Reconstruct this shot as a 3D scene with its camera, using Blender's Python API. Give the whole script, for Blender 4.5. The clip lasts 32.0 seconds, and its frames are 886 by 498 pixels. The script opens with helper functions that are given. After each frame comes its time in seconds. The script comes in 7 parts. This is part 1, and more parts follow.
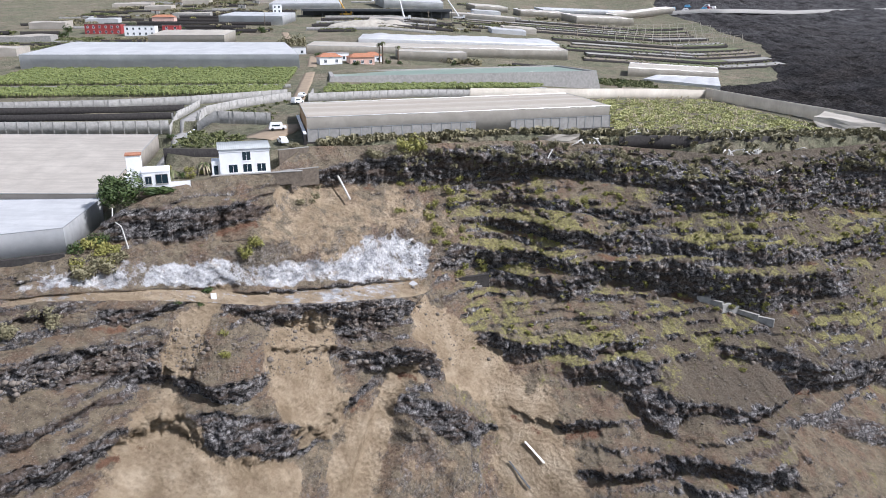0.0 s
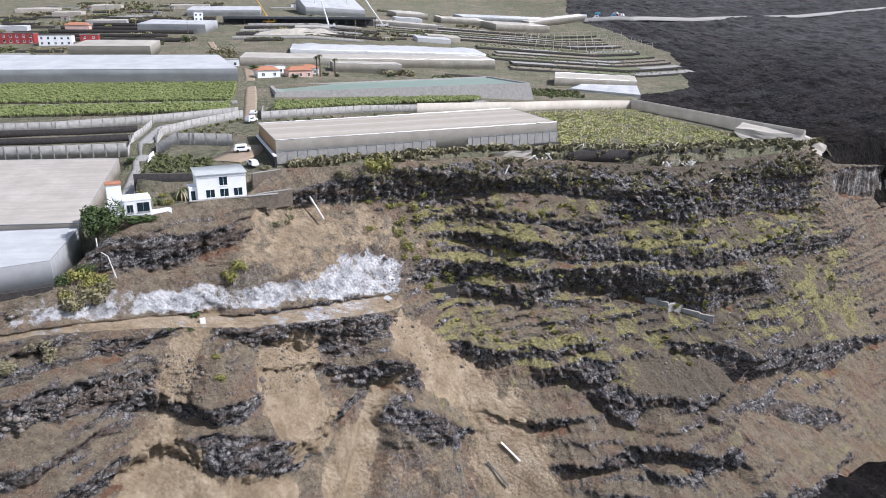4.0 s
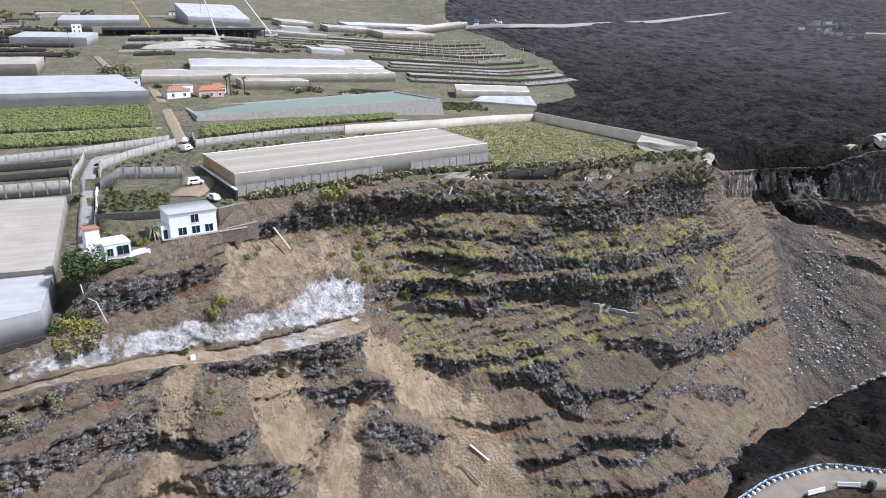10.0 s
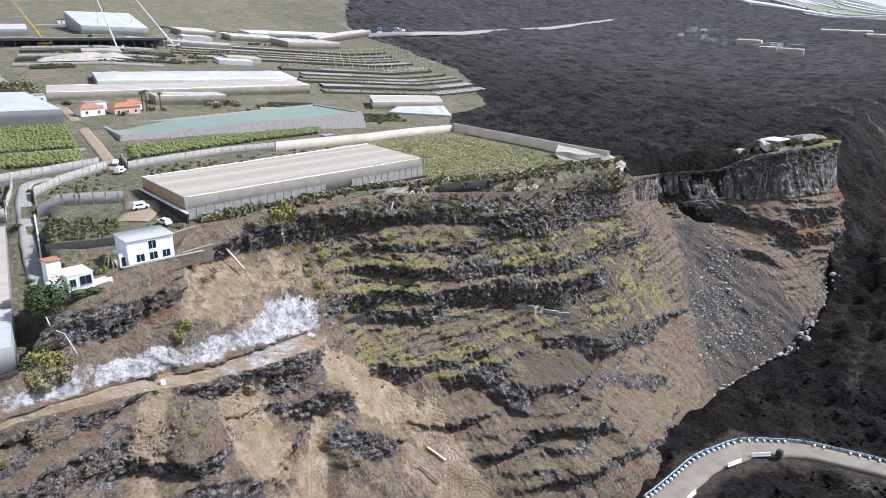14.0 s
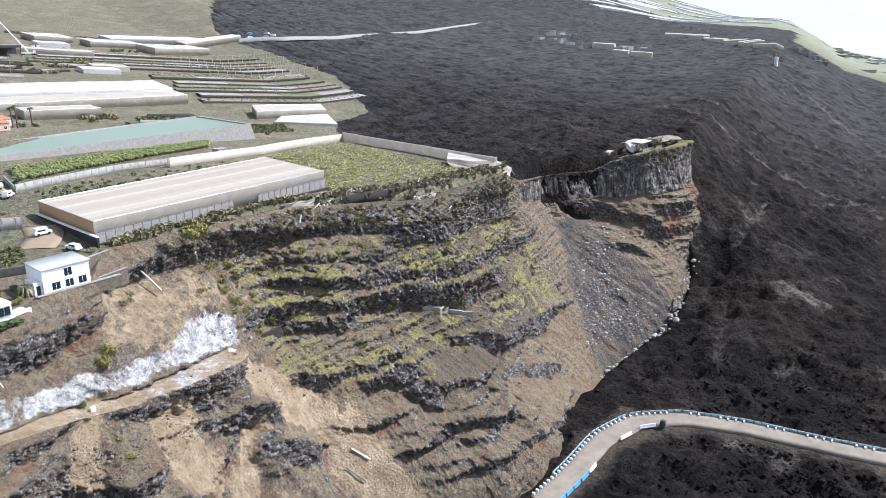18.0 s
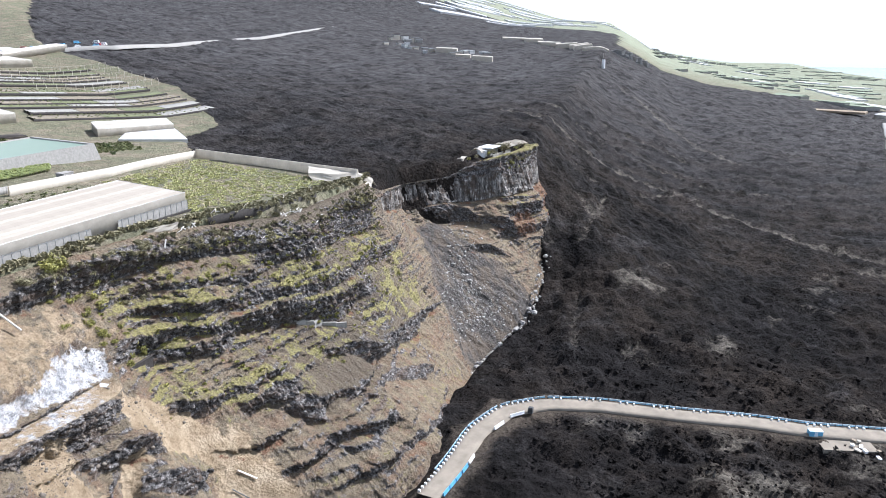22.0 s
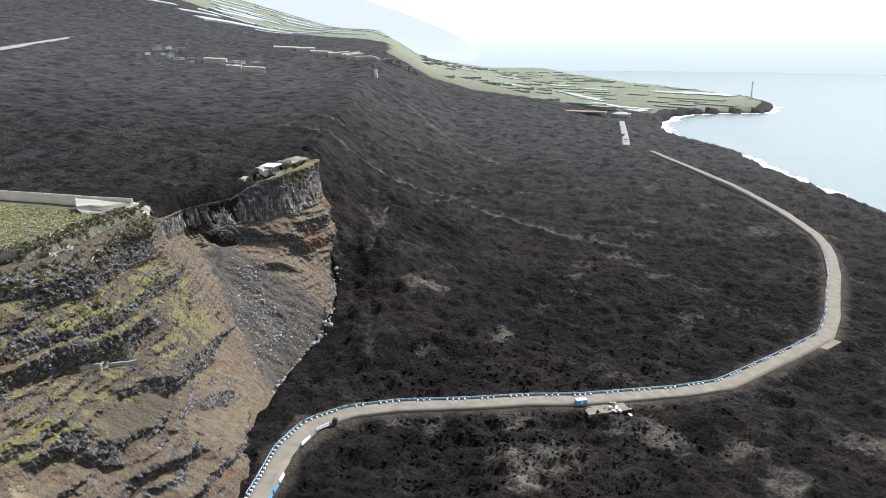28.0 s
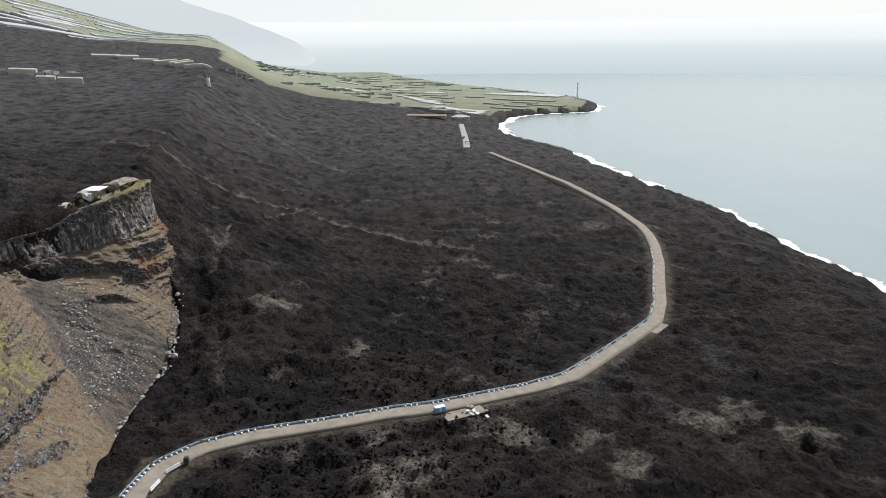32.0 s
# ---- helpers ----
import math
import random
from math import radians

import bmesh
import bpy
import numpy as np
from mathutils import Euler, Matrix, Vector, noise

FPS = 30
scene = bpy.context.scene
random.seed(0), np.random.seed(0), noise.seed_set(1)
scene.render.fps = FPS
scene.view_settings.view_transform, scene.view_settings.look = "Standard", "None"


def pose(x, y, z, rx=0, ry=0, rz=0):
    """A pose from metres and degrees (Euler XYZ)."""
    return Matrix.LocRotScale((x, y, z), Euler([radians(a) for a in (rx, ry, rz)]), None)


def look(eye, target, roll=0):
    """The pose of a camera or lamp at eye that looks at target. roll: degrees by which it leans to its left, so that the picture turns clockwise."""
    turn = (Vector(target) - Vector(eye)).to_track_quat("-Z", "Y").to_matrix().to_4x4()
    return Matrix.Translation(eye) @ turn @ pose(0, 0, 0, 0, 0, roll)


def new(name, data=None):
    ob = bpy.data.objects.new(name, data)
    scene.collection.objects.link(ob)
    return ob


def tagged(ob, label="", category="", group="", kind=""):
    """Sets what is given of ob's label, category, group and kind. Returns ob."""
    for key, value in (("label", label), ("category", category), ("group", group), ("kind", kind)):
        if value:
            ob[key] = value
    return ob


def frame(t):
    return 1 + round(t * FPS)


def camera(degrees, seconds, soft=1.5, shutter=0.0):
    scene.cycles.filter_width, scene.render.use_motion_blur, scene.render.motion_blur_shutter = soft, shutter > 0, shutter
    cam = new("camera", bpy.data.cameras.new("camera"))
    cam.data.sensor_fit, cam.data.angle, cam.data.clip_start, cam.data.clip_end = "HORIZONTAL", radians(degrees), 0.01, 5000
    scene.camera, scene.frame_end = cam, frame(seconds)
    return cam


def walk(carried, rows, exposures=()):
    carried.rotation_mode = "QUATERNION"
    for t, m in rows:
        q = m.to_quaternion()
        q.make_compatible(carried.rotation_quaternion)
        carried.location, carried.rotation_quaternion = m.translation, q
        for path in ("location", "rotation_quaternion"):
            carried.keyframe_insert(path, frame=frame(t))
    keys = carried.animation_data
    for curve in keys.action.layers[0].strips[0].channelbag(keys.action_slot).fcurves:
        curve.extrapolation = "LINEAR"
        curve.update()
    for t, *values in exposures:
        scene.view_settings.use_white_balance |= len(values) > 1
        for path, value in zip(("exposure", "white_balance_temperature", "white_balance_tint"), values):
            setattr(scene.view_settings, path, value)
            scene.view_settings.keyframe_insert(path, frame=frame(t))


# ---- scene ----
cam = camera(64.46, 32.0, soft=0.95)
walk(cam, [
    (0, look((-0.00, 0.00, 133.00), (0.000, 95.382, 102.962), 0.06)),
    (1, look((-2.79, -1.54, 134.26), (0.057, 93.818, 104.264), 0.12)),
    (2, look((-5.86, -3.10, 135.70), (-0.259, 92.144, 105.756), 0.09)),
    (3, look((-9.06, -4.55, 136.91), (-0.528, 90.491, 107.018), 0.22)),
    (4, look((-12.54, -5.94, 138.41), (-0.690, 88.737, 108.490), 0.21)),
    (4.5, look((-14.24, -6.54, 139.18), (-0.234, 87.842, 109.248), 0.20)),
    (6.5, look((-21.01, -8.79, 142.01), (-2.510, 84.792, 112.016), 0.09)),
    (7, look((-22.68, -9.27, 142.71), (-3.360, 84.147, 112.722), 0.07)),
    (8, look((-26.16, -10.15, 144.05), (-4.251, 82.701, 114.067), 0.16)),
    (9, look((-29.49, -10.89, 145.43), (-4.238, 81.103, 115.451), 0.18)),
    (10, look((-33.03, -11.63, 146.73), (-4.434, 79.398, 116.783), 0.14)),
    (11, look((-36.46, -12.22, 147.94), (-4.586, 77.738, 118.083), 0.21)),
    (12, look((-39.98, -13.06, 149.34), (-4.840, 75.714, 119.613), 0.16)),
    (13, look((-43.38, -14.08, 150.70), (-5.039, 73.381, 121.024), 0.10)),
    (13.5, look((-45.01, -14.64, 151.31), (-5.077, 72.133, 121.716), 0.12)),
    (15.5, look((-51.64, -16.68, 153.70), (-5.514, 67.014, 124.250), 0.31)),
    (16, look((-53.25, -17.09, 154.41), (-5.528, 65.694, 124.934), 0.30)),
    (17, look((-56.36, -17.78, 155.67), (-4.029, 62.174, 126.195), 0.32)),
    (18, look((-59.64, -18.78, 156.88), (-2.993, 58.218, 127.521), 0.33)),
    (19, look((-62.84, -20.03, 158.35), (-2.195, 53.880, 129.016), 0.29)),
    (20, look((-65.74, -20.97, 159.72), (-1.302, 49.664, 130.425), 0.19)),
    (21, look((-66.95, -21.20, 160.90), (1.121, 46.008, 131.736), 0.10)),
    (22, look((-67.45, -21.54, 161.85), (4.240, 41.870, 132.861), 0.06)),
    (23, look((-68.20, -22.25, 163.02), (6.883, 37.156, 134.145), 0.09)),
    (24, look((-69.63, -23.44, 164.37), (8.694, 31.646, 135.551), 0.11)),
    (25, look((-71.57, -24.81, 165.61), (9.761, 25.840, 136.971), 0.12)),
    (26, look((-73.54, -26.14, 166.56), (10.536, 19.930, 138.127), 0.13)),
    (26.5, look((-74.22, -26.55, 166.95), (11.152, 17.129, 138.589), 0.14)),
    (28.5, look((-75.32, -27.15, 169.02), (13.445, 9.293, 140.863), -0.02)),
    (29, look((-75.30, -27.18, 169.56), (14.712, 6.120, 141.473), 0.01)),
    (30, look((-74.89, -27.28, 170.53), (17.249, -0.321, 142.541), -0.10)),
    (31, look((-74.21, -27.38, 171.44), (19.299, -5.541, 143.513), -0.26)),
    (32, look((-73.44, -27.51, 172.11), (20.779, -8.784, 144.326), -0.43)),
], ((0, 0.31, 5880, 15), (7, 0.28, 5850, 16), (13, 0.38, 5820, 15), (20, 0.78, 5850, 13), (23, 0.86, 5850, 12), (26, 0.75, 5870, 9), (29, 0.28, 6250, 9), (32, 0.08, 6400, 9)))

# ---- world, sun and exposure ----
SUN_AZ = 106.0     # degrees clockwise from +Y
SUN_EL = 46.0
world = bpy.data.worlds.new("sky")
scene.world = world
world.use_nodes = True
wn = world.node_tree
wn.nodes.clear()
w_out = wn.nodes.new("ShaderNodeOutputWorld")
w_bg = wn.nodes.new("ShaderNodeBackground")
w_sky = wn.nodes.new("ShaderNodeTexSky")
w_sky.sky_type = "NISHITA"
w_sky.sun_disc = False
w_sky.sun_elevation = radians(SUN_EL)
w_sky.sun_rotation = radians(SUN_AZ)
w_sky.altitude = 100
w_sky.air_density = 1.0
w_sky.dust_density = 2.0
w_sky.ozone_density = 1.0
w_bg.inputs["Strength"].default_value = 0.085
w_geo = wn.nodes.new("ShaderNodeTexCoord")
w_sep = wn.nodes.new("ShaderNodeSeparateXYZ")
w_max = wn.nodes.new("ShaderNodeMath")
w_max.operation, w_max.inputs[1].default_value = "MAXIMUM", 0.03
w_com = wn.nodes.new("ShaderNodeCombineXYZ")
wn.links.new(w_geo.outputs["Generated"], w_sep.inputs[0])
wn.links.new(w_sep.outputs[0], w_com.inputs[0])
wn.links.new(w_sep.outputs[1], w_com.inputs[1])
wn.links.new(w_sep.outputs[2], w_max.inputs[0])
wn.links.new(w_max.outputs[0], w_com.inputs[2])
wn.links.new(w_com.outputs[0], w_sky.inputs[0])
# sea haze whitens the sky towards the horizon
w_hz = wn.nodes.new("ShaderNodeValToRGB")
w_hz.color_ramp.elements[0].position, w_hz.color_ramp.elements[0].color = 0.0, (0.85, 0.85, 0.85, 1)
w_hz.color_ramp.elements[1].position, w_hz.color_ramp.elements[1].color = 0.55, (0.15, 0.15, 0.15, 1)
wn.links.new(w_max.outputs[0], w_hz.inputs[0])
w_mix = wn.nodes.new("ShaderNodeMix")
w_mix.data_type = "RGBA"
w_mix.inputs[7].default_value = (11.0, 11.5, 11.7, 1)
wn.links.new(w_hz.outputs[0], w_mix.inputs[0])
wn.links.new(w_sky.outputs[0], w_mix.inputs[6])
wn.links.new(w_mix.outputs[2], w_bg.inputs[0])
wn.links.new(w_bg.outputs[0], w_out.inputs[0])

sun = new("sun", bpy.data.lights.new("sun", "SUN"))
sun.data.energy = 5.0
sun.data.angle = radians(0.6)
sun.data.color = (1.0, 0.965, 0.92)
_a, _e = radians(SUN_AZ), radians(SUN_EL)
sun.matrix_world = look((0, 0, 0), (-math.sin(_a) * math.cos(_e), -math.cos(_a) * math.cos(_e), -math.sin(_e)))


# ---- material helpers ----
class Mat:
    """A small builder of procedural materials."""

    def __init__(self, name, rough=0.9, metal=0.0, spec=0.3):
        self.m = bpy.data.materials.new(name)
        self.m.use_nodes = True
        self.t = self.m.node_tree
        self.b = self.t.nodes["Principled BSDF"]
        self.b.inputs["Roughness"].default_value = rough
        self.b.inputs["Metallic"].default_value = metal
        self.b.inputs["Specular IOR Level"].default_value = spec
        self.pos = self.t.nodes.new("ShaderNodeNewGeometry").outputs["Position"]

    def link(self, a, b):
        self.t.links.new(a, b)

    def noise(self, size, detail=5, rough=0.6, vec=None, dist=0.0):
        """Noise with features of about that many metres; 0 to 1."""
        n = self.t.nodes.new("ShaderNodeTexNoise")
        n.inputs["Scale"].default_value = 1.0 / size
        n.inputs["Detail"].default_value = detail
        n.inputs["Roughness"].default_value = rough
        n.inputs["Distortion"].default_value = dist
        self.link(vec or self.pos, n.inputs["Vector"])
        return n.outputs["Fac"]

    def cells(self, size, vec=None, feature="F1"):
        n = self.t.nodes.new("ShaderNodeTexVoronoi")
        n.feature = feature
        n.inputs["Scale"].default_value = 1.0 / size
        self.link(vec or self.pos, n.inputs["Vector"])
        return n.outputs["Distance"]

    def scaled(self, x, y, z):
        n = self.t.nodes.new("ShaderNodeMapping")
        n.inputs["Scale"].default_value = (x, y, z)
        self.link(self.pos, n.inputs["Vector"])
        return n.outputs["Vector"]

    def attr(self, name):
        n = self.t.nodes.new("ShaderNodeAttribute")
        n.attribute_name = name
        return n.outputs["Fac"]

    def rnd(self):
        return self.t.nodes.new("ShaderNodeObjectInfo").outputs["Random"]

    def island(self):
        return self.t.nodes.new("ShaderNodeNewGeometry").outputs["Random Per Island"]

    def ramp(self, fac, *stops):
        """stops: (position, (r, g, b)) or (position, value)."""
        n = self.t.nodes.new("ShaderNodeValToRGB")
        e = n.color_ramp.elements
        while len(e) < len(stops):
            e.new(0.5)
        for k, (p, c) in zip(e, stops):
            k.position = p
            k.color = (c, c, c, 1) if isinstance(c, (int, float)) else (*c, 1)
        self.link(fac, n.inputs["Fac"])
        return n.outputs["Color"]

    def mix(self, fac, a, b, mode="MIX"):
        n = self.t.nodes.new("ShaderNodeMix")
        n.data_type, n.blend_type = "RGBA", mode
        for v, s in ((fac, n.inputs[0]), (a, n.inputs[6]), (b, n.inputs[7])):
            if isinstance(v, (int, float)):
                s.default_value = v
            elif isinstance(v, tuple):
                s.default_value = (*v, 1)
            else:
                self.link(v, s)
        return n.outputs[2]

    def math(self, op, a, b=0.0):
        n = self.t.nodes.new("ShaderNodeMath")
        n.operation = op
        for v, s in ((a, n.inputs[0]), (b, n.inputs[1])):
            if isinstance(v, (int, float)):
                s.default_value = v
            else:
                self.link(v, s)
        return n.outputs[0]

    def slope(self):
        g = self.t.nodes.new("ShaderNodeNewGeometry")
        s = self.t.nodes.new("ShaderNodeSeparateXYZ")
        self.link(g.outputs["True Normal"], s.inputs[0])
        return s.outputs[2]

    def color(self, c):
        if isinstance(c, tuple):
            self.b.inputs["Base Color"].default_value = (*c, 1)
        else:
            self.link(c, self.b.inputs["Base Color"])

    def bump(self, height, strength=0.5, distance=0.1):
        n = self.t.nodes.new("ShaderNodeBump")
        n.inputs["Strength"].default_value = strength
        n.inputs["Distance"].default_value = distance
        self.link(height, n.inputs["Height"])
        self.link(n.outputs[0], self.b.inputs["Normal"])
        return self


def plain(name, c, rough=0.7, metal=0.0, var=0.15, size=1.0, spec=0.3):
    """A plain surface with slight stains at two scales."""
    k = Mat(name, rough, metal, spec)
    n = k.ramp(k.noise(size, 4), (0.3, 0.0), (0.75, 1.0))
    n2 = k.noise(size * 0.12, 3)
    d = tuple(v * (1 - var) for v in c)
    l = tuple(min(1.0, v * (1 + var * 0.5)) for v in c)
    k.color(k.mix(k.math("MULTIPLY", n2, 0.4), k.mix(n, d, l), d))
    return k.m


# ---- materials ----
def make_cliff():
    k = Mat("cliff_rock", 0.95, spec=0.12)
    lay = k.scaled(0.25, 0.25, 1.6)
    mid, fine = k.noise(2.2, 6, 0.65), k.noise(0.45, 6, 0.75)
    grit = k.noise(0.22, 3, 0.6)
    basalt = k.ramp(k.noise(1.0, 9, 0.82, k.scaled(0.8, 0.8, 1.0)), (0.34, (0.012, 0.0115, 0.0115)), (0.45, (0.066, 0.062, 0.061)), (0.53, (0.19, 0.18, 0.175)), (0.64, (0.52, 0.50, 0.485)))
    seam = k.ramp(k.cells(1.15, k.scaled(1.0, 1.0, 0.55), "DISTANCE_TO_EDGE"), (0.0, 1.0), (0.075, 0.0))
    basalt = k.mix(k.math("MULTIPLY", seam, 0.8), basalt, (0.012, 0.011, 0.011))
    red = k.ramp(fine, (0.3, (0.06, 0.042, 0.033)), (0.7, (0.20, 0.145, 0.105)))
    layers = k.ramp(k.noise(2.5, 6, 0.7, lay), (0.48, 0.0), (0.60, 1.0))
    rock = k.mix(k.math("MULTIPLY", layers, 0.7), basalt, red)
    soil = k.ramp(mid, (0.3, (0.11, 0.09, 0.064)), (0.7, (0.25, 0.205, 0.142)))
    soil = k.mix(k.ramp(k.noise(6, 6, 0.65), (0.47, 0.0), (0.60, 0.65)), soil, (0.18, 0.115, 0.078))
    soil = k.mix(k.ramp(k.noise(0.8, 9, 0.85), (0.52, 0.0), (0.62, 0.8)), soil, (0.04, 0.034, 0.03))
    soil = k.mix(k.ramp(grit, (0.58, 0.0), (0.68, 0.75)), soil, (0.38, 0.325, 0.265))
    soil = k.mix(k.math("MULTIPLY", k.attr("gritty"), 0.8), soil, k.ramp(fine, (0.3, (0.05, 0.042, 0.034)), (0.7, (0.155, 0.13, 0.10))))
    tal = k.ramp(k.noise(5, 7, 0.7), (0.36, (0.23, 0.174, 0.112)), (0.52, (0.335, 0.262, 0.176)), (0.66, (0.44, 0.355, 0.25)))
    tal = k.mix(k.ramp(k.noise(0.7, 8, 0.82), (0.55, 0.0), (0.70, 0.4)), tal, (0.13, 0.10, 0.078))
    tal = k.mix(k.ramp(grit, (0.62, 0.0), (0.75, 0.3)), tal, (0.42, 0.36, 0.29))
    grey = k.ramp(k.noise(1.4, 8, 0.8), (0.36, (0.04, 0.037, 0.035)), (0.62, (0.125, 0.114, 0.105)))
    grey = k.mix(k.ramp(grit, (0.66, 0.0), (0.76, 0.5)), grey, (0.30, 0.29, 0.28))
    run = k.noise(3.2, 6, 0.65, k.scaled(0.9, 0.35, 0.35), 0.6)
    grey = k.mix(k.ramp(run, (0.46, 0.0), (0.58, 0.75)), grey, (0.15, 0.122, 0.094))
    white = k.ramp(k.noise(2.4, 9, 0.8), (0.34, (0.16, 0.165, 0.18)), (0.45, (0.36, 0.362, 0.37)), (0.62, (0.66, 0.658, 0.655)))
    white = k.mix(k.ramp(k.noise(3.6, 7, 0.75), (0.54, 0.0), (0.66, 0.7)), white, (0.34, 0.28, 0.215))
    pillar = k.ramp(k.noise(1.3, 7, 0.72, k.scaled(1.0, 1.0, 0.13)), (0.36, (0.03, 0.028, 0.027)), (0.49, (0.13, 0.122, 0.115)), (0.64, (0.46, 0.435, 0.40)))
    pillar = k.mix(k.ramp(k.noise(4, 7, 0.7), (0.48, 0.0), (0.58, 0.85)), pillar, (0.085, 0.065, 0.052))
    ochre = k.ramp(fine, (0.3, (0.085, 0.045, 0.03)), (0.7, (0.24, 0.14, 0.09)))
    green = k.ramp(k.noise(0.6, 6, 0.75), (0.34, (0.085, 0.08, 0.042)), (0.5, (0.225, 0.205, 0.09)), (0.66, (0.40, 0.37, 0.125)))
    n = k.math("ADD", k.math("MULTIPLY", k.noise(1.6, 8, 0.78), 1.9), -0.95)
    n2 = k.math("ADD", k.math("MULTIPLY", k.noise(3.0, 6, 0.75), 1.9), -0.95)
    w = lambda a, m: k.ramp(k.math("ADD", k.attr(a), m), (0.38, 0.0), (0.62, 1.0))
    steep = k.ramp(k.slope(), (0.45, 1.0), (0.72, 0.0))
    c = k.mix(w("rockness", n), soil, rock)
    c = k.mix(k.math("MULTIPLY", steep, 0.5), c, rock)
    c = k.mix(w("talus", n2), c, tal)
    c = k.mix(w("greyness", n2), c, grey)
    c = k.mix(w("redness", n), c, ochre)
    c = k.mix(w("columns", k.math("MULTIPLY", n, 0.45)), c, pillar)
    c = k.mix(k.math("MULTIPLY", w("growth", k.math("MULTIPLY", n, 1.5)), 0.8), c, green)
    c = k.mix(w("whiteness", n), c, white)
    k.color(c)
    k.bump(k.mix(0.3, k.noise(1.0, 10, 0.86), k.cells(0.8)), 1.0, 1.0)
    return k.m


def make_lava():
    k = Mat("black_lava", 1.0, spec=0.08)
    big, mid, fine = k.noise(55, 7, 0.68), k.noise(9, 8, 0.75), k.noise(1.3, 8, 0.85)
    c = k.ramp(fine, (0.36, (0.006, 0.0056, 0.0056)), (0.53, (0.0135, 0.0122, 0.0122)), (0.68, (0.038, 0.034, 0.033)))
    brown = k.ramp(fine, (0.36, (0.012, 0.0098, 0.0082)), (0.53, (0.029, 0.0232, 0.019)), (0.68, (0.07, 0.057, 0.046)))
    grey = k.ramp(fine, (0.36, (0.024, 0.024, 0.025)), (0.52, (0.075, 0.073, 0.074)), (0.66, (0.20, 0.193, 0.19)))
    c = k.mix(k.ramp(big, (0.42, 0.0), (0.60, 0.9)), c, brown)
    c = k.mix(k.ramp(mid, (0.60, 0.0), (0.72, 0.3)), c, grey)
    # distance haze painted as grey on the far and upper lava
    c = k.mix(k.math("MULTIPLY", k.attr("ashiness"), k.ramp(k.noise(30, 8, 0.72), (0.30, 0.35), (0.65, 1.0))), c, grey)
    c = k.mix(k.ramp(k.noise(38, 8, 0.7), (0.56, 0.0), (0.68, 0.45)), c, grey)
    c = k.mix(k.ramp(k.noise(15, 9, 0.74), (0.40, 0.75), (0.54, 0.0)), c, (0.0045, 0.0042, 0.0042))
    streak = k.noise(24, 7, 0.72, k.scaled(1.0, 0.28, 1.0), 1.0)
    c = k.mix(k.math("MULTIPLY", k.ramp(streak, (0.57, 0.0), (0.68, 1.0)), 0.3), c, grey)
    ash = k.ramp(fine, (0.36, (0.075, 0.068, 0.057)), (0.62, (0.36, 0.325, 0.27)))
    c = k.mix(k.ramp(k.math("ADD", k.attr("paleness"), k.math("MULTIPLY", k.math("ADD", k.noise(6, 9, 0.8), -0.5), 1.7)), (0.34, 0.0), (0.95, 0.8)), c, ash)
    dust = k.ramp(fine, (0.3, (0.04, 0.034, 0.027)), (0.7, (0.13, 0.107, 0.085)))
    c = k.mix(k.ramp(k.math("ADD", k.attr("dustiness"), k.math("MULTIPLY", k.math("ADD", mid, -0.5), 1.6)), (0.4, 0.0), (0.75, 0.8)), c, dust)
    soil = k.ramp(mid, (0.35, (0.14, 0.115, 0.088)), (0.65, (0.29, 0.24, 0.185)))
    grass = k.ramp(k.noise(3, 6, 0.7), (0.35, (0.075, 0.08, 0.052)), (0.65, (0.185, 0.19, 0.122)))
    field = k.mix(k.ramp(k.noise(20, 8, 0.7), (0.36, 0.15), (0.56, 0.85)), soil, grass)
    field = k.mix(k.ramp(fine, (0.55, 0.0), (0.7, 0.6)), field, (0.045, 0.04, 0.035))
    c = k.mix(k.ramp(k.math("ADD", k.attr("fields"), k.math("MULTIPLY", k.math("ADD", fine, -0.5), 0.5)), (0.45, 0.0), (0.55, 1.0)), c, field)
    # haze paleness painted into the far fields, along with their own pale green
    c = k.mix(k.math("MULTIPLY", k.attr("netted"), k.ramp(k.noise(60, 6, 0.7), (0.35, 0.3), (0.6, 1.0))), c, (0.27, 0.305, 0.225))
    k.color(c)
    k.bump(k.mix(0.4, k.noise(2.2, 10, 0.8), k.cells(1.7)), 1.0, 1.6)
    return k.m


def make_sea():
    k = Mat("sea_water", 0.12, spec=0.5)
    foam_n = k.noise(16, 6, 0.65)
    foam = k.ramp(k.math("ADD", k.attr("foaminess"), k.math("MULTIPLY", k.math("ADD", foam_n, -0.5), 0.9)), (0.5, 0.0), (0.62, 1.0))
    k.color(k.mix(foam, k.mix(k.noise(140, 4), (0.185, 0.24, 0.243), (0.23, 0.285, 0.285)), (0.85, 0.87, 0.87)))
    k.link(k.mix(foam, (0.2, 0.2, 0.2), (0.9, 0.9, 0.9)), k.b.inputs["Roughness"])
    k.bump(k.noise(9, 6, 0.6, k.scaled(1.0, 0.5, 1.0)), 0.35, 0.9)
    return k.m


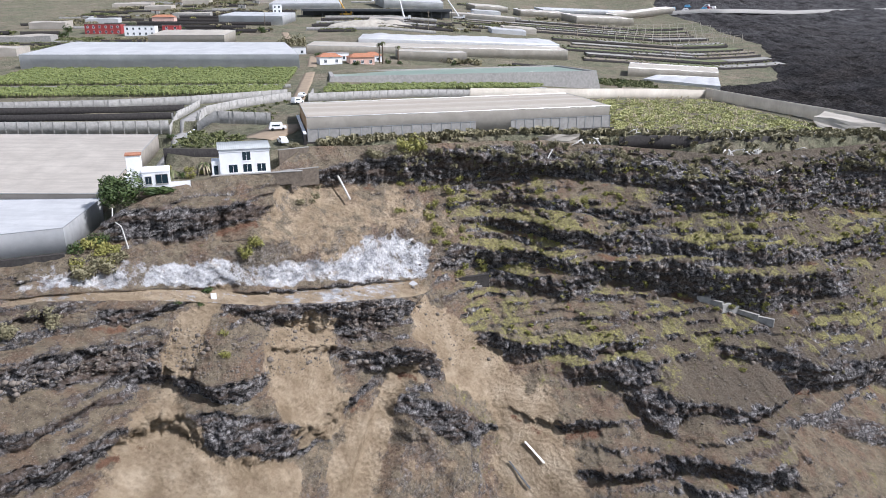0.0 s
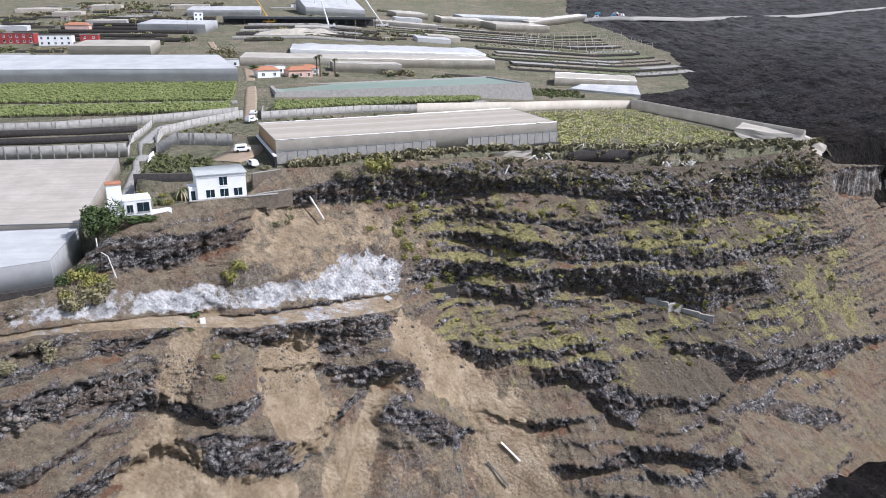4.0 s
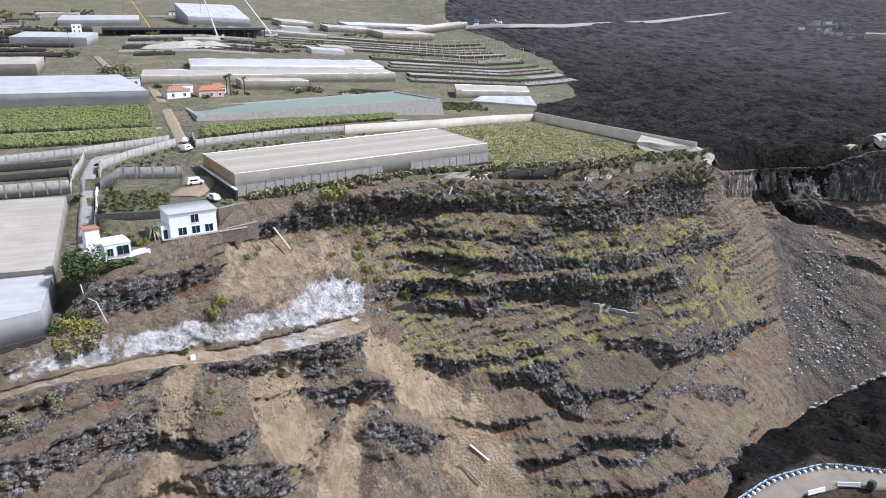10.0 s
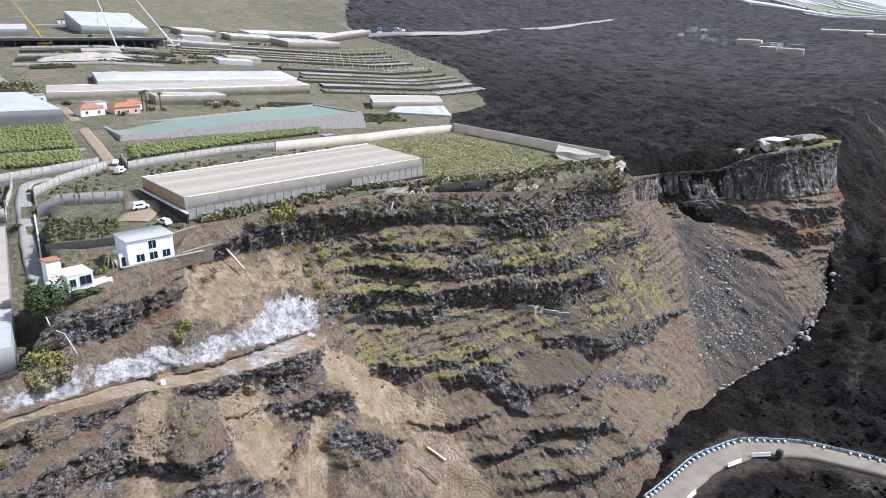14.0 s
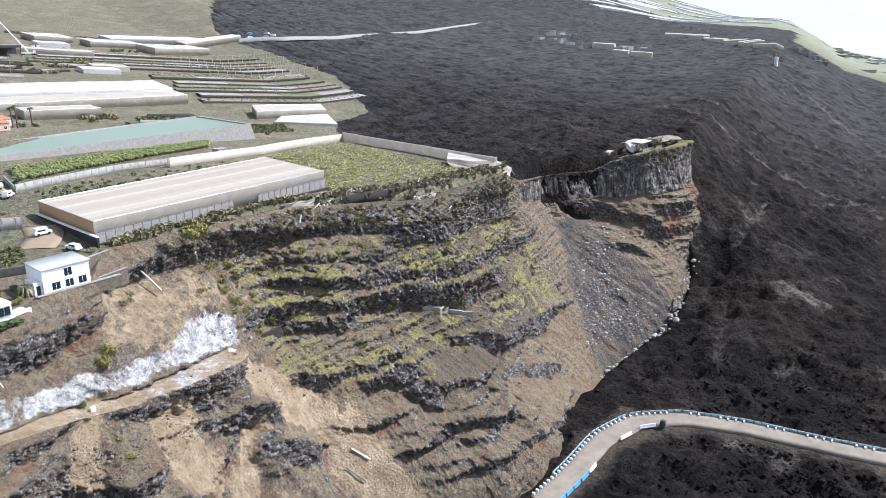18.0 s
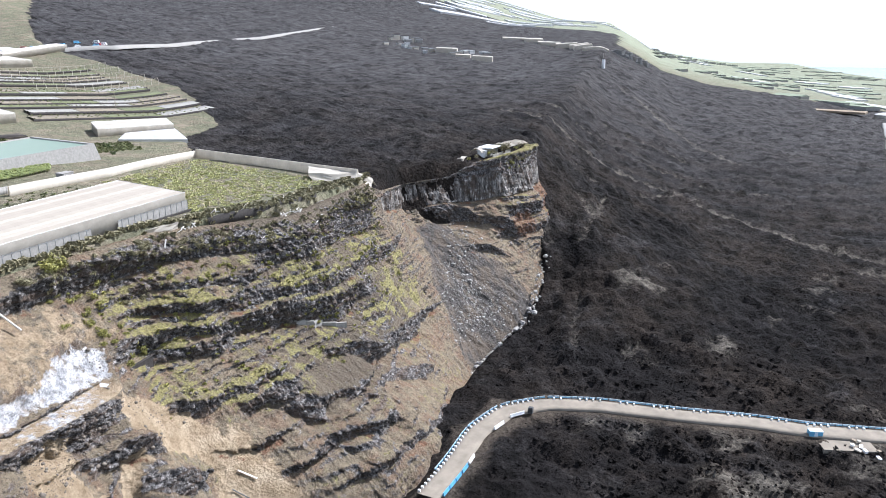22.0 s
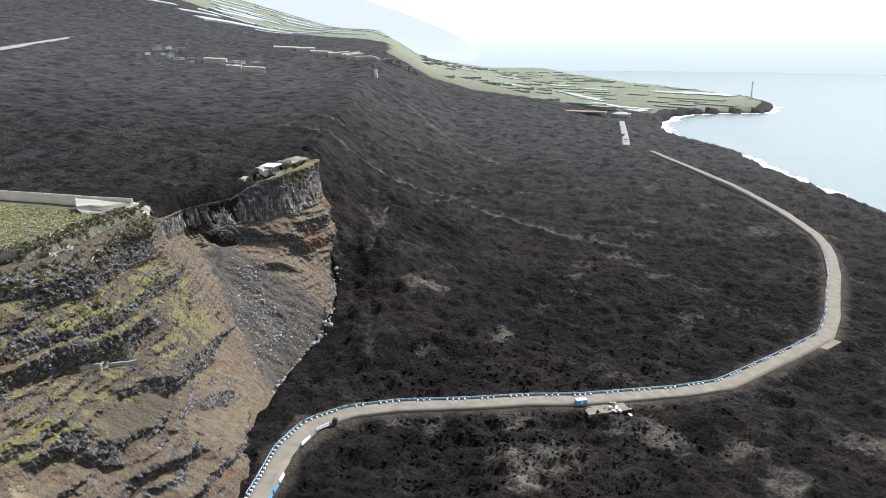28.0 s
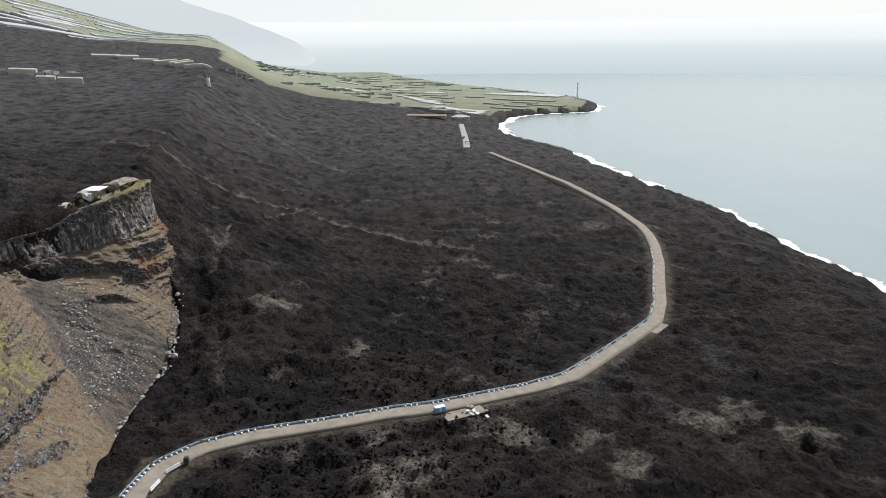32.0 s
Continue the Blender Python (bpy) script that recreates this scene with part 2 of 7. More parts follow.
def make_net(name, lo, hi, stripes=1.0):
    """Greenhouse netting and sheeting: panels a few metres wide, dusty, with faint folds."""
    k = Mat(name, 0.75, spec=0.25)
    n1 = k.noise(7, 5, 0.6)
    n2 = k.noise(1.1, 5, 0.7)
    fold = k.noise(1.0, 3, 0.5, k.scaled(0.06, 0.9, 0.4))
    c = k.mix(k.ramp(n1, (0.3, 0.0), (0.7, 1.0)), lo, hi)
    c = k.mix(k.math("MULTIPLY", k.ramp(n2, (0.45, 0.0), (0.8, 1.0)), 0.25), c, tuple(v * 0.7 for v in lo))
    c = k.mix(k.math("MULTIPLY", k.ramp(fold, (0.45, 0.0), (0.6, 1.0)), 0.22 * stripes), c, tuple(v * 0.8 for v in lo))
    k.color(c)
    k.bump(fold, 0.35, 0.12)
    # thin sheeting lets part of the daylight through
    t = k.t.nodes.new("ShaderNodeBsdfTranslucent")
    k.link(c, t.inputs[0])
    m = k.t.nodes.new("ShaderNodeMixShader")
    m.inputs[0].default_value = 0.3
    k.link(k.b.outputs[0], m.inputs[1])
    k.link(t.outputs[0], m.inputs[2])
    k.link(m.outputs[0], k.t.nodes["Material Output"].inputs[0])
    return k.m


def make_seamed(name, lo, hi, turn, width):
    """Roof netting in long strips with dusty seams that run with the house."""
    k = Mat(name, 0.8, spec=0.2)
    n = k.t.nodes.new("ShaderNodeMapping")
    n.inputs["Rotation"].default_value = (0, 0, -turn)
    k.link(k.pos, n.inputs["Vector"])
    sep = k.t.nodes.new("ShaderNodeSeparateXYZ")
    k.link(n.outputs["Vector"], sep.inputs[0])
    u = k.math("MULTIPLY", k.math("ADD", sep.outputs[1], k.math("MULTIPLY", k.noise(9, 3), 0.5)), 1.0 / width)
    strip = k.math("FLOOR", u)
    w = k.t.nodes.new("ShaderNodeTexWhiteNoise")
    w.noise_dimensions = "1D"
    k.link(strip, w.inputs["W"])
    c = k.mix(w.outputs["Value"], lo, hi)
    c = k.mix(k.ramp(k.noise(3, 6, 0.7), (0.4, 0.0), (0.75, 0.4)), c, tuple(v * 0.8 for v in lo))
    seam = k.ramp(k.math("FRACT", u), (0.0, 1.0), (0.09, 0.0))
    c = k.mix(k.math("MULTIPLY", seam, 0.5), c, tuple(v * 0.55 for v in lo))
    k.color(c)
    k.bump(k.noise(1.2, 4), 0.2, 0.1)
    return k.m


CLIFF, LAVA, SEA = make_cliff(), make_lava(), make_sea()
NET_ROOF = make_seamed("cream_netting_roof", (0.335, 0.30, 0.25), (0.435, 0.395, 0.335), math.atan2(27.8, 75.1), 2.9)
NET = make_net("grey_netting", (0.48, 0.44, 0.385), (0.62, 0.572, 0.505), 1.6)
NET_WHITE = make_net("white_sheeting", (0.53, 0.54, 0.545), (0.68, 0.685, 0.685), 1.2)
NET_CREAM = make_net("cream_sheeting", (0.48, 0.44, 0.375), (0.62, 0.58, 0.51), 1.3)
NET_ORANGE = make_net("ochre_netting", (0.52, 0.36, 0.21), (0.66, 0.47, 0.29), 0.5)
WHITE = plain("white_render", (0.80, 0.81, 0.82), 0.8, var=0.08)
GREYWALL = plain("grey_concrete", (0.33, 0.32, 0.30), 0.9, var=0.3)
BLOCK = plain("grey_block_wall", (0.36, 0.35, 0.325), 0.9, var=0.35)
DARKSTONE = plain("dark_stone_wall", (0.055, 0.05, 0.047), 0.95, var=0.5, size=0.5)
GLASS_DARK = plain("dark_window_glass", (0.015, 0.03, 0.04), 0.08, var=0.1, spec=0.6)
ROADDUST = plain("dusty_road", (0.265, 0.232, 0.188), 0.95, var=0.3, size=4)
TRACK = plain("dirt_track", (0.30, 0.235, 0.165), 0.95, var=0.25, size=3)
TERRA = plain("terracotta_tiles", (0.42, 0.19, 0.11), 0.85, var=0.3, size=0.6)
STEEL = plain("galvanised_steel", (0.45, 0.46, 0.47), 0.4, 0.7)


# ---- mesh helpers ----
def part(name, bm, material, parent=None, label=""):
    """Links a bmesh as one mesh object, under a thing or a part where one is given."""
    me = bpy.data.meshes.new(name)
    bm.to_mesh(me)
    bm.free()
    return mesh_part(name, me, material, parent, label)


def mesh_part(name, me, material, parent=None, label=""):
    if material and not me.materials:
        me.materials.append(material)
    ob = new(name, me)
    if parent:
        ob.parent = parent
    if label:
        ob["label"] = label
    return ob


def from_arrays(name, v, f, material, smooth=True):
    me = bpy.data.meshes.new(name)
    me.from_pydata([tuple(map(float, p)) for p in v], [], [tuple(map(int, q)) for q in f])
    me.materials.append(material)
    if smooth:
        me.polygons.foreach_set("use_smooth", [True] * len(me.polygons))
    me.update()
    return me


def grid_mesh(name, P, material, smooth=True):
    """A sheet from an array of points, rows by columns by 3."""
    r, c, _ = P.shape
    i = np.arange(r * c).reshape(r, c)
    f = np.stack([i[:-1, :-1], i[:-1, 1:], i[1:, 1:], i[1:, :-1]], -1).reshape(-1, 4)
    me = bpy.data.meshes.new(name)
    me.vertices.add(r * c)
    me.vertices.foreach_set("co", P.astype(np.float32).ravel())
    me.loops.add(f.size)
    me.loops.foreach_set("vertex_index", f.astype(np.int32).ravel())
    me.polygons.add(len(f))
    me.polygons.foreach_set("loop_start", np.arange(0, f.size, 4, dtype=np.int32))
    me.polygons.foreach_set("loop_total", np.full(len(f), 4, dtype=np.int32))
    me.materials.append(material)
    me.update(calc_edges=True)
    me.validate()
    if smooth:
        me.polygons.foreach_set("use_smooth", [True] * len(me.polygons))
    return me


def weight(me, name, values):
    a = me.attributes.new(name, "FLOAT", "POINT")
    a.data.foreach_set("value", np.asarray(values, dtype=np.float32).ravel())


def box(bm, lo, hi, m=None):
    """Adds a box between two corners, under a transform where one is given."""
    q = []
    for x, y, z in ((0, 0, 0), (1, 0, 0), (1, 1, 0), (0, 1, 0), (0, 0, 1), (1, 0, 1), (1, 1, 1), (0, 1, 1)):
        p = Vector((hi[0] if x else lo[0], hi[1] if y else lo[1], hi[2] if z else lo[2]))
        q.append(bm.verts.new(m @ p if m else p))
    for k in ((0, 3, 2, 1), (4, 5, 6, 7), (0, 1, 5, 4), (1, 2, 6, 5), (2, 3, 7, 6), (3, 0, 4, 7)):
        bm.faces.new([q[i] for i in k])


def boxes(*spans):
    bm = bmesh.new()
    for lo, hi in spans:
        box(bm, lo, hi)
    return bm


def tube(bm, a, b, r0, r1=None, n=8):
    """Adds a round bar from a to b."""
    a, b = Vector(a), Vector(b)
    r1 = r0 if r1 is None else r1
    q = (b - a).to_track_quat("Z", "Y").to_matrix()
    ra, rb = [], []
    for i in range(n):
        t = 2 * math.pi * i / n
        o = q @ Vector((math.cos(t), math.sin(t), 0))
        ra.append(bm.verts.new(a + o * r0))
        rb.append(bm.verts.new(b + o * r1))
    for i in range(n):
        j = (i + 1) % n
        bm.faces.new((ra[i], ra[j], rb[j], rb[i]))
    bm.faces.new(ra[::-1])
    bm.faces.new(rb)


def thing(name, m, label, category, group="", kind=""):
    """An empty at the base of a thing, to which its parts belong."""
    ob = new(name)
    ob.empty_display_size = 0.5
    ob.matrix_world = m
    return tagged(ob, label, category, group, kind)


# ---- smooth random fields ----
def hash2(i, j, seed):
    h = (i.astype(np.int64) * 374761393 + j.astype(np.int64) * 668265263 + seed * 144665) & 0xFFFFFFFF
    h = ((h ^ (h >> 13)) * 1274126177) & 0xFFFFFFFF
    return ((h ^ (h >> 16)) & 0xFFFF) / 65535.0


def field(x, y, size, seed=0, octaves=4, gain=0.5):
    """Value noise in -1..1 with features of about that size."""
    out, amp, tot = np.zeros(np.broadcast(x, y).shape), 1.0, 0.0
    for o in range(octaves):
        u, v = x / size * 2 ** o + 17.3 * o, y / size * 2 ** o - 9.1 * o
        i, j = np.floor(u), np.floor(v)
        a, b = u - i, v - j
        a, b = a * a * (3 - 2 * a), b * b * (3 - 2 * b)
        s = seed * 31 + o
        n = (hash2(i, j, s) * (1 - a) + hash2(i + 1, j, s) * a) * (1 - b) + (hash2(i, j + 1, s) * (1 - a) + hash2(i + 1, j + 1, s) * a) * b
        out += amp * (2 * n - 1)
        tot += amp
        amp *= gain
    return out / tot


def sstep(a, b, x):
    t = np.clip((x - a) / (b - a), 0, 1)
    return t * t * (3 - 2 * t)


# ---- the lie of the land (x to the south, y inland to the east, sea at 0) ----
RIM_X = (-130, -72, -64, -60, -52, -45, -36, -31, -17, 10, 25, 44, 73, 100, 125, 134, 150, 165, 190, 204, 215, 240, 262, 274)
RIM_Y = (88, 113, 116, 124, 131, 139, 143.5, 155, 161.5, 170, 175, 173, 173.5, 184, 191, 193, 203, 212, 206, 200, 193, 195, 203, 216)
RIM_Z = (97, 95.5, 95.5, 101, 104, 104.3, 104.4, 107.8, 107, 106.6, 106.2, 105, 102.6, 103, 103.6, 99, 96.4, 94.6, 95.6, 101, 104, 104.5, 104, 101)
CREST = ((-3000, -1500), (-600, -130), (-130, 88), (-60, 124), (-31, 155), (25, 175), (73, 174), (125, 191), (165, 212), (215, 196), (274, 217), (1030, 600), (2600, 1400), (6000, 3100))
COAST_X = (-3000, 0, 300, 464, 556, 625, 715, 752, 877, 969, 1100, 1160, 1300, 1477, 1693, 1792, 1872, 2050, 2225, 2500, 3000, 3800, 6000)
COAST_Y = (-1500, -400, -290, -236, -210, -196, -172, -130, -84, -62, -1, 50, 110, 151, 155, 77, -53, -70, -21, 160, 500, 950, 1900)


def coast_y(x):
    """The shoreline: low lava headlands and coves."""
    return np.interp(x, COAST_X, COAST_Y) + 24 * field(x, x * 0, 95, 301, 5, 0.62) * sstep(2100, 1500, x)


def signed_crest(x, y):
    """Distance from the crest of the old sea cliff; positive on the sea side."""
    best = np.full(np.broadcast(x, y).shape, 1e9)
    sign = np.ones_like(best)
    for (ax, ay), (bx, by) in zip(CREST, CREST[1:]):
        dx, dy = bx - ax, by - ay
        t = np.clip(((x - ax) * dx + (y - ay) * dy) / (dx * dx + dy * dy), 0, 1)
        px, py = x - ax - t * dx, y - ay - t * dy
        d = np.hypot(px, py)
        s = np.where(dx * py - dy * px < 0, 1.0, -1.0)
        near = d < best
        best, sign = np.where(near, d, best), np.where(near, s, sign)
    return best * sign


def plateau(x, y):
    """The farmed terrace to the north, and the lava-covered one to the south."""
    z = 108 + 0.06 * (np.minimum(y, 400) - 160) + 0.105 * np.clip(y - 400, 0, 500) + 0.16 * np.clip(y - 900, 0, 4000)
    s = np.clip(0.03 + 0.0004 * (y - 190), 0.02, 0.085)
    z = z - s * (np.clip(x, -40, 170) + 40)
    low = np.where(y < 134.5, 95.5, np.where(y < 176, 98 + (y - 134.5) * 0.16, 106.5))
    z = np.where((x < -61) & (y < 185), np.minimum(z, low), z)
    z = np.where((x >= -61) & (x < -33) & (y < 152), np.minimum(z, 104.2), z)
    inland = np.maximum((y - np.interp(x, (274, 1030, 2600, 6000), (217, 600, 1400, 3100))) * 0.89, 0)
    south = np.interp(x, (150, 200, 235, 274, 400, 650, 1030, 1700, 2600, 4000), (97, 98.5, 103, 102, 97, 98, 112, 158, 190, 235)) + 0.075 * np.minimum(inland, 350) + 0.17 * np.clip(inland - 350, 0, 3000) + 0.14 * np.clip(inland - 420, 0, 3000) * sstep(1300, 2100, x)
    k = sstep(150, 330, x)
    return z * (1 - k) + south * k


def cliff_foot(x):
    return np.interp(x, (130, 145, 173, 193, 228, 234, 253, 262), (52, 50, 57, 45, 31, 25, 17, 10))


def lowland(x, y, d):
    z = np.interp(d, (-50, 0, 12, 40, 73, 107, 130, 250, 600), (104, 100, 88, 68, 54.5, 45.5, 41, 38.5, 33))
    far = sstep(200, 1500, x)
    z = z * (1 - 0.72 * far * sstep(60, 160, d))
    zf = np.interp(d, (-50, 0, 62, 126, 226, 420, 600), (152, 146, 120, 84, 56, 30, 12)) * np.interp(x, (1500, 2600), (1, 1.25))
    k = sstep(350, 1500, x)
    z = z * (1 - k) + zf * k
    z = 41 + (z - 41) * np.maximum(sstep(135, 215, x), sstep(150, 260, d))
    z = z - 9 * np.exp(-(((x - 48) / 22) ** 2 + ((y - 105) / 8) ** 2)) - 2 * np.exp(-(((x - 128) / 24) ** 2 + ((y - 140) / 13) ** 2))
    t = np.interp(x, (128, 148, 173, 193, 215, 275), (0, 5, 12, 16, 20, 0))     # the channel along the foot of the cliff
    q = d - cliff_foot(x)
    z = z - t * np.exp(-(q / 30) ** 2)
    return z


def ground(x, y):
    """The height of the open ground."""
    d = signed_crest(x, y)
    top, low = plateau(x, y), lowland(x, y, d)
    foot = cliff_foot(x)
    under = np.interp(d / foot, (-0.03, 0.05, 0.2, 0.8, 1.0), (0, 0.28, 0.66, 1.22, 1.2))
    steep = top + (np.minimum(low, 41) - top) * under * np.interp(x, (200, 232), (1, 0.72))
    lo_, hi_ = np.interp(x, (200, 228), (0.9, 0.66)), np.interp(x, (200, 228), (1.12, 0.95))
    t = np.clip((d / foot - lo_) / (hi_ - lo_), 0, 1)
    steep = steep + (low - steep) * t * t * (3 - 2 * t)
    main = 1 - sstep(243, 262, x)
    slope = low + (top - low) * sstep(5, -115, d)
    z = np.where(d < -1.5, top, steep) * main + slope * (1 - main)
    edge = y - coast_y(x)
    return np.where(edge < 40, -6 + (np.minimum(z, 5 + 0.3 * np.maximum(edge, 0)) + 6) * sstep(-4, 9, edge), np.minimum(z, 5 + 0.3 * edge)), d


GRID = {}


def zat(x, y):
    """The height of the open ground at one place: from the sheet where it is even, exactly where it steps."""
    i, j = bisect(GRID["x"], x) - 1, bisect(GRID["y"], y) - 1
    if 0 <= i < len(GRID["x"]) - 1 and 0 <= j < len(GRID["y"]) - 1:
        a, b, c, d = GRID["z"][j, i], GRID["z"][j, i + 1], GRID["z"][j + 1, i], GRID["z"][j + 1, i + 1]
        if max(a, b, c, d) - min(a, b, c, d) < 1.2 + 0.08 * (GRID["x"][i + 1] - GRID["x"][i] + GRID["y"][j + 1] - GRID["y"][j]):
            u, v = (x - GRID["x"][i]) / (GRID["x"][i + 1] - GRID["x"][i]), (y - GRID["y"][j]) / (GRID["y"][j + 1] - GRID["y"][j])
            return float((a * (1 - u) + b * u) * (1 - v) + (c * (1 - u) + d * u) * v)
    return float(ground(np.array([float(x)]), np.array([float(y)]))[0][0])


def bisect(v, x):
    """How many of the rising values lie at or below x."""
    lo, hi = 0, len(v)
    while lo < hi:
        m = (lo + hi) // 2
        if v[m] <= x:
            lo = m + 1
        else:
            hi = m
    return lo
# ---- ground: one sheet to the horizon ----
def graded(lo, hi, step, grow, a, b):
    """Coordinates with an even step between lo and hi, growing outwards to a and b."""
    mid = list(np.arange(lo, hi + step / 2, step))
    s, v, up = step, mid[-1], []
    while v < b:
        s *= grow
        v += s
        up.append(v)
    s, v, down = step, mid[0], []
    while v > a:
        s *= grow
        v -= s
        down.append(v)
    return np.array(down[::-1] + mid + up)


# pale weathered patches (x, y, radius, strength) and streaks of broken rock down the slope
PALE = ((229, 117, 9, 0.62), (233, 111, 6, 0.7), (258, 119, 8, 0.4), (206, 65, 7, 0.75), (214, 69, 5, 0.6), (175, 88, 9, 0.45), (174, 48, 6, 0.4), (107, 25, 8, 0.7), (118, 19, 10, 0.65), (113, 34, 9, 0.6), (138, 38, 8, 0.55), (149, -10, 8, 0.7), (148, 1, 7, 0.6), (122, 63, 8, 0.45), (119, 78, 8, 0.45))
PALE += ((350, 32, 9, 0.5), (364, 46, 13, 0.5), (475, 40, 16, 0.5), (302, 57, 8, 0.55))
PALE += ( (278, 49, 8, 0.4), (250, 59, 8, 0.35), (166, -2, 6, 0.6), (296, -30, 10, 0.45), (189, 7, 7, 0.45), (218, -49, 7, 0.5), (186, -90, 10, 0.6), (170, -110, 12, 0.6), (176, -77, 9, 0.7), (135, -50, 9, 0.65), (153, -36, 9, 0.55), (327, 12, 10, 0.5), (287, -106, 12, 0.4), (274, -52, 8, 0.45), (264, -9, 9, 0.5), (478, -39, 14, 0.55), (376, -91, 10, 0.45), (489, -83, 12, 0.5), (421, 38, 12, 0.5), (327, 61, 10, 0.45), (560, 0, 16, 0.45), (620, 60, 18, 0.45), (96, -8, 10, 0.5), (110, -30, 9, 0.5))
STREAKS = ((((404, 330), (405, 300), (409, 259), (415, 234), (424, 190), (423, 134), (395, 91), (389, 45)), 7, 0.5, 2.0), (((312, 182), (283, 170), (262, 163), (240, 157)), 3.5, 0.42, 2.5), (((287, 196), (290, 186), (274, 171)), 4, 0.4, 1.5), (((320, 230), (345, 214), (384, 195), (440, 172)), 5, 0.4, 2.0), (((864, 462), (747, 322), (691, 264), (640, 210)), 9, 0.45, 3.0), (((199, 131), (178, 123), (163, 109)), 4, 0.36, 1.8), (((253, 193), (242, 178), (232, 168)), 4, 0.34, 0.5))
STREAKS += ((((470, 330), (480, 270), (500, 225), (520, 150)), 8, 0.4, 3.0), (((560, 370), (575, 310), (590, 250)), 8, 0.38, 3.0), (((350, 255), (358, 225), (362, 190), (345, 130)), 4, 0.3, 2.5), (((300, 215), (310, 200), (330, 180), (335, 140)), 4, 0.28, 2.5))
gx = graded(-90, 330, 1.5, 1.02, -900, 4700)
gy = graded(-110, 270, 1.5, 1.03, -4700, 4700)
GX, GY = np.meshgrid(gx, gy)
GZ, GD = ground(GX, GY)
GRID.update(x=gx.tolist(), y=gy.tolist(), z=GZ.copy())
dist = np.hypot(GX - 150, GY - 40)
lavaish = np.where(GD > 0, 1.0, sstep(-2, 6, GX - np.interp(GY, (150, 190, 290, 327, 361, 374, 404, 438, 490, 554, 668, 758, 850, 930, 1140, 1500, 2500), (124, 128, 108, 119, 138, 147, 186, 198, 218, 233, 238, 228, 238, 262, 337, 480, 900)) + 5 * field(GX, GY, 18, 63, 3)))
lavaish = np.where((GX + 60 * field(GX, GY, 150, 61, 3) > 1620) & (GD > 20) | (GX > 2150), 0.0, lavaish)
lavaish = np.where((GX > 1500) & (GY - coast_y(GX) < 34), 1.0, lavaish)
rough = lavaish * (GZ > 0.5)
RDX = (52, 68, 88, 104, 117, 128, 139, 152, 159, 168, 182, 196, 222, 245, 270, 300, 339, 380, 421, 452, 482, 520, 558, 615, 672, 723, 775, 832, 889)
RDY = (90.2, 94.5, 101, 101.5, 94, 79.5, 58, 36, 21, 8, -12, -27, -42, -55, -68, -73, -76, -80, -81, -80, -76, -66, -55, -34, -12, 13, 38, 68, 97)


def road_gap(x, y):
    """Distance from the middle of the new road."""
    best = np.full(np.broadcast(x, y).shape, 1e9)
    for ax, ay, bx, by in zip(RDX, RDY, RDX[1:], RDY[1:]):
        dx, dy = bx - ax, by - ay
        t = np.clip(((x - ax) * dx + (y - ay) * dy) / (dx * dx + dy * dy), 0, 1)
        best = np.minimum(best, np.hypot(x - ax - t * dx, y - ay - t * dy))
    return best


RG = road_gap(GX, GY)
flat = 1 - sstep(5.5, 11, RG)
bumps = 3.2 * field(GX, GY, 28, 3, 4, 0.6) + 3.8 * (np.abs(field(GX, GY, 11, 5, 4, 0.62)) - 0.28) + 1.7 * field(GX, GY, 4.2, 8, 2, 0.7) + 2.6 * (0.3 - np.abs(field(GX, GY, 6.5, 7, 3, 0.65))) * sstep(-0.3, 0.3, field(GX, GY, 40, 10, 3))
GZ = GZ + rough * (1 - flat) * bumps * np.where(GD > -10, 1.0, 0.8) + (1 - rough) * 0.4 * field(GX, GY, 30, 9, 3) * (GD < -30)
GZ = GZ + rough * 6 * field(GX, GY, 160, 12, 3) * sstep(300, 700, dist)
flow = 0.9 * GX + 0.44 * GY + 14 * field(GX, GY, 70, 14, 3)      # levees across the fall line
GZ = GZ + rough * (1 - flat) * sstep(20, 60, GD + 30) * 4.0 * (np.abs(field(flow, 0.25 * (0.44 * GX - 0.9 * GY), 30, 16, 4, 0.6)) - 0.25)
streaks = np.zeros_like(GX)
for path_, r_, s_, h_ in STREAKS:
    best = np.full_like(GX, 1e9)
    wx, wy = GX + 7 * field(GX, GY, 22, 23, 4, 0.6), GY + 7 * field(GX, GY, 22, 27, 4, 0.6)
    for (ax, ay), (bx, by) in zip(path_, path_[1:]):
        dx, dy = bx - ax, by - ay
        t = np.clip(((wx - ax) * dx + (wy - ay) * dy) / (dx * dx + dy * dy), 0, 1)
        best = np.minimum(best, np.hypot(wx - ax - t * dx, wy - ay - t * dy))
    streaks = np.maximum(streaks, s_ * np.exp(-(best / r_) ** 2))
    GZ = GZ + rough * (1 - flat) * h_ * (np.exp(-((best - r_) / r_) ** 2) - 0.5 * np.exp(-(best / r_) ** 2))
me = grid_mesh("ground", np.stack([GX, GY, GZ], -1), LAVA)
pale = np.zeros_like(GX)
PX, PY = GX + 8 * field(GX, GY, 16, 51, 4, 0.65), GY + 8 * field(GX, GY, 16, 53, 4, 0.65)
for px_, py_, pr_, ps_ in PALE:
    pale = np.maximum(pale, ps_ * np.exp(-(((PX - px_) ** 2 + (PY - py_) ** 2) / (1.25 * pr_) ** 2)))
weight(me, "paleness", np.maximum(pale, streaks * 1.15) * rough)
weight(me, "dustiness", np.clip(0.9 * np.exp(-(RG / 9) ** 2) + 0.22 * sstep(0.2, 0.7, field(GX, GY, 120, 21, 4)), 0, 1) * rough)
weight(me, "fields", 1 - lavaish)
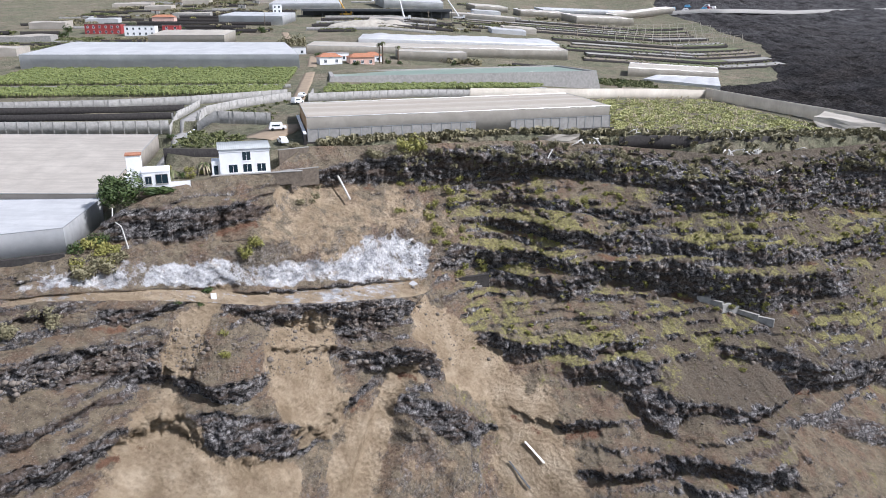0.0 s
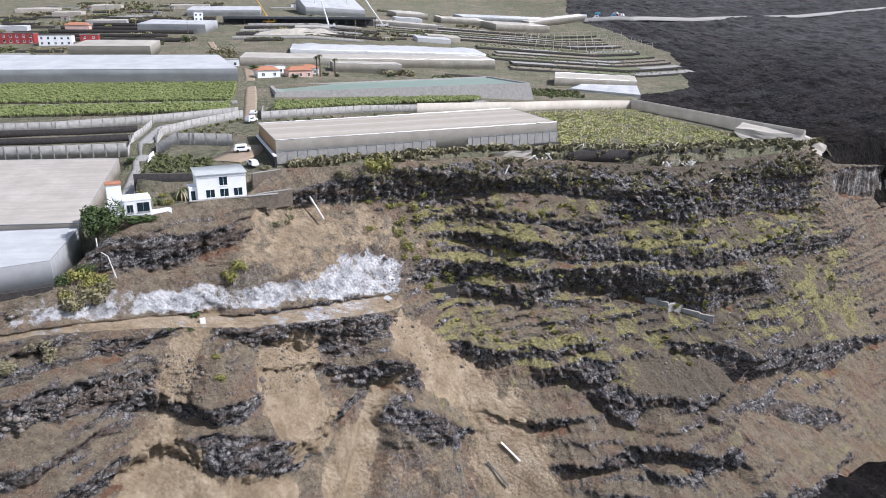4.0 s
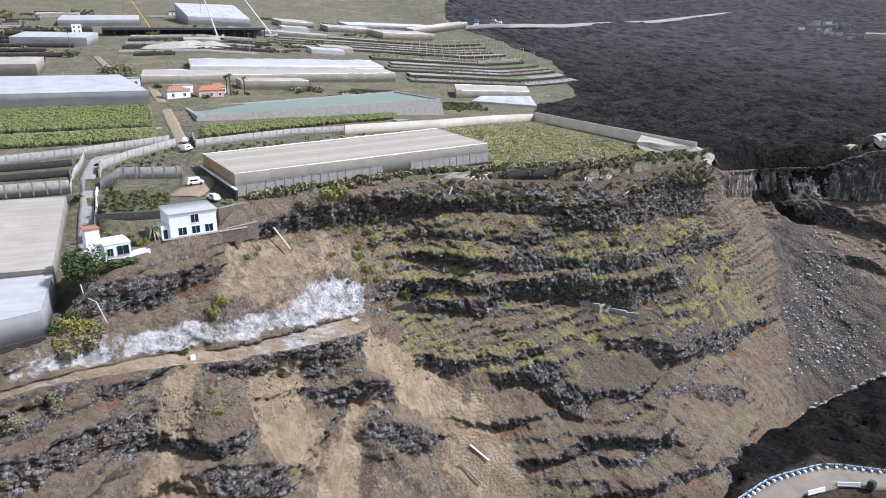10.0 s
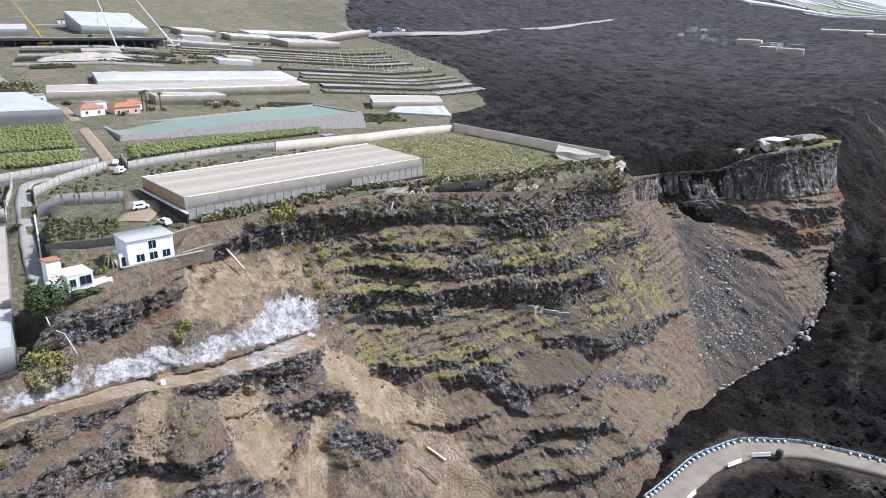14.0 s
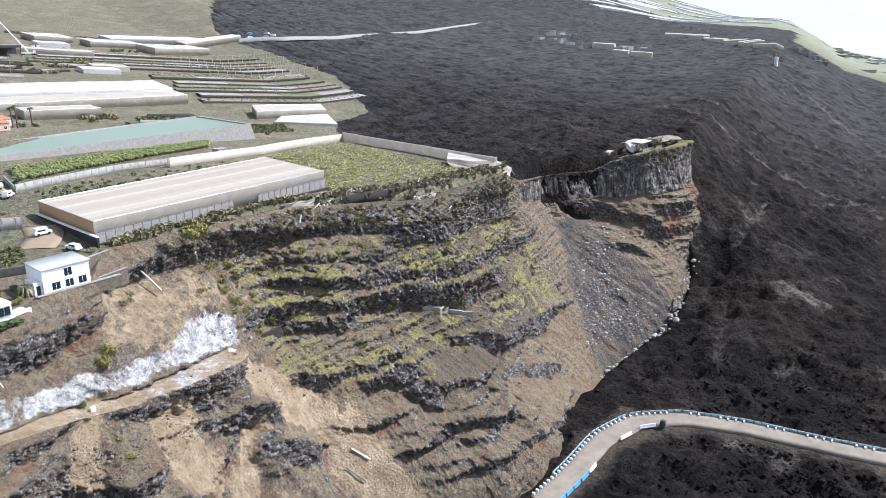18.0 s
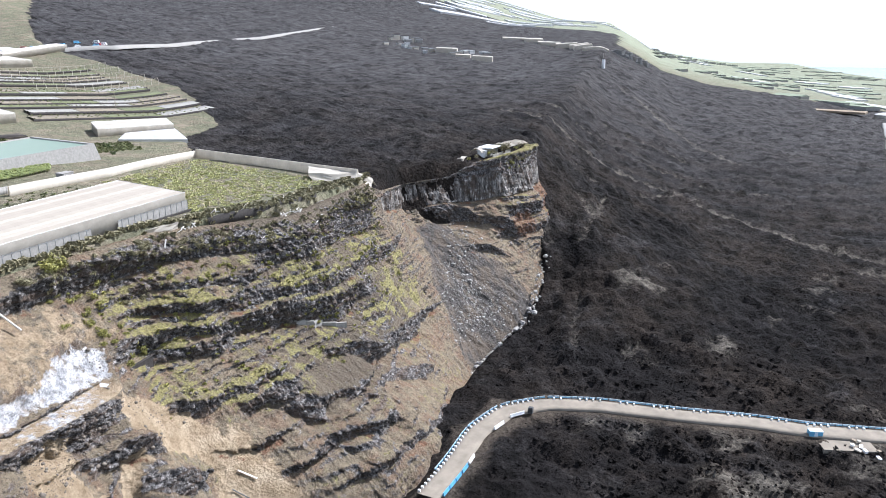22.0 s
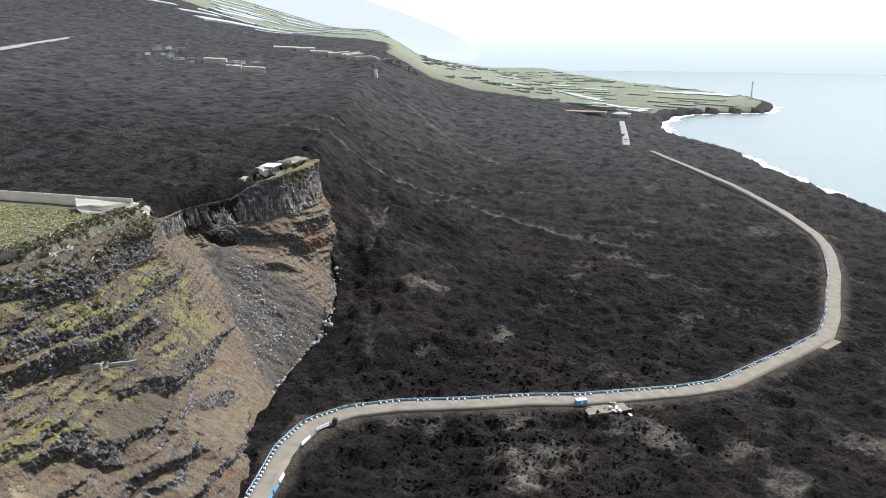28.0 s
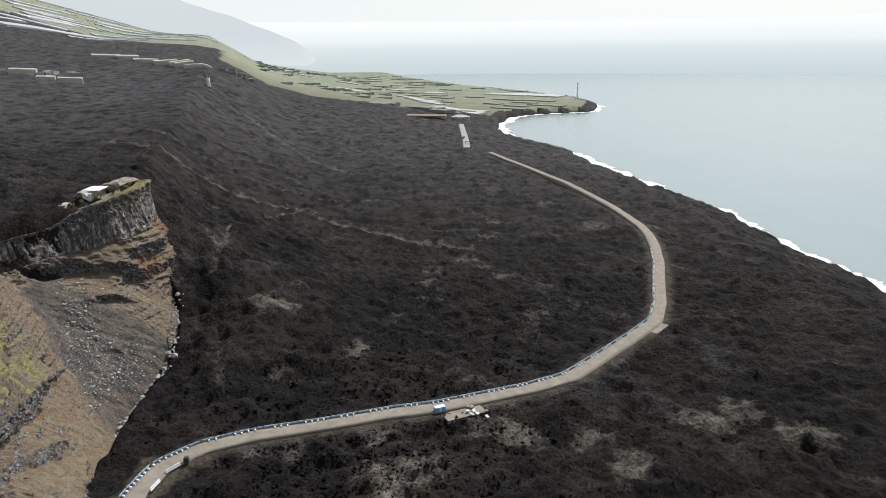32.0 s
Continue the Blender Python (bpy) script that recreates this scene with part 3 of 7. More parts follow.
# weight of the painted haze, rising southwards over the far farmland
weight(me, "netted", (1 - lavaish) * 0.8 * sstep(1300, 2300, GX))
# painted haze: grows with distance, with a little more on the plateau
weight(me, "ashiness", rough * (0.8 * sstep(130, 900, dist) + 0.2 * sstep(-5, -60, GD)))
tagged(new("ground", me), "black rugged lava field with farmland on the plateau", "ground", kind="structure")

# ---- sea ----
sx = graded(-300, 2300, 12, 1.08, -4700, 4800)
sy = graded(-420, 250, 7, 1.08, -4700, 3000)
SX, SY = np.meshgrid(sx, sy)
me = grid_mesh("sea", np.stack([SX, SY, np.zeros_like(SX)], -1), SEA)
e = SY - coast_y(SX)
weight(me, "foaminess", np.clip(np.exp(-np.maximum(-e - 5, 0) / (15.0 + 13 * field(SX, SY * 0, 90, 6, 3))) * (0.88 + 0.6 * field(SX, SY, 38, 4, 4)), 0, 1))
tagged(new("sea", me), "pale green sea with white surf along the shore", "water", kind="structure")

# ---- the cliff: a sheet lofted between lines along its face ----
KX = (-130, -65, -50, -36, -20, -6, 10, 30, 52, 75, 100, 126, 145, 165, 190, 215, 240, 262, 276)
L1 = ((82, 94), (112, 92.5), (124, 94), (130, 93), (143.5, 92.5), (152, 93), (163, 93), (158.5, 92.5), (162, 94), (163, 95), (175, 91), (185, 92), (195, 88), (209, 85), (202, 84), (187, 87), (187, 88), (196, 88), (212, 88))
L2 = ((76, 92), (107.5, 90.3), (115, 87.2), (122, 83.6), (128.5, 81.6), (137, 79.5), (152, 77.9), (150, 77.5), (151.5, 74.5), (152.8, 70), (160, 74), (175, 74.5), (184, 72), (203, 77), (194, 75), (180, 77), (179, 76), (188, 72), (206, 72))
L3 = ((62, 84), (97, 82.5), (110, 74.5), (108.5, 73), (124, 74), (126.5, 69), (139.5, 66.8), (140, 65.5), (139, 63), (131.5, 56), (146, 51.5), (164, 56), (170, 55), (186, 64), (177, 66), (172, 62), (171, 58), (180, 58), (196, 58))
L4 = ((45, 65), (80, 66), (95, 61), (97, 58), (111, 57), (117.5, 56), (127, 53), (119, 48), (107, 43.5), (107.5, 40.5), (118, 36), (137, 33), (147, 30), (151, 38), (153, 45), (160, 48), (167, 50), (174, 50), (186, 50))
cx = np.concatenate([np.arange(-130, -75, 1.0), np.arange(-75, 110, 0.33), np.arange(110, 276.5, 0.5)])


def line(pairs, k):
    v = np.interp(cx, KX, [p[k] for p in pairs])
    w = np.hanning(17)
    return np.convolve(np.pad(v, 8, "edge"), w / w.sum(), "valid")


rim_y, rim_z = np.interp(cx, RIM_X, RIM_Y), np.interp(cx, RIM_X, RIM_Z)
levels_y = [rim_y + 5, rim_y] + [line(k, 0) for k in (L1, L2, L3, L4)]
levels_z = [rim_z - 0.3, rim_z] + [line(k, 1) for k in (L1, L2, L3, L4)]
levels_y.append(levels_y[-1] - 22)
levels_z.append(levels_z[-1] - 28)
KV = np.array((0, 1, 2, 3, 4, 5, 6.0))
cv = np.concatenate([np.linspace(0, 1, 6)[:-1], np.linspace(1, 2, 56)[:-1], np.linspace(2, 3, 72)[:-1], np.linspace(3, 4, 62)[:-1], np.linspace(4, 5, 62)[:-1], np.linspace(5, 6, 40)])
LY, LZ = np.array(levels_y), np.array(levels_z)
k0 = np.minimum(np.floor(cv).astype(int), 5)
fr = (cv - k0)[:, None]
CY = LY[k0] * (1 - fr) + LY[k0 + 1] * fr
CZ = LZ[k0] * (1 - fr) + LZ[k0 + 1] * fr
CX = np.broadcast_to(cx, CY.shape).copy()
# strata: ledges of basalt between slopes of loose soil
STRATA = []


def stratum(xs, tops, feet, lean):
    """A ledge: its places along the cliff, the heights of its top and foot, and how far its face leans out (1: upright)."""
    STRATA.append((xs, tops, feet, lean))


# under the shelf track and down to the northern talus
stratum((-40, -36, -30, -24, -16, -12, -5), (85.2, 84.5, 83.7, 83.4, 82.4, 81.3, 78.2), (83.5, 82, 79.5, 77.2, 74.7, 74.6, 77.2), 1.35)
stratum((-58, -54, -51, -46, -42), (87.8, 86.7, 86, 86.7, 86.3), (85.9, 84.4, 83.9, 85.3, 85.5), 1)
stratum((-75, -68, -64, -61), (89, 88.9, 89.4, 89.3), (88, 88.1, 87.1, 88.1), 1.3)
stratum((-30, -24, -19, -14), (76.9, 75.3, 73.8, 72.2), (76.1, 73.7, 71.7, 70.6), 1)
stratum((-14, -10, -5, 0), (71.8, 72.3, 71.6, 67.6), (68.5, 67.5, 66.7, 64.6), 1.5)
stratum((-56, -52, -49, -45, -38, -34, -30), (79, 78.1, 77.3, 75.6, 75.2, 74.6, 74.9), (75.8, 74.8, 73.3, 72.7, 71.5, 71, 72.6), 1.4)
stratum((-80, -64, -61, -58, -55, -52, -46, -43, -38, -34, -28, -23, -20), (74, 71.7, 71.2, 71, 70.9, 70.9, 70.3, 70.6, 70.7, 69.6, 65.8, 63, 62.8), (70, 68.9, 67.4, 66.8, 67.1, 67.6, 66.9, 66.1, 63.6, 61.6, 59, 58.7, 59.9), 1.25)
stratum((-85, -68, -64, -60, -56, -52, -49), (86, 84.2, 84.3, 83.7, 82.9, 81.7, 80.7), (82, 81, 80, 78.6, 78.2, 78.4, 78.8), 1.05)
stratum((-85, -66, -62, -59, -56, -53), (79, 76.7, 75.4, 75, 75.1, 74.9), (76, 73.8, 73.4, 73.3, 73.4, 73.1), 1.1)
stratum((-20, -16, -12), (65, 66, 67.4), (62.3, 63.8, 65.6), 0.9)
stratum((-7, -2, 2, 8, 11), (64.1, 62.6, 59.8, 55.6, 54.9), (60.7, 57.1, 54.5, 53.5, 53.6), 1)
stratum((-62, -56, -47, -41, -34), (101.5, 101.2, 99.8, 100.3, 98.8), (96.1, 96, 94.2, 96.5, 96.5), 1)
# the southern face, from the rim down
stratum((-28, -21, -11, 1, 10, 20), (103.4, 104.6, 104.7, 105.7, 103.4, 101.5), (100.7, 100.4, 99.7, 97.9, 97.5, 98.7), 1.15)
stratum((16, 26, 40, 52), (103, 102.2, 101.5, 100), (99.8, 99, 98, 96.5), 0.9)
stratum((52, 60, 72, 85, 93, 104, 111, 122), (99, 98, 100.1, 100.4, 101, 101.7, 99.3, 98), (92.1, 91.5, 91.1, 90.8, 89.8, 89, 88, 88), 1)
stratum((13, 22, 30, 42, 51), (95, 94.8, 94.2, 91.8, 91.1), (93.3, 92.7, 92.1, 89.2, 88.6), 1)
stratum((10, 19, 28, 38, 46, 52, 66, 80, 90, 104, 118), (90.1, 89.6, 88.8, 87.3, 86.6, 86.1, 83.4, 82.8, 82.7, 83.2, 85), (88.5, 87, 85.2, 83.2, 83.1, 82.8, 81, 79.3, 79, 80.3, 82), 1.1)
stratum((0, 11, 19, 28), (87.2, 84.1, 84.1, 83), (82.4, 79.5, 81.2, 80.4), 1.1)
stratum((28, 38, 52, 62, 69, 76, 80, 86, 92, 96, 105), (81.7, 81.7, 81.5, 79.4, 78.3, 77.6, 77.3, 77.3, 77.3, 77.2, 76.7), (77.9, 77.4, 74.8, 72.3, 69.9, 68.8, 69, 69.3, 70.8, 71.9, 73.1), 1.3)
stratum((99, 116, 120, 134, 137), (81.3, 80.8, 80.7, 80.8, 80.8), (78.6, 76.2, 76.3, 76.8, 76.8), 1)
stratum((10, 18, 28, 34), (79.5, 78.8, 78.2, 78.5), (77.4, 76, 73.8, 75.6), 1.1)
stratum((7, 14, 19, 22, 30, 40, 46), (69.8, 68, 67.6, 67.4, 67.4, 68.3, 67.2), (67.5, 64.3, 63.6, 64.5, 65.1, 66.2, 65.8), 1.4)
stratum((26, 34, 38, 46), (63.8, 64, 64.9, 64.5), (59.9, 60.1, 59.5, 60.8), 1.2)
stratum((63, 70, 75, 78, 84), (65.9, 65, 64.1, 63.6, 60.4), (63.8, 62.8, 60.6, 58.2, 57), 1)
stratum((77, 83, 91, 96, 105, 110, 117, 128, 138, 142), (61.4, 61.4, 60, 59.1, 57.7, 56.8, 56, 54.7, 53.6, 53.1), (57.3, 56.3, 55, 53.8, 51.5, 50.5, 49.6, 50.5, 51.8, 51.8), 1.1)
stratum((39, 43, 47, 51, 55, 61, 72, 78, 94), (60.5, 60, 59.4, 58.6, 58, 57, 56.8, 57.2, 56.9), (57.3, 54.3, 53, 55.3, 55.8, 54.8, 55.4, 55.8, 54), 1.4)
stratum((14, 19, 25, 31, 34), (57.7, 56.1, 55.5, 56.1, 55.7), (56.7, 54.6, 53.6, 54, 54.7), 1)
stratum((74, 85, 89, 95, 101, 109), (54.5, 52.4, 51.5, 49.4, 47.4, 44.7), (53.6, 50.6, 49, 46.4, 43.9, 42.9), 1)
stratum((30, 35, 41, 45, 52, 62, 68, 71), (49.2, 49.6, 50.5, 51.6, 51.9, 50.8, 50.6, 50.5), (47.4, 47.6, 48, 48.2, 49.2, 47.2, 47, 47), 1.3)
stratum((38, 46, 51, 61, 71, 82, 97, 107), (42.7, 43.7, 43.8, 44.2, 43.9, 42.1, 40.5, 39.8), (41.3, 41.8, 42.2, 41.7, 42, 40.5, 38.3, 38.3), 1)
# the headland: a cap of columns, and ledges below it
stratum((134, 140, 150, 162, 176, 186, 195, 202, 209, 215, 240, 264), (97.2, 97, 96.2, 95, 94.5, 95.5, 98.4, 101, 102.4, 103.2, 103.4, 103), (91.2, 89.7, 87, 84.6, 83.4, 83.2, 82.8, 83.2, 83.6, 84, 84, 85), 0.5)
CAP = len(STRATA) - 1
stratum((173, 179, 188, 195, 198), (82.3, 82.3, 82.2, 79.5, 76), (78.7, 75.5, 74.2, 73.7, 72.7), 1.3)
stratum((181, 185, 190, 193, 198), (66.6, 66.3, 65.8, 64.2, 61.7), (64.8, 63.6, 62.9, 61.7, 59.6), 0.8)
stratum((201, 204, 210, 213), (75.8, 75.8, 75, 72.3), (72.4, 70.4, 68.7, 67.7), 1)
stratum((212, 228, 245, 262), (80, 79.5, 78.5, 78), (75, 73, 73, 75), 1)
stratum((204, 218, 236, 256), (70, 69, 68.5, 69.5), (66.5, 65, 65, 67), 1)
# fans of loose debris (from x, z to x, z; half width)
FANS = ((-42.5, 85, -44.5, 80, 2.4), (-44.5, 80, -47, 76.8, 3.4), (-26, 74.5, -23.5, 68.8, 6), (-23.5, 69, -20.5, 64.5, 5), (-7, 65.5, -12, 58.5, 3), (-12, 58.5, -16, 48, 4.6), (-4, 76, 5.5, 65, 4.2), (5.5, 65, 14, 58, 3.6), (13, 58, 18.5, 52, 4.5))
FANS += ((18.5, 53, 25, 38, 8), (-46, 65, -47, 60, 9), (-38, 59, -28, 55, 5))
SLOPES = ((-32, 100, -12, 94, 3.4), (-33, 96, -20, 90, 4.5), (-14, 95, -4, 90, 3.5), (-10, 96, 0, 88, 4), (84, 48, 104, 39, 4), (115, 72, 136, 50, 5), (120, 48, 132, 36, 4), (108, 73, 122, 64, 5), (58, 62, 74, 60, 3))


def capsule(x, z, a):
    """Closeness to a band from one place to another: 1 inside, falling to 0."""
    x0, z0, x1, z1, r = a
    dx, dz = x1 - x0, z1 - z0
    t = np.clip(((x - x0) * dx + (z - z0) * dz) / (dx * dx + dz * dz), 0, 1)
    d = np.hypot(x - x0 - t * dx, z - z0 - t * dz)
    return 1 - sstep(r * 0.55, r * 1.25, d)


# a shelf cut for the track, with a bare white wall behind it
shelf = sstep(-75, -66, cx) * sstep(0, -7, cx)
f3 = np.where(k0 == 2, cv - 2, 0)[:, None]
yf = np.where(f3 < 0.66, 0.42 * f3 / 0.66, 0.42 + 0.58 * (f3 - 0.66) / 0.34)
zf = np.where(f3 < 0.66, 0.96 * f3 / 0.66, 0.96 + 0.04 * (f3 - 0.66) / 0.34)
on3 = (k0 == 2)[:, None] * shelf[None]
CY = CY * (1 - on3) + (LY[2] * (1 - yf) + LY[3] * yf) * on3
CZ = CZ * (1 - on3) + (LZ[2] * (1 - zf) + LZ[3] * zf) * on3
gu, gv = np.stack(np.gradient(np.stack([CX, CY, CZ]), axis=2)), np.stack(np.gradient(np.stack([CX, CY, CZ]), axis=1))
NX, NY = gu[1] * gv[2] - gu[2] * gv[1], gu[2] * gv[0] - gu[0] * gv[2]
ln = np.hypot(NX, NY) + 1e-6
sg = np.where(NY > 0, -1, 1)
NX, NY = NX / ln * sg, NY / ln * sg


def blur(a, n):
    w = np.hanning(n + 2)[1:-1]
    w /= w.sum()
    a = np.apply_along_axis(lambda r: np.convolve(np.pad(r, n // 2, "edge"), w, "valid"), 1, a)
    return np.apply_along_axis(lambda r: np.convolve(np.pad(r, n // 2, "edge"), w, "valid"), 0, a)


NX, NY = blur(NX, 31), blur(NY, 31)
ln = np.hypot(NX, NY) + 1e-6
NX, NY = NX / ln, NY / ln
CS = CX + 0.35 * CY           # runs along the face


def worley(x, y, sx_, sy_, seed):
    """A random value for each of many irregular cells, and the distance to the second nearest minus the nearest."""
    u, v = x / sx_, y / sy_
    i0, j0 = np.floor(u), np.floor(v)
    d1, d2, val = np.full(u.shape, 9.0), np.full(u.shape, 9.0), np.zeros(u.shape)
    for di in (-1, 0, 1):
        for dj in (-1, 0, 1):
            i, j = i0 + di, j0 + dj
            d = np.hypot(i + hash2(i, j, seed) - u, j + hash2(i, j, seed + 7) - v)
            val = np.where(d < d1, hash2(i, j, seed + 13), val)
            d2 = np.where(d < d1, d1, np.minimum(d2, d))
            d1 = np.minimum(d1, d)
    return val, d2 - d1
SL = blur(np.clip(np.abs(np.gradient(CY, axis=0) / (np.gradient(CZ, axis=0) - 1e-6)), 0.25, 1.3) * np.abs(NY), 25)   # run of the slope for each metre of fall
rock = np.zeros_like(CX)
red = np.zeros_like(CX)
columns = np.zeros_like(CX)
out = np.zeros_like(CX)
ledge = np.zeros_like(CX)
fans = np.zeros_like(CX)
wx_, wz_ = CX + 5.5 * field(CX, CZ, 10, 31, 5, 0.66), CZ + 3.5 * field(CX, CZ, 8, 33, 5, 0.66)
for a in FANS:
    fans = np.maximum(fans, capsule(wx_, wz_, (*a[:4], 0.9 * a[4])))
rib = capsule(wx_, wz_, (-3, 61, 7, 44, 4.5))
fans = fans * (1 - 0.85 * rib)
soilslope = np.zeros_like(CX)
for a in SLOPES:
    soilslope = np.maximum(soilslope, capsule(wx_, wz_, a))
gl, gr = np.interp(CZ, (32, 49, 60, 76), (135, 143, 151, 166)), np.interp(CZ, (40, 47, 56, 67, 77), (197, 193, 190, 184, 179))
greys = sstep(gl - 3, gl + 4, wx_) * sstep(gr + 3, gr - 3, wx_) * sstep(79, 75, wz_) * sstep(1.0, 3.0, LZ[1][None] - CZ)
chute = np.exp(-((CX + 1.15 * (CZ - 60) - 166) / 2.2) ** 2) * greys        # runnels down the debris fan
for n, (bx, bt, bb, lean) in enumerate(STRATA):
    wob = 0.75 * field(CS, CS * 0, 15, 50 + n, 4, 0.6) + 0.45 * field(CS, CZ * 0.3, 4.0, 70 + n, 3, 0.6)
    zt, zb = np.interp(CX, bx, bt) + wob, np.interp(CX, bx, bb) + 0.8 * wob - 0.4 * field(CS, CS * 0, 5, 90 + n, 2)
    inx = sstep(bx[0] - 5, bx[0] + 3, wx_) * sstep(bx[-1] + 5, bx[-1] - 3, wx_)
    brk = np.clip(1.0 + 1.1 * field(CS, CZ * 0.4, 12, 110 + n, 4, 0.65), np.interp(bx[0], (-20, 10), (0.7, 0.35)), 1.45)
    h = np.maximum(zt - zb, 0.8)
    q = (CZ - zb) / h
    face = sstep(-0.03, 0.05, q) * sstep(1.04, 0.97, q)
    a = np.clip(0.5 * h * SL * lean * brk + 0.25, 0, 3.6) * inx
    below, above = np.minimum(q, 0) * h, np.maximum(q - 1, 0) * h
    bulge = np.where(q < 0, -np.exp(below / (0.9 * h + 1.0)) - 0.25 * np.exp(below / 0.8), np.where(q > 1, np.exp(-above / (0.8 * h + 1.2)), 2 * q - 1))
    out += a * bulge * (1 - 0.75 * fans * (q > 1)) * (1 - 0.9 * fans * (q < 0))
    rock = np.maximum(rock, face * inx * np.clip(brk * 1.35, 0, 1))
    ledge = np.maximum(ledge, inx * np.where(q > 1, np.exp(-above / 1.8), 0))
    red = np.maximum(red, inx * np.exp(-((q * h + 0.6) / 0.8) ** 2) * sstep(0.05, 0.4, field(CS, CZ * 0.2, 9, 230 + n, 4, 0.6)) * np.where(n == CAP, 1.2, 0.7))
    if n == CAP:
        columns = face * inx * sstep(1.0, 0.8, q * np.interp(CX, (185, 205), (1.0, 1.55)) + 0.3 * field(CS, CZ, 7, 251, 4, 0.6))
# smaller ledges in between
lower = sstep(52, 24, wx_) * sstep(76, 66, wz_) * sstep(-38, -26, wx_)
loose = (1 - fans) * (1 - 0.75 * lower) * (1 - greys) * (1 - soilslope) * sstep(1.0, 3.0, LZ[1][None] - CZ) * (1 - on3)
for size_, part_, amp_, seed_ in ((3.3, 0.42, 0.95, 131), (1.7, 0.45, 0.55, 531)):
    zw = CZ + (0.05 if seed_ < 200 else -0.03) * CX + 1.8 * field(CS, CZ * 0.5, 22, seed_, 3) + 0.5 * field(CS, CZ, 4, seed_ + 2, 4, 0.65)
    lay = np.floor(zw / size_)
    ph = zw / size_ - lay
    here = sstep(-0.04, 0.14, field(CS, lay * 5.7, 11, seed_ + 6, 4, 0.65)) * loose * (1 - 0.75 * rock) * np.interp(CX, (-20, 2, 100, 130, 205, 215), (0.75, 1.0, 1.0, 0.65, 0.45, 1.0))
    out += here * amp_ * SL * np.where(ph < part_, 2 * ph / part_ - 1, 1 - 2 * (ph - part_) / (1 - part_))
    mrock = here * sstep(0.0, 0.06, ph) * sstep(part_ + 0.06, part_ - 0.02, ph)
    rock = np.maximum(rock, 0.85 * mrock)
    ledge = np.maximum(ledge, here * sstep(part_ - 0.02, part_ + 0.06, ph) * sstep(1.0, 0.6, ph))
crag = sstep(-0.05, 0.2, field(CS, CZ, 5, 305, 4, 0.65)) * sstep(0.2, 0.8, LZ[1][None] - CZ) * sstep(7, 4, LZ[1][None] - CZ) * sstep(-20, -8, CX) * sstep(136, 128, CX)
rock = np.maximum(rock, 0.85 * crag)
rock = np.maximum(rock, 0.8 * rib * sstep(-0.12, 0.12, field(CS, CZ, 4.5, 301, 4, 0.65)))
rock = rock * (1 - 0.85 * fans * (1 - sstep(0.5, 0.9, rock))) * (1 - 0.8 * soilslope * (1 - sstep(0.6, 0.9, rock)))
whiteness = sstep(-74, -62, wx_) * sstep(-1, -7, wx_) * sstep(-0.6, 0.9, CZ + 0.8 * field(CX, CY, 5, 145, 4, 0.65) - (np.interp(CX, (-67, -52, -44, -32, -19, -11, -5), (91.0, 88.1, 86.3, 84.4, 82.2, 80.9, 80.0)) + 0.2)) * (1 - sstep(-1.6, 1.2, CZ + 4.5 * field(CX, CZ, 9, 140, 5, 0.68) - np.interp(CX, (-66, -56, -48, -37, -29, -20, -15, -6), (93.2, 93.3, 92.6, 91.0, 89.0, 87.6, 89.0, 87.5))))
whiteness = np.maximum(whiteness, on3 * (f3 > 0.66) * sstep(-72, -62, wx_) * (0.42 + 0.5 * field(CX, CY, 7, 147, 4, 0.65)))
whiteness = whiteness * (CY < rim_y[None] - 1) * (0.86 + 0.85 * field(CX, CZ, 6, 143, 4, 0.65))
# relief
flat3s = on3 * (f3 > 0.66)
cols = np.abs(field(CS + 0.4 * field(CS, CZ, 4, 153, 2), CZ * 0.12, 1.9, 151, 3, 0.6))
blocks = field(CS, CZ * 1.3, 1.5, 157, 3, 0.65)
gul = field(CS, CZ * 0.28, 24, 163, 3)
wv, we = worley(CS + 0.5 * field(CS, CZ, 3, 281, 2), CZ + 0.5 * field(CS, CZ, 3, 283, 2), 1.7, 2.3, 285)
wv2, _ = worley(CS, CZ, 0.9, 1.1, 287)
out += rock * (1.5 * (cols - 0.25) + 0.55 * blocks + 1.1 * (wv - 0.5) + 0.6 * (wv2 - 0.5) - 0.7 * sstep(0.14, 0.0, we)) * (1 - 0.6 * columns)
out += (1 - rock) * (1 - fans) * (1 - flat3s) * (1 - 0.6 * greys) * 0.5 * (wv2 - 0.45) * sstep(0.35, 0.9, wv)
out += 1.9 * gul * sstep(1, 8, LZ[1][None] - CZ) * (1 - 0.6 * on3)
out += (1 - rock) * ((0.4 + 0.45 * sstep(104, 116, CX)) * field(CS, CZ, 2.4, 171, 4, 0.65) * (1 - 0.75 * fans) + 0.6 * field(CS, CZ, 9, 173, 3) * (1 - fans))
out += fans * 0.35 * field(CX + 0.6 * CZ * np.sign(CX + 8), CZ * 0.12, 2.6, 177, 3)
out += -0.7 * fans + whiteness * (1.0 * field(CS, CZ, 2.5, 181, 4, 0.65) + 1.8 * field(CS, CZ * 0.5, 7, 183, 3) + 0.5 * (wv - 0.5)) - 0.7 * chute
out += greys * 0.5 * field(CX + 1.1 * CZ, CZ * 0.08, 4.0, 179, 3)
out += 1.3 * crag * (1 - np.clip(rock - crag, 0, 1))
out += columns * (1.7 * (np.abs(field(CS, CZ * 0.05, 2.4, 271, 3, 0.6)) - 0.3) - 0.3 * blocks)
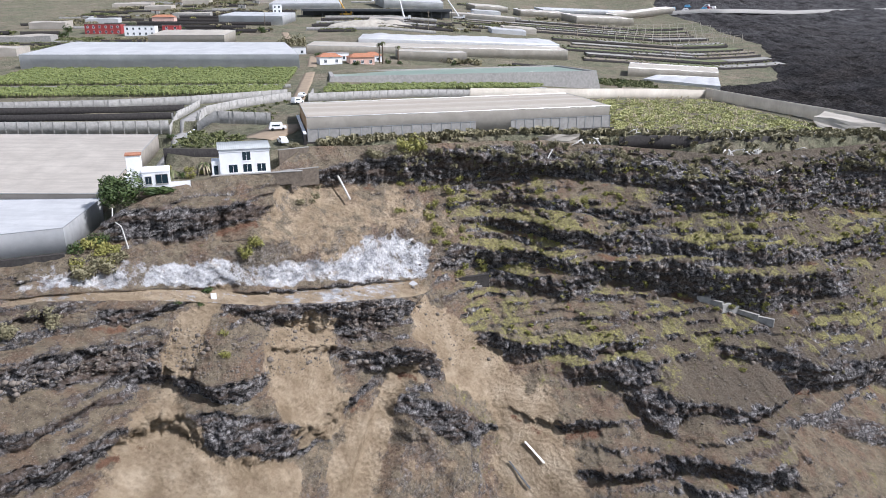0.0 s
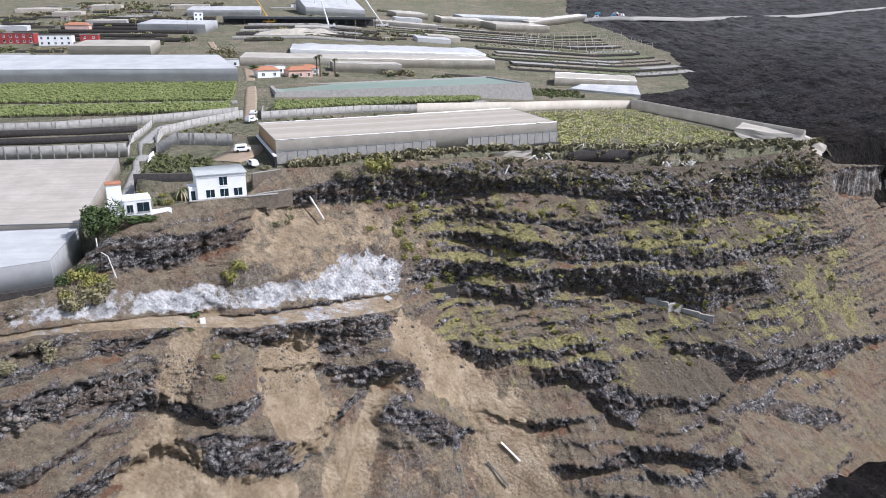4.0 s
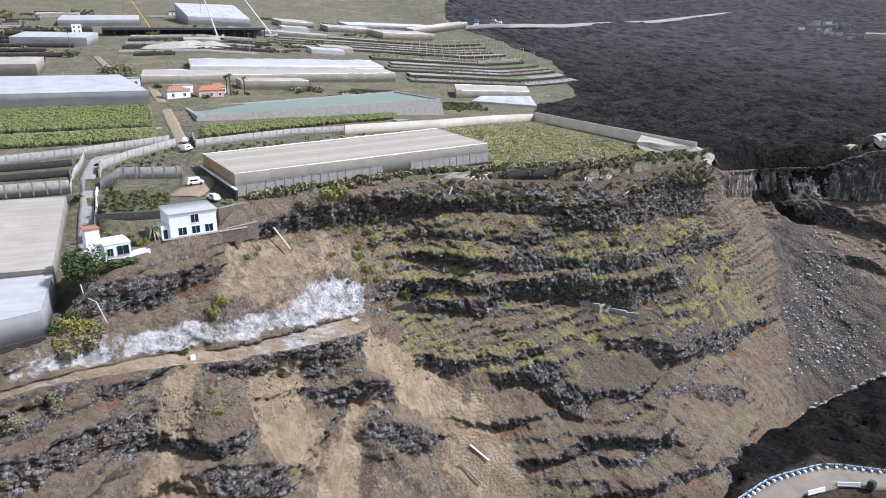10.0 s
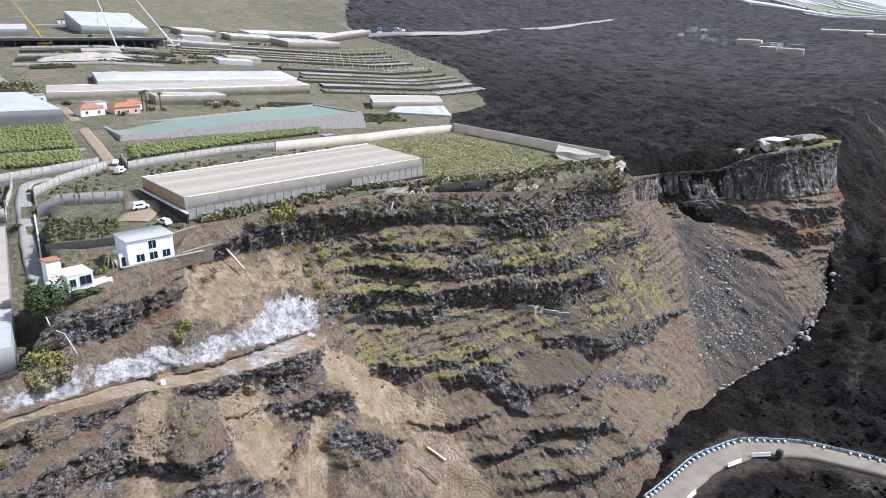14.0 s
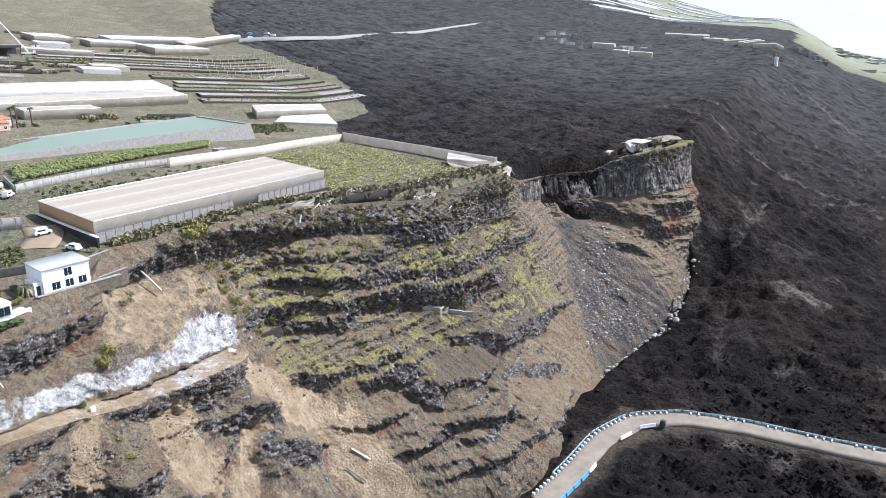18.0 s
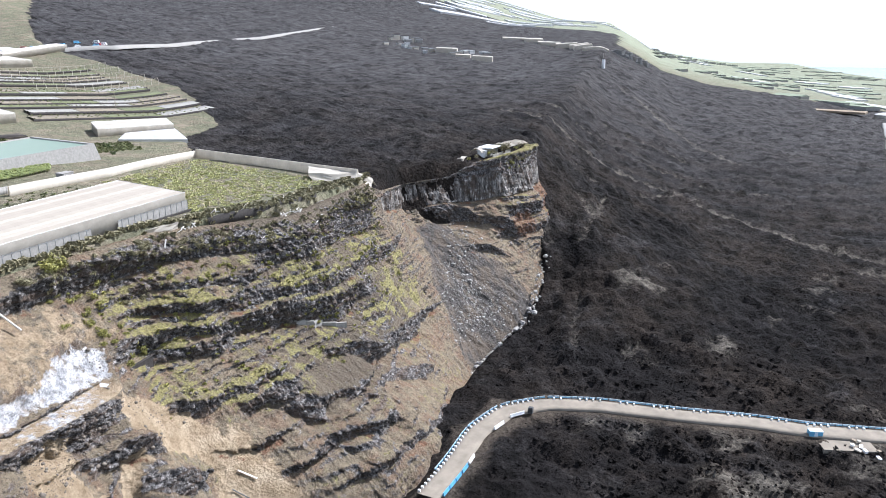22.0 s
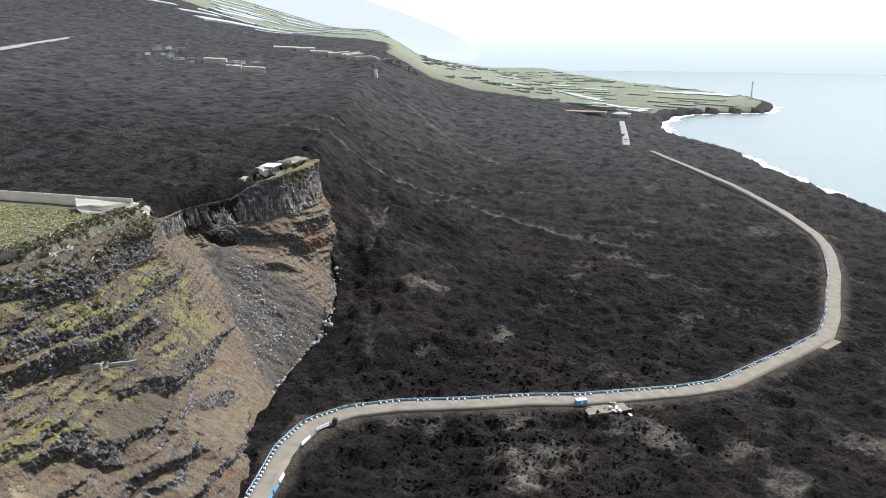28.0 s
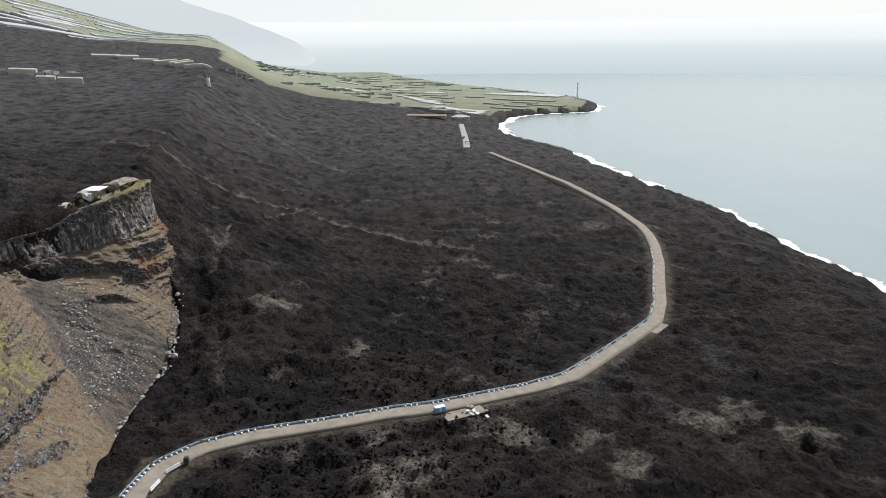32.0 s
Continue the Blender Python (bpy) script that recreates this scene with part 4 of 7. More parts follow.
# the deep gully between the rock spurs
out += 2.4 * rib - 2.2 * capsule(CX, CZ, (-8, 65, -15, 46, 3.6))
edge = sstep(0.0, 1.2, cv)[:, None] * sstep(-128, -122, CX)
flat3 = on3 * (f3 > 0.66)
out = out * edge * (1 - 0.9 * flat3)
CX2, CY2 = CX + NX * out, CY + NY * out
CZ2 = CZ + (0.22 * np.minimum(out, 2) * (1 - rock) + 0.3 * field(CS, CZ, 2.0, 191, 3) * (1 - rock)) * edge * (1 - flat3)
CZ2 = CZ2 - 1.6 * (1 - sstep(0.5, 1.0, cv))[:, None] * sstep(133, 140, CX)
me = grid_mesh("cliff", np.stack([CX2, CY2, CZ2], -1)[:, ::-1], CLIFF, False)
rev = lambda a: np.broadcast_to(a, CX.shape)[:, ::-1]
weight(me, "rockness", rev(rock))
weight(me, "talus", rev(np.clip(fans * 1.0 + 0.9 * flat3 + 0.55 * soilslope * sstep(10, -4, CX) + 0.34 * lower * (1 - rock), 0, 1)))
weight(me, "gritty", rev(sstep(25, 62, wx_) * sstep(128, 114, wx_) * sstep(50, 60, wz_)))
red = np.maximum(red, sstep(-0.35, 0.25, field(CS, CZ, 9, 261, 4, 0.6)) * sstep(198, 210, CX) * sstep(58, 68, CZ) * sstep(99, 93, CZ) * 0.58)
weight(me, "redness", rev(red * (1 - 0.8 * rock * (CX < 128))))
weight(me, "columns", rev(columns))
weight(me, "greyness", rev(np.clip(greys, 0, 1)))
moss = (0.12 * sstep(20, 70, CX) + 0.75 * sstep(-0.4, 0.3, field(CS, CZ * 2, 13, 201, 4, 0.6)) + 0.45 * ledge) * sstep(-8, 8, CX) * (0.35 + 0.65 * sstep(56, 68, CZ)) * sstep(133, 120, CX) * (1 - fans)
moss = np.maximum(moss, (0.3 * ledge + 0.4 * sstep(-0.1, 0.5, field(CS, CZ, 9, 205, 4, 0.6))) * sstep(204, 212, CX) * sstep(50, 58, CZ))
moss = np.maximum(moss, 0.42 * ledge * sstep(-70, -60, CX) * (CZ > 92) * sstep(-20, -34, CX))
moss = np.maximum(moss, 0.95 * sstep(-0.3, 0.25, field(CS, CZ, 10, 207, 4, 0.6)) * sstep(96, 110, CX) * sstep(143, 133, CX) * sstep(46, 56, CZ) * sstep(92, 82, CZ))
moss = moss * sstep(1.0, 4.0, rim_z[None] - CZ) * (0.35 + 0.65 * sstep(-0.3, 0.15, field(CS, CZ, 3.5, 211, 3)))
moss = np.maximum(moss, 0.8 * (1 - sstep(1.0, 1.4, cv))[:, None] * sstep(194, 200, CX))
weight(me, "growth", rev(moss * (1 - rock)))
weight(me, "whiteness", rev(whiteness))
tagged(new("cliff", me), "layered volcanic sea cliff with dark basalt ledges and brown talus slopes", "cliff", kind="structure")


def on_cliff(x, z):
    """A place on the cliff's face at that x and height, and the way out of it."""
    j = int(np.argmin(np.abs(cx - x)))
    i = int(np.argmin(np.abs(CZ2[6:, j] - z))) + 6
    return CX2[i, j], CY2[i, j], CZ2[i, j]
# ---- shared shapes ----
def instances(name, base, places, material, jitter=0.0):
    """One mesh with a copy of a small base mesh (vertices, faces) at every (x, y, z, turn, scale)."""
    bv, bf = base
    V, F = [], []
    nv = len(bv)
    rng = np.random.RandomState(len(places) + nv)
    for i, (x, y, z, a, s) in enumerate(places):
        c, d = math.cos(a), math.sin(a)
        q = bv * s
        if jitter:
            q = q + rng.uniform(-jitter, jitter, q.shape) * s
        V.append(np.stack([x + c * q[:, 0] - d * q[:, 1], y + d * q[:, 0] + c * q[:, 1], z + q[:, 2]], -1))
        F.append(bf + i * nv)
    V, F = np.concatenate(V), np.concatenate(F)
    me = bpy.data.meshes.new(name)
    me.vertices.add(len(V))
    me.vertices.foreach_set("co", V.astype(np.float32).ravel())
    k = F.shape[1]
    me.loops.add(F.size)
    me.loops.foreach_set("vertex_index", F.astype(np.int32).ravel())
    me.polygons.add(len(F))
    me.polygons.foreach_set("loop_start", np.arange(0, F.size, k, dtype=np.int32))
    me.polygons.foreach_set("loop_total", np.full(len(F), k, dtype=np.int32))
    me.materials.append(material)
    me.update(calc_edges=True)
    return me


def arrays(bm):
    """Vertices and triangles of a bmesh."""
    bmesh.ops.triangulate(bm, faces=bm.faces)
    bm.verts.ensure_lookup_table()
    v = np.array([p.co[:] for p in bm.verts])
    f = np.array([[q.index for q in p.verts] for p in bm.faces])
    bm.free()
    return v, f


def rock_base(seed, flat=0.75):
    rng = random.Random(seed)
    bm = bmesh.new()
    bmesh.ops.create_icosphere(bm, subdivisions=1, radius=0.5)
    for p in bm.verts:
        p.co *= rng.uniform(0.65, 1.2)
        p.co.z *= flat
    return arrays(bm)


def leafy_base(seed, n, rx, rz, leaf):
    """A loose heap of small leaves: an uneven crown with gaps."""
    rng = random.Random(seed)
    V, F = [], []
    lobes = [(rng.uniform(-0.55, 0.55) * rx, rng.uniform(-0.55, 0.55) * rx, rng.uniform(0.3, 1.0) * rz, rng.uniform(0.35, 0.6)) for _ in range(9)]
    for i in range(n):
        lx, ly, lz, lr = rng.choice(lobes)
        d = Vector((rng.gauss(0, 1), rng.gauss(0, 1), rng.gauss(0, 1))).normalized() * (0.6 + 0.45 * rng.random())
        p = Vector((lx + d.x * lr * rx, ly + d.y * lr * rx, max(0.03, lz + d.z * lr * rz)))
        u = Vector((rng.gauss(0, 1), rng.gauss(0, 1), rng.gauss(0, 0.5))).normalized()
        w = u.cross(d).normalized() if u.cross(d).length > 1e-3 else Vector((1, 0, 0))
        s = leaf * rng.uniform(0.6, 1.4)
        b = len(V)
        V += [p - u * s - w * s * 0.6, p + u * s - w * s * 0.5, p + u * s * 0.8 + w * s * 0.6 + d * s * 0.3, p - u * s * 0.9 + w * s * 0.5]
        F.append((b, b + 1, b + 2, b + 3))
    return np.array([tuple(v) for v in V]), np.array(F)


def blade_base(n, length, width, droop, rise, stem, seed=3):
    """A plant of long drooping blades on a short stem (banana, palm head)."""
    rng = random.Random(seed)
    V, F = [], []
    for i in range(n):
        a = 2 * math.pi * i / n + rng.uniform(-0.3, 0.3)
        L = length * rng.uniform(0.75, 1.15)
        dx, dy = math.cos(a), math.sin(a)
        for k in range(4):
            t = k / 3.0
            r = L * t * (0.55 + 0.45 * (1 - t * 0.4))
            z = stem + rise * L * (t - 1.0 * t * t) - droop * L * t * t
            w = width * (0.35, 1.0, 0.85, 0.12)[k]
            V += [(dx * r - dy * w, dy * r + dx * w, z - 0.12 * w), (dx * r + dy * w, dy * r - dx * w, z - 0.12 * w)]
            if k:
                b = len(V) - 4
                F.append((b, b + 1, b + 3, b + 2))
    b = len(V)
    for k, (zz, r) in enumerate(((0, 0.14), (stem + 0.1, 0.09))):
        for j in range(4):
            V.append((r * math.cos(j * 1.571), r * math.sin(j * 1.571), zz))
    for j in range(4):
        F.append((b + j, b + (j + 1) % 4, b + 4 + (j + 1) % 4, b + 4 + j))
    return np.array(V), np.array(F)


def leaf_mat(name, lo, hi, rough=0.6):
    k = Mat(name, rough, spec=0.3)
    c = k.ramp(k.island(), (0.0, lo), (1.0, hi))
    c = k.mix(k.math("MULTIPLY", k.noise(6, 3), 0.5), c, tuple(v * 0.55 for v in lo))
    k.color(c)
    return k.m


BANANA = leaf_mat("banana_leaf", (0.10, 0.13, 0.035), (0.27, 0.30, 0.10), 0.5)
SHRUB = leaf_mat("shrub_leaf", (0.16, 0.165, 0.045), (0.40, 0.37, 0.11))
SHRUB_DRY = leaf_mat("dry_shrub_leaf", (0.16, 0.145, 0.08), (0.34, 0.31, 0.19))
TREE_LEAF = leaf_mat("tree_leaf", (0.035, 0.06, 0.018), (0.10, 0.14, 0.04))
DRY = leaf_mat("withered_banana_leaf", (0.34, 0.29, 0.18), (0.58, 0.51, 0.36), 0.9)
GREENS = leaf_mat("low_greens", (0.08, 0.095, 0.035), (0.22, 0.23, 0.10))
WEEDS = leaf_mat("sunlit_weeds", (0.30, 0.31, 0.12), (0.56, 0.55, 0.25))
BARK = plain("bark", (0.12, 0.09, 0.065), 0.95, var=0.4, size=0.4)
POND = Mat("pond_water", 0.3, spec=0.2)
POND.color(POND.mix(POND.noise(25, 4), (0.15, 0.215, 0.165), (0.19, 0.255, 0.20)))
POND.bump(POND.noise(1.5, 3), 0.15, 0.05)
POND = POND.m
CARWHITE = plain("white_car_paint", (0.75, 0.75, 0.75), 0.25, var=0.03, spec=0.6)
RUBBER = plain("black_rubber", (0.02, 0.02, 0.02), 0.8)
BLUE = plain("blue_plastic", (0.12, 0.36, 0.58), 0.45, var=0.1)
YELLOW = plain("yellow_paint", (0.62, 0.36, 0.06), 0.5, var=0.1)
REDPAINT = plain("red_paint", (0.33, 0.05, 0.05), 0.6, var=0.15)
WOOD = plain("grey_weathered_wood", (0.30, 0.25, 0.19), 0.9, var=0.3)
DARKGREY = plain("dark_grey_metal", (0.07, 0.075, 0.08), 0.6, 0.3)
PALEWALL = make_net("cream_wind_wall", (0.56, 0.51, 0.43), (0.72, 0.67, 0.58), 0.8)


# ---- plateau: greenhouses ----
def greenhouse(label, A, B, C, D, zb, zr, roof_mat, wall_mat, bays=8, sag=0.12, ridge=0.0, group="", end_mat=None, seed=0):
    """A netted house on four corners (front left, front right, back right, back left) with its ground and eaves heights."""
    base = min(zb)
    ob = thing("greenhouse", Matrix.Translation((A[0], A[1], base)), label, "greenhouse", group)
    P = [np.array((*p, 0.0)) for p in (A, B, C, D)]
    org = np.array((A[0], A[1], base))
    n, m = 49, 25
    u, v = np.meshgrid(np.linspace(0, 1, n), np.linspace(0, 1, m))
    w = [(1 - u) * (1 - v), u * (1 - v), u * v, (1 - u) * v]
    X = sum(w[i] * P[i][0] for i in range(4))
    Y = sum(w[i] * P[i][1] for i in range(4))
    Z = sum(w[i] * zr[i] for i in range(4))
    lx = np.hypot(B[0] - A[0], B[1] - A[1])
    inner = np.minimum(1, 8 * np.minimum(np.minimum(u, 1 - u), np.minimum(v, 1 - v)))
    Z = Z - inner * sag * (1 - np.abs(np.cos(np.pi * u * bays))) + inner * 0.5 * sag * field(X, Y, 9, 300 + seed, 3) + ridge * np.sin(np.pi * v) ** 0.6 * (0.75 + 0.5 * field(X, Y, 22, 310 + seed, 2)) * np.minimum(1, 12 * np.minimum(u, 1 - u))
    top = np.stack([X, Y, Z], -1) - org
    mesh_part("roof", grid_mesh("roof", top, roof_mat), None, ob)
    for name, i, j, mat in (("front_wall", 0, 1, wall_mat), ("end_wall", 1, 2, end_mat or wall_mat), ("back_wall", 2, 3, wall_mat), ("end_wall", 3, 0, end_mat or wall_mat)):
        k = 13
        t = np.linspace(0, 1, k)
        q0, q1 = P[i] - org, P[j] - org
        nrm = np.array((q1[1] - q0[1], q0[0] - q1[0], 0.0))
        nrm /= np.linalg.norm(nrm)
        rows = []
        for off, low in ((0.0, 0), (0.0, 1), (-0.12, 1), (-0.12, 0)):
            line_ = q0[None] * (1 - t)[:, None] + q1[None] * t[:, None] + nrm * off
            bot = (zb[i] * (1 - t) + zb[j] * t) - 0.6 - base
            tp = zr[i] * (1 - t) + zr[j] * t - base - 0.02
            line_[:, 2] = tp if low == 0 else bot
            rows.append(line_)
        rows.append(rows[0])
        mesh_part(name, grid_mesh(name, np.array(rows), mat, False), None, ob)
    # eaves pipe, and posts along the front
    bm = bmesh.new()
    for i, j in ((0, 1), (1, 2), (2, 3), (3, 0)):
        a_, b_ = P[i] - org, P[j] - org
        a_[2], b_[2] = zr[i] - base, zr[j] - base
        tube(bm, a_, b_, 0.07, n=6)
    part("eaves_pipe", bm, STEEL, ob)
    return ob


gh = greenhouse("long netted greenhouse with a pale dusty roof and ochre end wall", (-31, 160.8), (44.1, 188.6), (38.4, 223.5), (-38.6, 191.6), (108.2, 107.4, 109.5, 110.6), (113.6, 113.4, 113.6, 113.7), NET_ROOF, NET_CREAM, 16, 0.16, end_mat=NET_ORANGE, seed=1)
# its fence of posts and netting on a dark stone footing
fr = Matrix.Translation((-31, 160.8, 107.6)) @ Matrix.Rotation(math.atan2(27.8, 75.1), 4, "Z")
fence = thing("netting_fence", fr, "grey netting fence with posts along the greenhouse front", "fence")
post = boxes(((-0.06, -0.06, 0), (0.06, 0.06, 3.6)))
pm = part("post", post, STEEL, fence)
pm.location = (0, -0.55, 0)
for i in range(1, 33):
    if 17 <= i <= 20:
        continue
    q = new("post", pm.data)
    q.parent = fence
    q.location = (i * 2.5, -0.55, 0)
for a_, b_ in ((0, 41.5), (51, 80)):
    part("netting", boxes(((a_, -0.52, 0.3), (b_, -0.48, 3.3))), GREYWALL, fence)
part("rail", boxes(((0, -0.62, 3.3), (41.5, -0.48, 3.4)), ((51, -0.62, 3.3), (80, -0.48, 3.4))), STEEL, fence)
footing = thing("stone_footing", fr, "dark dry stone footing wall under the greenhouse front", "wall")
part("stone_wall", boxes(((-0.5, -1.2, -2.2), (46, -0.66, 0.5)), ((46, -1.3, -3.2), (81, -0.66, 0.2))), DARKSTONE, footing)
fr2 = Matrix.Translation((-31.2, 160.8, 0)) @ Matrix.Rotation(math.atan2(30.8, -7.6), 4, "Z")
sidewall = thing("side_wall", fr2, "dark shaded wall with a pale kerb beside the greenhouse end", "wall")
part("stone_wall", boxes(((-3, 0.2, 104.5), (32, 0.7, 110.2))), DARKSTONE, sidewall)
part("kerb", boxes(((-3, 0.1, 110.2), (32, 0.8, 110.5))), WHITE, sidewall)

greenhouse("low white greenhouse with hazy sheeting on a dark stone base", (-135, 84), (-65.4, 116.4), (-66.6, 133.5), (-135, 130), (95.5,) * 4, (99.6, 100.1, 101.2, 101), NET_WHITE, NET_WHITE, 10, 0.15, seed=2)
base_wall = thing("stone_wall", Matrix.Translation((-65.4, 115.6, 0)) @ Matrix.Rotation(math.atan2(-32.4, -69.6), 4, "Z"), "black dry stone base wall below the white greenhouse", "wall")
part("wall_panel", boxes(((0, 0, 91), (76, 0.9, 95.9))), DARKSTONE, base_wall)
greenhouse("wide grey netted greenhouse with a long seam across its roof", (-150, 134.5), (-66.8, 134.5), (-70.2, 173.4), (-150, 173.4), (97.5, 97.5, 103.5, 103.5), (102, 101.9, 107.9, 107.9), NET, NET, 14, 0.2, seed=3)
greenhouse("white sheeted greenhouse beyond the banana plantation", (-175, 300), (-60, 303), (-75, 346), (-175, 346), (116, 116.4, 119, 119), (122.2, 122.3, 126.4, 126.4), NET_WHITE, NET_WHITE, 9, 0.3, 0.8, seed=4)
greenhouse("small cream greenhouse with a rounded top", (-162, 402), (-120, 402), (-122, 432), (-162, 432), (122.4, 122.6, 126, 126), (129, 129, 131.5, 131.5), NET_CREAM, NET_CREAM, 4, 0.2, 1.5, seed=5)
greenhouse("long low cream greenhouse behind the palms", (-68, 364), (72, 421), (70, 446), (-69, 392), (119.8, 115.2, 117.5, 122), (124.6, 120.6, 122, 126), NET_CREAM, NET_CREAM, 14, 0.25, 0.6, seed=6)
greenhouse("short cream greenhouse in front of the long one", (-22, 352), (12, 362), (10, 375), (-24, 366), (117.8, 116, 117, 118.6), (122.3, 121, 121.4, 122.8), NET_CREAM, NET_CREAM, 4, 0.2, 0.3, seed=7)
greenhouse("tall white greenhouse with a lumpy sheeted roof", (-46, 398), (71, 447), (70, 486), (-48, 440), (122, 117.6, 121, 126), (127.5, 123, 125.5, 129.5), NET_WHITE, NET_WHITE, 10, 0.4, 2.2, seed=8)
greenhouse("white greenhouse at the edge of the lava", (95, 372), (149, 391), (157, 415), (102, 396), (108.6, 105, 106, 110.4), (113.6, 110, 111.3, 115), NET_CREAM, NET_CREAM, 5, 0.2, 0.3, seed=9)
greenhouse("collapsed white sheeting lying beside the lava front", (99, 357), (135, 350), (148, 388), (110, 372), (107.8, 104.4, 105.6, 108.2), (109, 106, 107.6, 110), NET_WHITE, NET_WHITE, 3, 0.5, 0.6, seed=10)
for k_, (a, b, d_, h, mt) in enumerate((((-158, 520), (-112, 515), 30, 6, NET_WHITE), ((-52, 655), (0, 668), 50, 7, NET_WHITE), ((30, 700), (62, 712), 22, 5, NET_CREAM), ((72, 690), (118, 702), 20, 5, NET_CREAM), ((120, 665), (178, 690), 26, 6, NET_CREAM), ((100, 742), (200, 770), 24, 4, NET_WHITE), ((-20, 610), (60, 616), 12, 4, NET_CREAM), ((-150, 640), (-90, 645), 40, 5, NET_WHITE), ((170, 740), (240, 768), 14, 5, NET_CREAM))):
    dx, dy = b[0] - a[0], b[1] - a[1]
    L = math.hypot(dx, dy)
    nx, ny = -dy / L * d_, dx / L * d_
    q4 = (a, b, (b[0] + nx, b[1] + ny), (a[0] + nx, a[1] + ny))
    zz = [zat(*p) for p in q4]
    tilt = 7 if k_ == 1 else 0
    greenhouse("pale greenhouse among the upper terraces", *q4, zz, [z + h + (tilt if i > 1 else 0) for i, z in enumerate(zz)], mt, mt, 6, 0.3, 0.6, "upper greenhouses", seed=20 + k_)


# ---- plateau: walls, tracks, fields ----
def wall(label, pts, h, mat, pier=3.0, th=0.3, group="field walls", drop=0.8, lift=0.0, name="block_wall"):
    """A wall that follows the ground from point to point, with piers along it."""
    ob = thing(name, Matrix.Translation((pts[0][0], pts[0][1], zat(*pts[0]))), label, "wall", group)
    o = Vector((pts[0][0], pts[0][1], zat(*pts[0])))
    pier_me = None
    for (ax, ay), (bx, by) in zip(pts, pts[1:]):
        L = math.hypot(bx - ax, by - ay)
        n = max(2, int(L / 5))
        nx, ny = -(by - ay) / L * th / 2, (bx - ax) / L * th / 2
        rows = [[], [], [], [], []]
        for i in range(n + 1):
            t = i / n
            x, y = ax + (bx - ax) * t, ay + (by - ay) * t
            z = zat(x, y) + lift
            for r, (sx_, zz) in zip(rows, ((1, -drop), (1, h), (-1, h), (-1, -drop), (1, -drop))):
                r.append((x + nx * sx_ - o.x, y + ny * sx_ - o.y, z + zz - o.z))
        mesh_part("wall_panel", grid_mesh("wall_panel", np.array(rows), mat, False), None, ob)
        if pier:
            if pier_me is None:
                bm = boxes(((-0.12, -th / 2 - 0.06, -drop), (0.12, th / 2 + 0.06, h + 0.06)))
                pier_me = bpy.data.meshes.new("pier")
                bm.to_mesh(pier_me)
                bm.free()
                pier_me.materials.append(mat)
            for i in range(int(L / pier) + 1):
                t = min(1.0, i * pier / L)
                x, y = ax + (bx - ax) * t, ay + (by - ay) * t
                q = new("pier", pier_me)
                q.parent = ob
                q.location = (x - o.x, y - o.y, zat(x, y) + lift - o.z)
                q.rotation_euler = (0, 0, math.atan2(by - ay, bx - ax))
    return ob


GW = "weathered grey block wind wall with evenly spaced piers"
wall(GW, [(-150, 196), (-95.6, 204), (-74.5, 211.6), (-49, 225.5)], 2.6, BLOCK)
wall(GW, [(-150, 240), (-106.5, 243.6), (-52.6, 248)], 1.2, BLOCK, 4)
wall("dark stone terrace wall below the plantation", [(-150, 183), (-90.7, 187), (-72, 190)], 1.6, DARKSTONE, 0, 0.8)
wall("dark stone terrace wall above the track", [(-150, 193), (-92, 197), (-73, 201)], 1.8, DARKSTONE, 0, 0.8)
wall(GW, [(-150, 178), (-90.8, 180), (-71, 183)], 2.6, BLOCK, lift=1.0)
wall(GW, [(-71, 183), (-70.5, 197), (-71, 208)], 2.0, BLOCK)
wall(GW, [(-65, 195), (-59.3, 206), (-47, 221)], 2.4, BLOCK)
wall(GW, [(-64, 184.4), (-54, 183), (-44, 181.3)], 3.0, BLOCK)
wall(GW, [(-65, 195), (-64.1, 184.4)], 2.2, BLOCK)
wall(GW, [(-62.5, 157), (-64.8, 184)], 1.2, WHITE, 2.2)
wall("black retaining wall at the foot of the garden", [(-60.9, 152.6), (-54, 152.2), (-46.5, 152.2)], 0.6, DARKSTONE, 0, 0.7, drop=3.4, lift=-0.3)
wall(GW, [(-41, 218), (-10, 237), (31.4, 253), (36, 263)], 2.4, BLOCK)
wall(GW, [(-42.4, 234), (-41, 218)], 1.6, BLOCK)
wall("cream sheeted wind wall round the withered plantation", [(9, 240), (50, 258), (80, 277), (107, 292)], 3.4, PALEWALL, 0, 0.5, drop=1.5)
wall("cream sheeted wind wall facing the lava", [(107, 292), (113, 262), (118, 235), (122, 210), (125, 196)], 4.2, PALEWALL, 0, 0.6, drop=2.5)
wall("dark stone retaining wall at the cliff top", [(44, 176), (60, 176), (76, 177.5), (92, 182.5)], 0.5, DARKSTONE, 0, 0.9, drop=3.5, lift=0.2)
# sheeting that hangs over the corner by the cliff
bm = bmesh.new()
q = [bm.verts.new(p) for p in ((108, 207, 108.2), (124, 196, 107.5), (132, 194.5, 104.4), (136, 197, 100.5), (127, 201, 107.2), (117, 218, 108.6), (129, 192.4, 101.5), (121, 193.6, 103.2), (108, 204.5, 105.2))]
for f_ in ((0, 1, 4, 5), (1, 2, 4), (2, 3, 4), (1, 7, 6, 2), (0, 8, 7, 1)):
    bm.faces.new([q[i] for i in f_])
bmesh.ops.subdivide_edges(bm, edges=bm.edges, cuts=3, use_grid_fill=True)
for p in bm.verts:
    p.co += Vector((noise.noise(p.co * 0.5), noise.noise(p.co * 0.5 + Vector((5, 0, 0))), noise.noise(p.co * 0.4))) * 0.7
